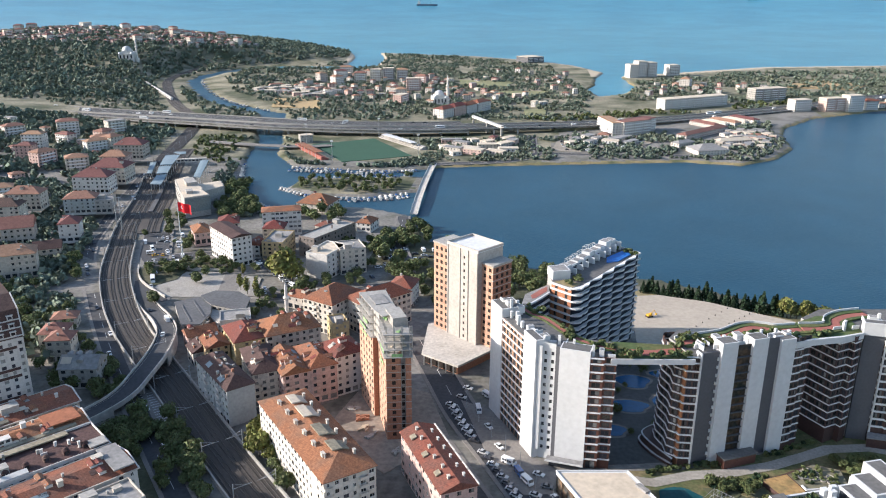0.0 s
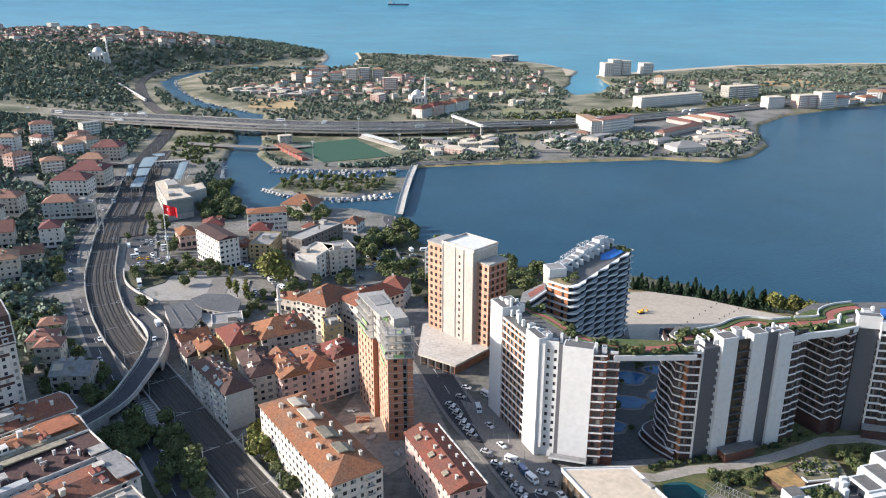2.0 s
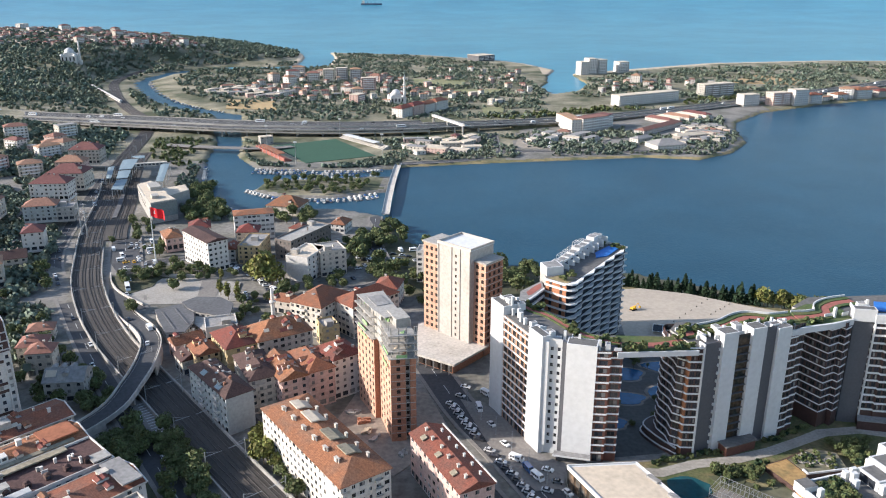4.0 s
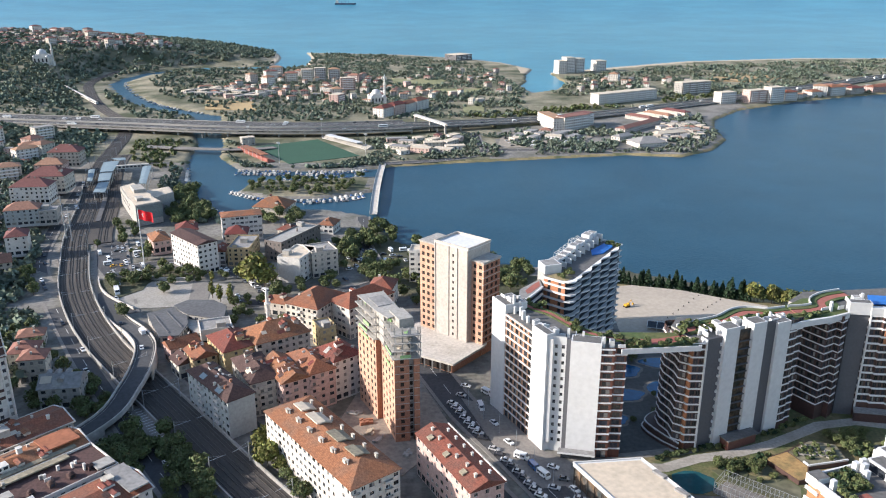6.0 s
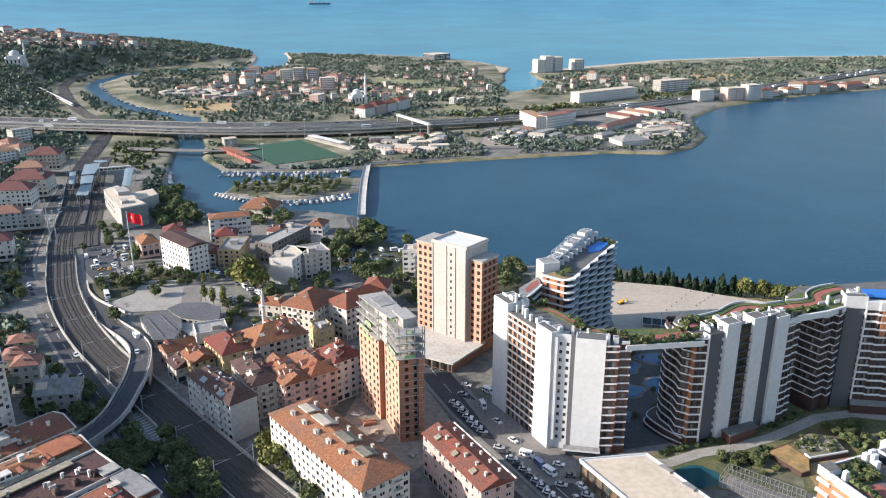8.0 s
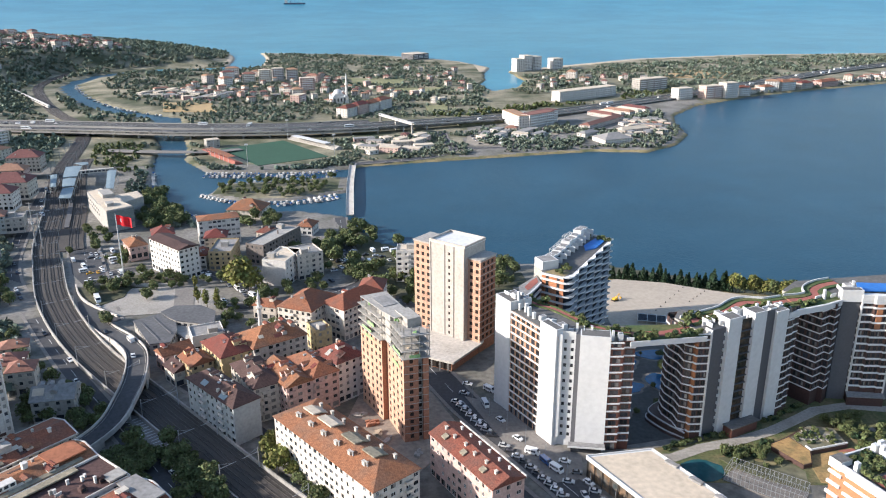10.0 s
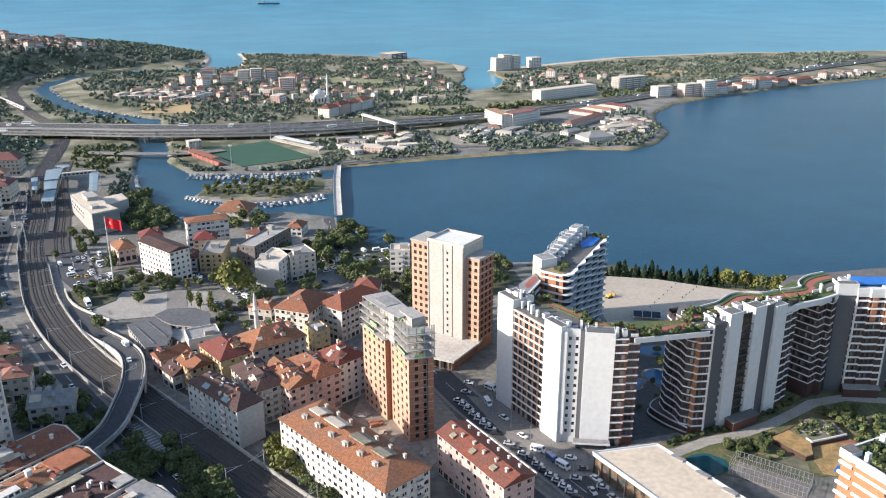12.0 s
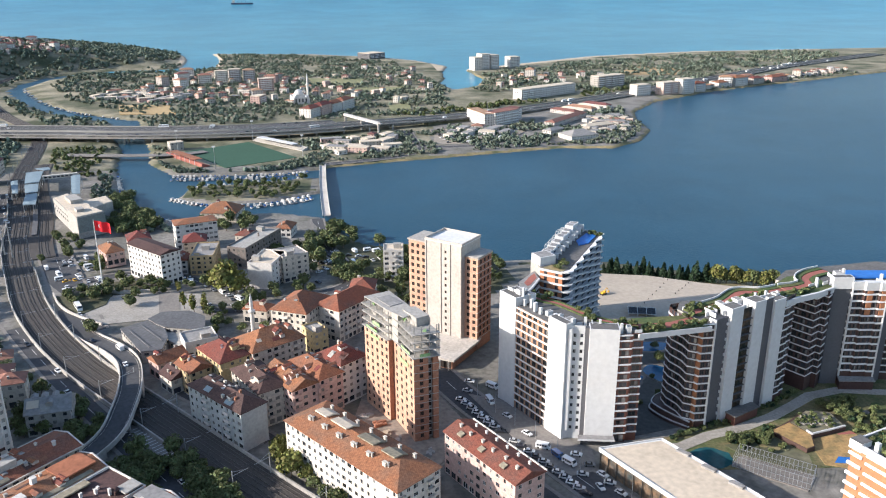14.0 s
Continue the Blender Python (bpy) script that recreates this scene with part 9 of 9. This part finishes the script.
def mosque(x, y, z, s, turn, label):
    root = thing("mosque", x, y, z, turn, label, "mosque")
    c = Kit()
    c.box(-11 * s, -11 * s, -3, 11 * s, 11 * s, 10 * s)
    c.box(-7.5 * s, -7.5 * s, 10 * s, 7.5 * s, 7.5 * s, 14 * s)
    part("wall", c, WHITE, root)
    c = Kit()
    c.turn([(7 * s * math.cos(a), 14 * s + 7 * s * math.sin(a)) for a in [i * math.pi / 16 for i in range(9)]], 0, 0, 20)
    part("dome", c, LEAD, root)
    for dx in (-9, 9):
        for dy in (-9, 9):
            c = Kit()
            c.turn([(2.6 * s * math.cos(a), 10 * s + 2.6 * s * math.sin(a)) for a in [i * math.pi / 12 for i in range(7)]], dx * s, dy * s, 12)
            part("small_dome", c, LEAD, root)
    for sgn in (-1, 1):
        for i in range(4):
            c = Kit()
            c.box(-9 * s + i * 5.2 * s, -11.06 * s, 3 * s, -9 * s + i * 5.2 * s + 2 * s, -11.0 * s, 8 * s)
            if sgn > 0:
                part("window", c, GLASS, root)


mosque(-112, 1168, 3, 0.95, 20, "white mosque with grey lead dome beside orange-roofed blocks")
minaret("minaret", -99, 1164, 3, 43, 1.9, "tall slender white minaret beside the mosque")
mosque(-752, 1470, ground_z(-752, 1470), 1.25, 15, "white mosque with pale dome on the wooded hill")
minaret("minaret", -733, 1470, ground_z(-733, 1470), 44, 2.2, "white minaret on the wooded hill")
minaret("minaret", -88, 361, 8.6, 24.5, 1.25, "slender white minaret among red roofs")

# ---- station, sports ground, flag and poles ----
ST = Tower("railway_station", -285, 660, 4, "railway station with flat stepped blue-grey metal canopies", "station")
for poly, z in (([(-325.5, 724), (-312.6, 729), (-301.7, 687.8), (-311.9, 683.4)], 13), ([(-312, 683), (-302, 687), (-292.8, 658.7), (-301.3, 654.7)], 11.9), ([(-301, 654.4), (-293, 658), (-282, 623), (-291.7, 623)], 10.7),
                ([(-331.8, 704.7), (-327.5, 709.2), (-309.8, 662.6), (-314.2, 662.5)], 10), ([(-281, 703.8), (-274.4, 708), (-254, 640), (-260.5, 641)], 13.8), ([(-322, 734), (-310.5, 738), (-306, 728), (-311, 726)], 14.3)):
    cc = (sum(p[0] for p in poly) / 4, sum(p[1] for p in poly) / 4)
    c = Kit()
    lo = [(p[0] + 285, p[1] - 660, z - 4 - 0.45) for p in poly]
    ridge = [((lo[0][0] + lo[1][0]) / 2, (lo[0][1] + lo[1][1]) / 2, z - 4 + 0.25), ((lo[2][0] + lo[3][0]) / 2, (lo[2][1] + lo[3][1]) / 2, z - 4 + 0.25)]
    hi = [(x, y, z - 4) for x, y, _ in lo]
    c.face([hi[0], ridge[0], ridge[1], hi[3]][::-1])
    c.face([ridge[0], hi[1], hi[2], ridge[1]][::-1])
    c.face(lo)
    for a, b in ((0, 1), (1, 2), (2, 3), (3, 0)):
        c.face([lo[a], lo[b], hi[b], hi[a]])
    c.face([hi[0], hi[1], ridge[0]])
    c.face([hi[2], hi[3], ridge[1]])
    part("canopy", c, CANOPY, ST.root, "blue-grey metal canopy")
    n_ = max(2, int(math.hypot(poly[0][0] - poly[3][0], poly[0][1] - poly[3][1]) / 9))
    for j in range(n_ + 1):
        for a, b in ((0, 3), (1, 2)):
            f_ = 0.06 + 0.88 * j / n_
            x, y = poly[a][0] + (poly[b][0] - poly[a][0]) * f_, poly[a][1] + (poly[b][1] - poly[a][1]) * f_
            x, y = x + (cc[0] - x) * 0.25, y + (cc[1] - y) * 0.05
            c = Kit()
            c.tube((x + 285, y - 660, -1), (x + 285, y - 660, z - 4 - 0.3), 0.25, 0.25, 8)
            part("column", c, STEEL, ST.root)
ST.solid("footbridge", [(-303, 699.5), (-302, 696.5), (-276, 706.2), (-277, 709.2)], 12.6, 15.6, PALECONCRETE, "pale covered footbridge")
for t in range(8):
    x, y = -300.6 + 3.1 * t, 697.3 + 1.16 * t
    ST.solid("window", [(x, y - 0.3), (x + 2.2, y + 0.52), (x + 2.2, y + 0.6), (x, y - 0.22)], 13.4, 14.8, GLASS)
c = Kit()
strip(c, [p for p in YARD if 560 < p.y < 715], 12.6, 9.2, -0.8, 0.95)
tagged(part("platform", c, HALLGREY), "long paved station platform between the tracks", "platform", kind="structure")


def pole(name, x, y, z, h, r, label, lamp=True):
    root = thing(name, x, y, z, 0, label, "pole")
    c = Kit()
    c.tube((0, 0, -0.5), (0, 0, h), r, r * 0.5, 7)
    part("post", c, STEEL, root)
    if lamp:
        c = Kit()
        c.box(-1.5, -0.3, h - 0.2, 1.5, 0.3, h + 1.3)
        part("lamp_head", c, FRAME, root)
    return root


for x, y in ((-168, 760), (-88, 806), (-148, 897), (-220, 848)):
    pole("floodlight", x, y, 3, 21, 0.35, "tall floodlight mast beside the football pitch")
for p, q, w, col, lb in (((-224, 834), (-178, 772), 9, TILE, "spectator stand with reddish seats and roof"), ((-146, 898), (-88, 834), 10, SLABWHITE, "white spectator stand with stepped roof")):
    st = thing("grandstand", (p[0] + q[0]) / 2, (p[1] + q[1]) / 2, 3, math.degrees(math.atan2(q[1] - p[1], q[0] - p[0])), lb, "grandstand")
    l = math.hypot(q[0] - p[0], q[1] - p[1])
    sg = 1 if col is TILE else -1
    for i in range(4):
        c = Kit()
        c.box(-l / 2, min(sg * (3 - i * 2), sg * (1 - i * 2)), -1, l / 2, max(sg * (3 - i * 2), sg * (1 - i * 2)), 0.8 + i * 0.8)
        part("step", c, REDPATH if col is TILE else CONCRETE, st)
    c = Kit()
    c.box(-l * 0.36, -6.5, 5.6, l * 0.36, 1.5, 6.0)
    part("roof", c, col, st)
    for i in range(6):
        c = Kit()
        x = -l * 0.34 + i * l * 0.136
        c.box(x - 0.2, -6.2 * sg - 0.2, -1, x + 0.2, -6.2 * sg + 0.2, 5.6)
        part("post", c, STEEL, st)
far_house("clubhouse", -224, 858, 14, 10, 8, 30, CONCRETE, HALLROOF, False, "grey clubhouse beside the football pitch", "clubhouse", VIL, 3)
flag = thing("flagpole", -183, 447, 8.6, 0, "tall flagpole with a large red flag", "flagpole")
c = Kit()
c.tube((0, 0, 0), (0, 0, 39.3), 0.45, 0.2, 8)
part("pole", c, FRAME, flag)
c = Kit()
c.turn([(1.6, 0), (1.6, 0.8), (0.6, 1.2), (0.1, 1.3)], 0, 0, 12)
part("plinth", c, CONCRETE, flag)
c = Kit()
n = 14
for i in range(n):
    for j in range(6):
        def fp(a, b):
            x = 0.3 + a / n * 8.6
            return (x, 0.9 * math.sin(a * 0.75) * a / n, 38.7 - b / 6 * 6.0 - a * 0.16)
        c.face([fp(i, j + 1), fp(i + 1, j + 1), fp(i + 1, j), fp(i, j)])
cloth = part("cloth", c, FLAGRED, flag, "waving red flag cloth")
c = Kit()
for i in range(16):
    a0, a1 = 0.9 + i * 4.5 / 16, 0.9 + (i + 1) * 4.5 / 16
    for sy in (-0.1, 0.5):
        c.face([(3.6 + r_ * math.cos(a), sy, 35.3 + r_ * math.sin(a)) for a, r_ in ((a0, 0.75), (a1, 0.75), (a1, 1.3), (a0, 1.3))])
for sy in (-0.1, 0.5):
    c.face([(4.9 + (0.55 if i % 2 == 0 else 0.22) * math.cos(i * math.pi / 5), sy, 35.1 + (0.55 if i % 2 == 0 else 0.22) * math.sin(i * math.pi / 5)) for i in range(10)])
part("emblem", c, FLAGWHITE, cloth, "white crescent and star")
for x, y, h in ((-262, 512, 30), (-255, 506, 24)):
    root = pole("lattice_mast", x, y, 8, h, 0.5, "tall steel signal mast beside the railway", False)
    c = Kit()
    for zz in (h * 0.6, h * 0.8, h * 0.96):
        c.box(-2.2, -0.12, zz, 2.2, 0.12, zz + 0.25)
    part("crossarm", c, STEEL, root)
for i in range(8):
    a = along((16, 292), (58, 216), i * 12, 0)
    pole("street_lamp", a[0] - 5, a[1] - 2, 8.6, 8.5, 0.12, "slim steel street lamp beside parked cars", False)
# footbridge over the highway
fb = thing("footbridge", -26, 947, 0, -60, "pale covered footbridge over the highway", "bridge")
c = Kit()
c.box(-40, -1.7, 14.4, 40, 1.7, 14.8)
part("deck", c, CONCRETE, fb)
for sy in (-1.7, 1.5):
    c = Kit()
    c.box(-40, sy, 14.8, 40, sy + 0.2, 16.0)
    part("parapet", c, WHITE, fb)
c = Kit()
c.box(-40, -1.9, 16.9, 40, 1.9, 17.1)
for x in range(-39, 40, 6):
    for sy in (-1.6, 1.6):
        c.box(x - 0.1, sy - 0.1, 16.0, x + 0.1, sy + 0.1, 16.9)
part("roof", c, WHITE, fb)
for x in (-38, 0, 38):
    c = Kit()
    c.box(x - 0.8, -1, 0, x + 0.8, 1, 14.4)
    part("pier", c, CONCRETE, fb)
# parked train with white cars
tr_ = smooth_line([(-640, 1312, 6), (-575, 1225, 6), (-512, 1138, 6)], 20)
for i in range(len(tr_) - 1):
    d = tr_[i + 1] - tr_[i]
    cr = thing("train_car", *((tr_[i] + d / 2)[:2]), ground_z(*(tr_[i] + d / 2)[:2]) + 1.2, math.degrees(math.atan2(d.y, d.x)), "white commuter train car on the tracks", "train car", "commuter train")
    c = Kit()
    c.prism([(-9.6, -1.5), (9.6, -1.5), (9.6, 1.5), (-9.6, 1.5)], 0, 3.2)
    c.prism([(-9.4, -1.2), (9.4, -1.2), (9.4, 1.2), (-9.4, 1.2)], 3.2, 3.7)
    part("body", c, WHITE, cr)
    c = Kit()
    c.box(-9, -1.53, 1.4, 9, -1.5, 2.4)
    part("window_band", c, GLASS, cr)
# sports court cage and pond rail
cg = thing("court_cage", 107.6, 227.6, 8.9, -39, "tall pale mesh cage round the sports court", "fence")
for i in range(19):
    for y in (-4.6, 4.6):
        c = Kit()
        c.tube((-13 + i * 1.444, y, 0), (-13 + i * 1.444, y, 4.6), 0.08, 0.08, 5)
        part("post", c, STEEL, cg)
    c = Kit()
    c.tube((-13 + i * 1.444, -4.6, 4.6), (-13 + i * 1.444, 4.6, 4.6), 0.05, 0.05, 4)
    part("roof_bar", c, STEEL, cg)
for zz in (0.3, 2.4, 4.6):
    for y in (-4.6, 4.6):
        c = Kit()
        c.box(-13, y - 0.05, zz - 0.05, 13, y + 0.05, zz + 0.05)
        part("rail", c, STEEL, cg)
    for x in (-13, 13):
        c = Kit()
        c.box(x - 0.05, -4.6, zz - 0.05, x + 0.05, 4.6, zz + 0.05)
        part("rail", c, STEEL, cg)
# raised garden over a sunken pavilion
gp = thing("garden_pavilion", 134, 248, 8.8, 0, "rust-brown walled garden terrace with ochre play surface", "pavilion")
c = Kit()
c.prism([(x - 134, y - 248) for x, y in ((119, 251), (125.8, 237.3), (129.6, 238.6), (132.8, 246), (149, 250), (149, 260.7), (140, 263.5), (128.4, 256))], -0.4, 1.7)
part("wall", c, [DARKBROWN], gp)
c = Kit()
c.prism([(x - 134, y - 248) for x, y in ((119.3, 250.9), (126, 237.7), (129.4, 238.9), (132.4, 246.2), (128.8, 255.4))], 1.7, 1.78)
part("play_surface", c, PLAYFLOOR, gp, "ochre rubber play surface")
c = Kit()
c.prism([(x - 134, y - 248) for x, y in ((133.0, 246.4), (148.6, 250.3), (148.6, 260.3), (140, 263), (129.4, 255.4))], 1.7, 1.85)
part("planted_bed", c, DRY, gp, "dry grassy planted bed")
c = Kit()
for a, b in (((132.2, 249), (133.0, 246.4)), ((133.0, 246.4), (140, 248.0)), ((140, 248.0), (148.8, 250.2))):
    c.obox((a[0] - 134, a[1] - 248), (b[0] - 134, b[1] - 248), 0.3, 1.7, 2.3)
part("white_edge", c, SLABWHITE, gp)
for i in range(14):
    bx = thing("planter", 132.5 + rv.uniform(0, 14), 249.5 + rv.uniform(0, 9.5), 10.62, rv.uniform(0, 90), "low pale stone round planter in the garden", "planter", "garden planters")
    c = Kit()
    k_ = rv.uniform(0.45, 0.9)
    c.turn([(1.5 * k_, 0), (1.7 * k_, 0.6), (1.4 * k_, 0.6), (1.3 * k_, 0.35), (0.02, 0.35)], 0, 0, 10)
    part("bowl", c, PATHSTONE, bx)
    plant(SHRUB, bx.location.x + rv.uniform(-1.5, 1.5), bx.location.y + rv.uniform(-1.5, 1.5), 0.8, 10.6)
for i in range(22):
    x, y = (152 + rv.uniform(0, 34), 240 + rv.uniform(0, 30)) if i % 2 else (100 + rv.uniform(0, 20), 240 + rv.uniform(0, 10))
    bd = thing("garden_bed", x, y, 8.74, rv.uniform(0, 180), "irregular planted bed with dry grasses", "garden bed", "garden beds")
    c = Kit()
    rad = rv.uniform(1.2, 3.2)
    ring = [(rad * (1 + 0.25 * math.sin(2 * a + i)) * math.cos(a), rad * 0.6 * (1 + 0.2 * math.cos(3 * a + i)) * math.sin(a)) for a in [j * math.pi / 7 for j in range(14)]]
    c.prism(ring, 0, 0.26 + 0.01 * (i % 7))
    part("soil", c, (DRY, GRASS, REED, PAVING)[i % 4], bd)
# site clutter
for x, y, w, d, h, m, lb in ((-30, 276, 5, 3, 1.4, BRICK, "stack of orange bricks on the site"), (-36, 282, 6, 2.4, 1.0, CONCRETE, "heap of concrete formwork on the site"), (-28, 268, 4, 3, 1.0, SAND, "heap of sand on the site"), (-24, 264, 5, 2, 0.8, CONCRETE, "pile of rubble on the site"), (-12, 254, 6, 3, 0.9, CONCRETE, "pile of steel and boards on the site")):
    hp_ = thing("material_stack", x, y, 8.9, rv.uniform(0, 90), lb, "building material")
    c = Kit()
    for i in range(16):
        a, b = rv.uniform(-w / 2, w / 2), rv.uniform(-d / 2, d / 2)
        s_ = rv.uniform(0.4, 1.0)
        c.box(a - s_, b - s_ * 0.6, -0.2, a + s_, b + s_ * 0.6, h * rv.uniform(0.4, 1.1))
    tagged(part("pile", c, m, hp_), kind="stuff")
for i in range(9):
    for x0, y0, dx, dy in ((112, 376, 4.2, 5.2), (138, 392, 3.4, 3.6)):
        c = Kit()
        c.box(-0.22, -0.22, -0.1, 0.22, 0.22, 0.4)
        c.box(-0.08, -0.08, 0.4, 0.08, 0.08, 0.8)
        sk = tagged(part("marker_post", c, RUBBER), "small dark marker post on the gravel lot", "post", "marker posts")
        sk.location = (x0 + dx * i, y0 + dy * i, 8.75)
gc = thing("glass_canopy", 110, 368.5, 8.75, -16, "low glass pitched canopy with white frame beside the lot", "canopy")
for sg in (-1, 1):
    c = Kit()
    c.face([(-7, sg * 4.5, 1.6), (7, sg * 4.5, 1.6), (7, 0, 3.2), (-7, 0, 3.2)][::sg])
    c.face([(-7, sg * 4.5, 1.52), (7, sg * 4.5, 1.52), (7, 0, 3.12), (-7, 0, 3.12)][::-sg])
    part("pane", c, GLASS, gc)
    for x in (-7, -2.3, 2.3, 7):
        c = Kit()
        c.tube((x, sg * 4.6, 1.6), (x, 0, 3.26), 0.16, 0.16, 5)
        part("rafter", c, FRAME, gc)
        c = Kit()
        c.tube((x, sg * 4.5, -0.2), (x, sg * 4.5, 1.6), 0.14, 0.14, 5)
        part("post", c, FRAME, gc)
    c = Kit()
    c.tube((-7.2, sg * 4.6, 1.6), (7.2, sg * 4.6, 1.6), 0.16, 0.16, 5)
    part("eaves_beam", c, FRAME, gc)
ex = thing("excavator", 98, 396, 8.75, 30, "yellow excavator parked on the gravel lot", "excavator")
c = Kit()
c.box(-2.2, -1.5, 0, 2.2, -0.8, 0.9)
c.box(-2.2, 0.8, 0, 2.2, 1.5, 0.9)
part("tracks", c, RUBBER, ex)
c = Kit()
c.box(-1.8, -1.3, 0.95, 1.6, 1.3, 2.2)
c.box(0.2, -1.3, 2.2, 1.5, 0, 3.2)
part("cab", c, CARYELLOW, ex)
c = Kit()
c.tube((1.5, 0.5, 1.8), (4.2, 0.5, 4.4), 0.25, 0.2, 6)
c.tube((4.2, 0.5, 4.4), (6.2, 0.5, 1.4), 0.2, 0.16, 6)
c.box(5.7, 0, 0.3, 6.9, 1.0, 1.4)
part("boom", c, CARYELLOW, ex)
ex.scale = (0.75, 0.75, 0.75)

# pattern pieces that were only copied from
for src in ROUND + POPLAR + PLANE + PINE + PALM + SHRUB + CARS + FARCARS + BOATS + [REDCAR, BLUECAR, VAN, BUS, TAXI]:
    for o in [*src.children_recursive, src]:
        bpy.data.objects.remove(o)
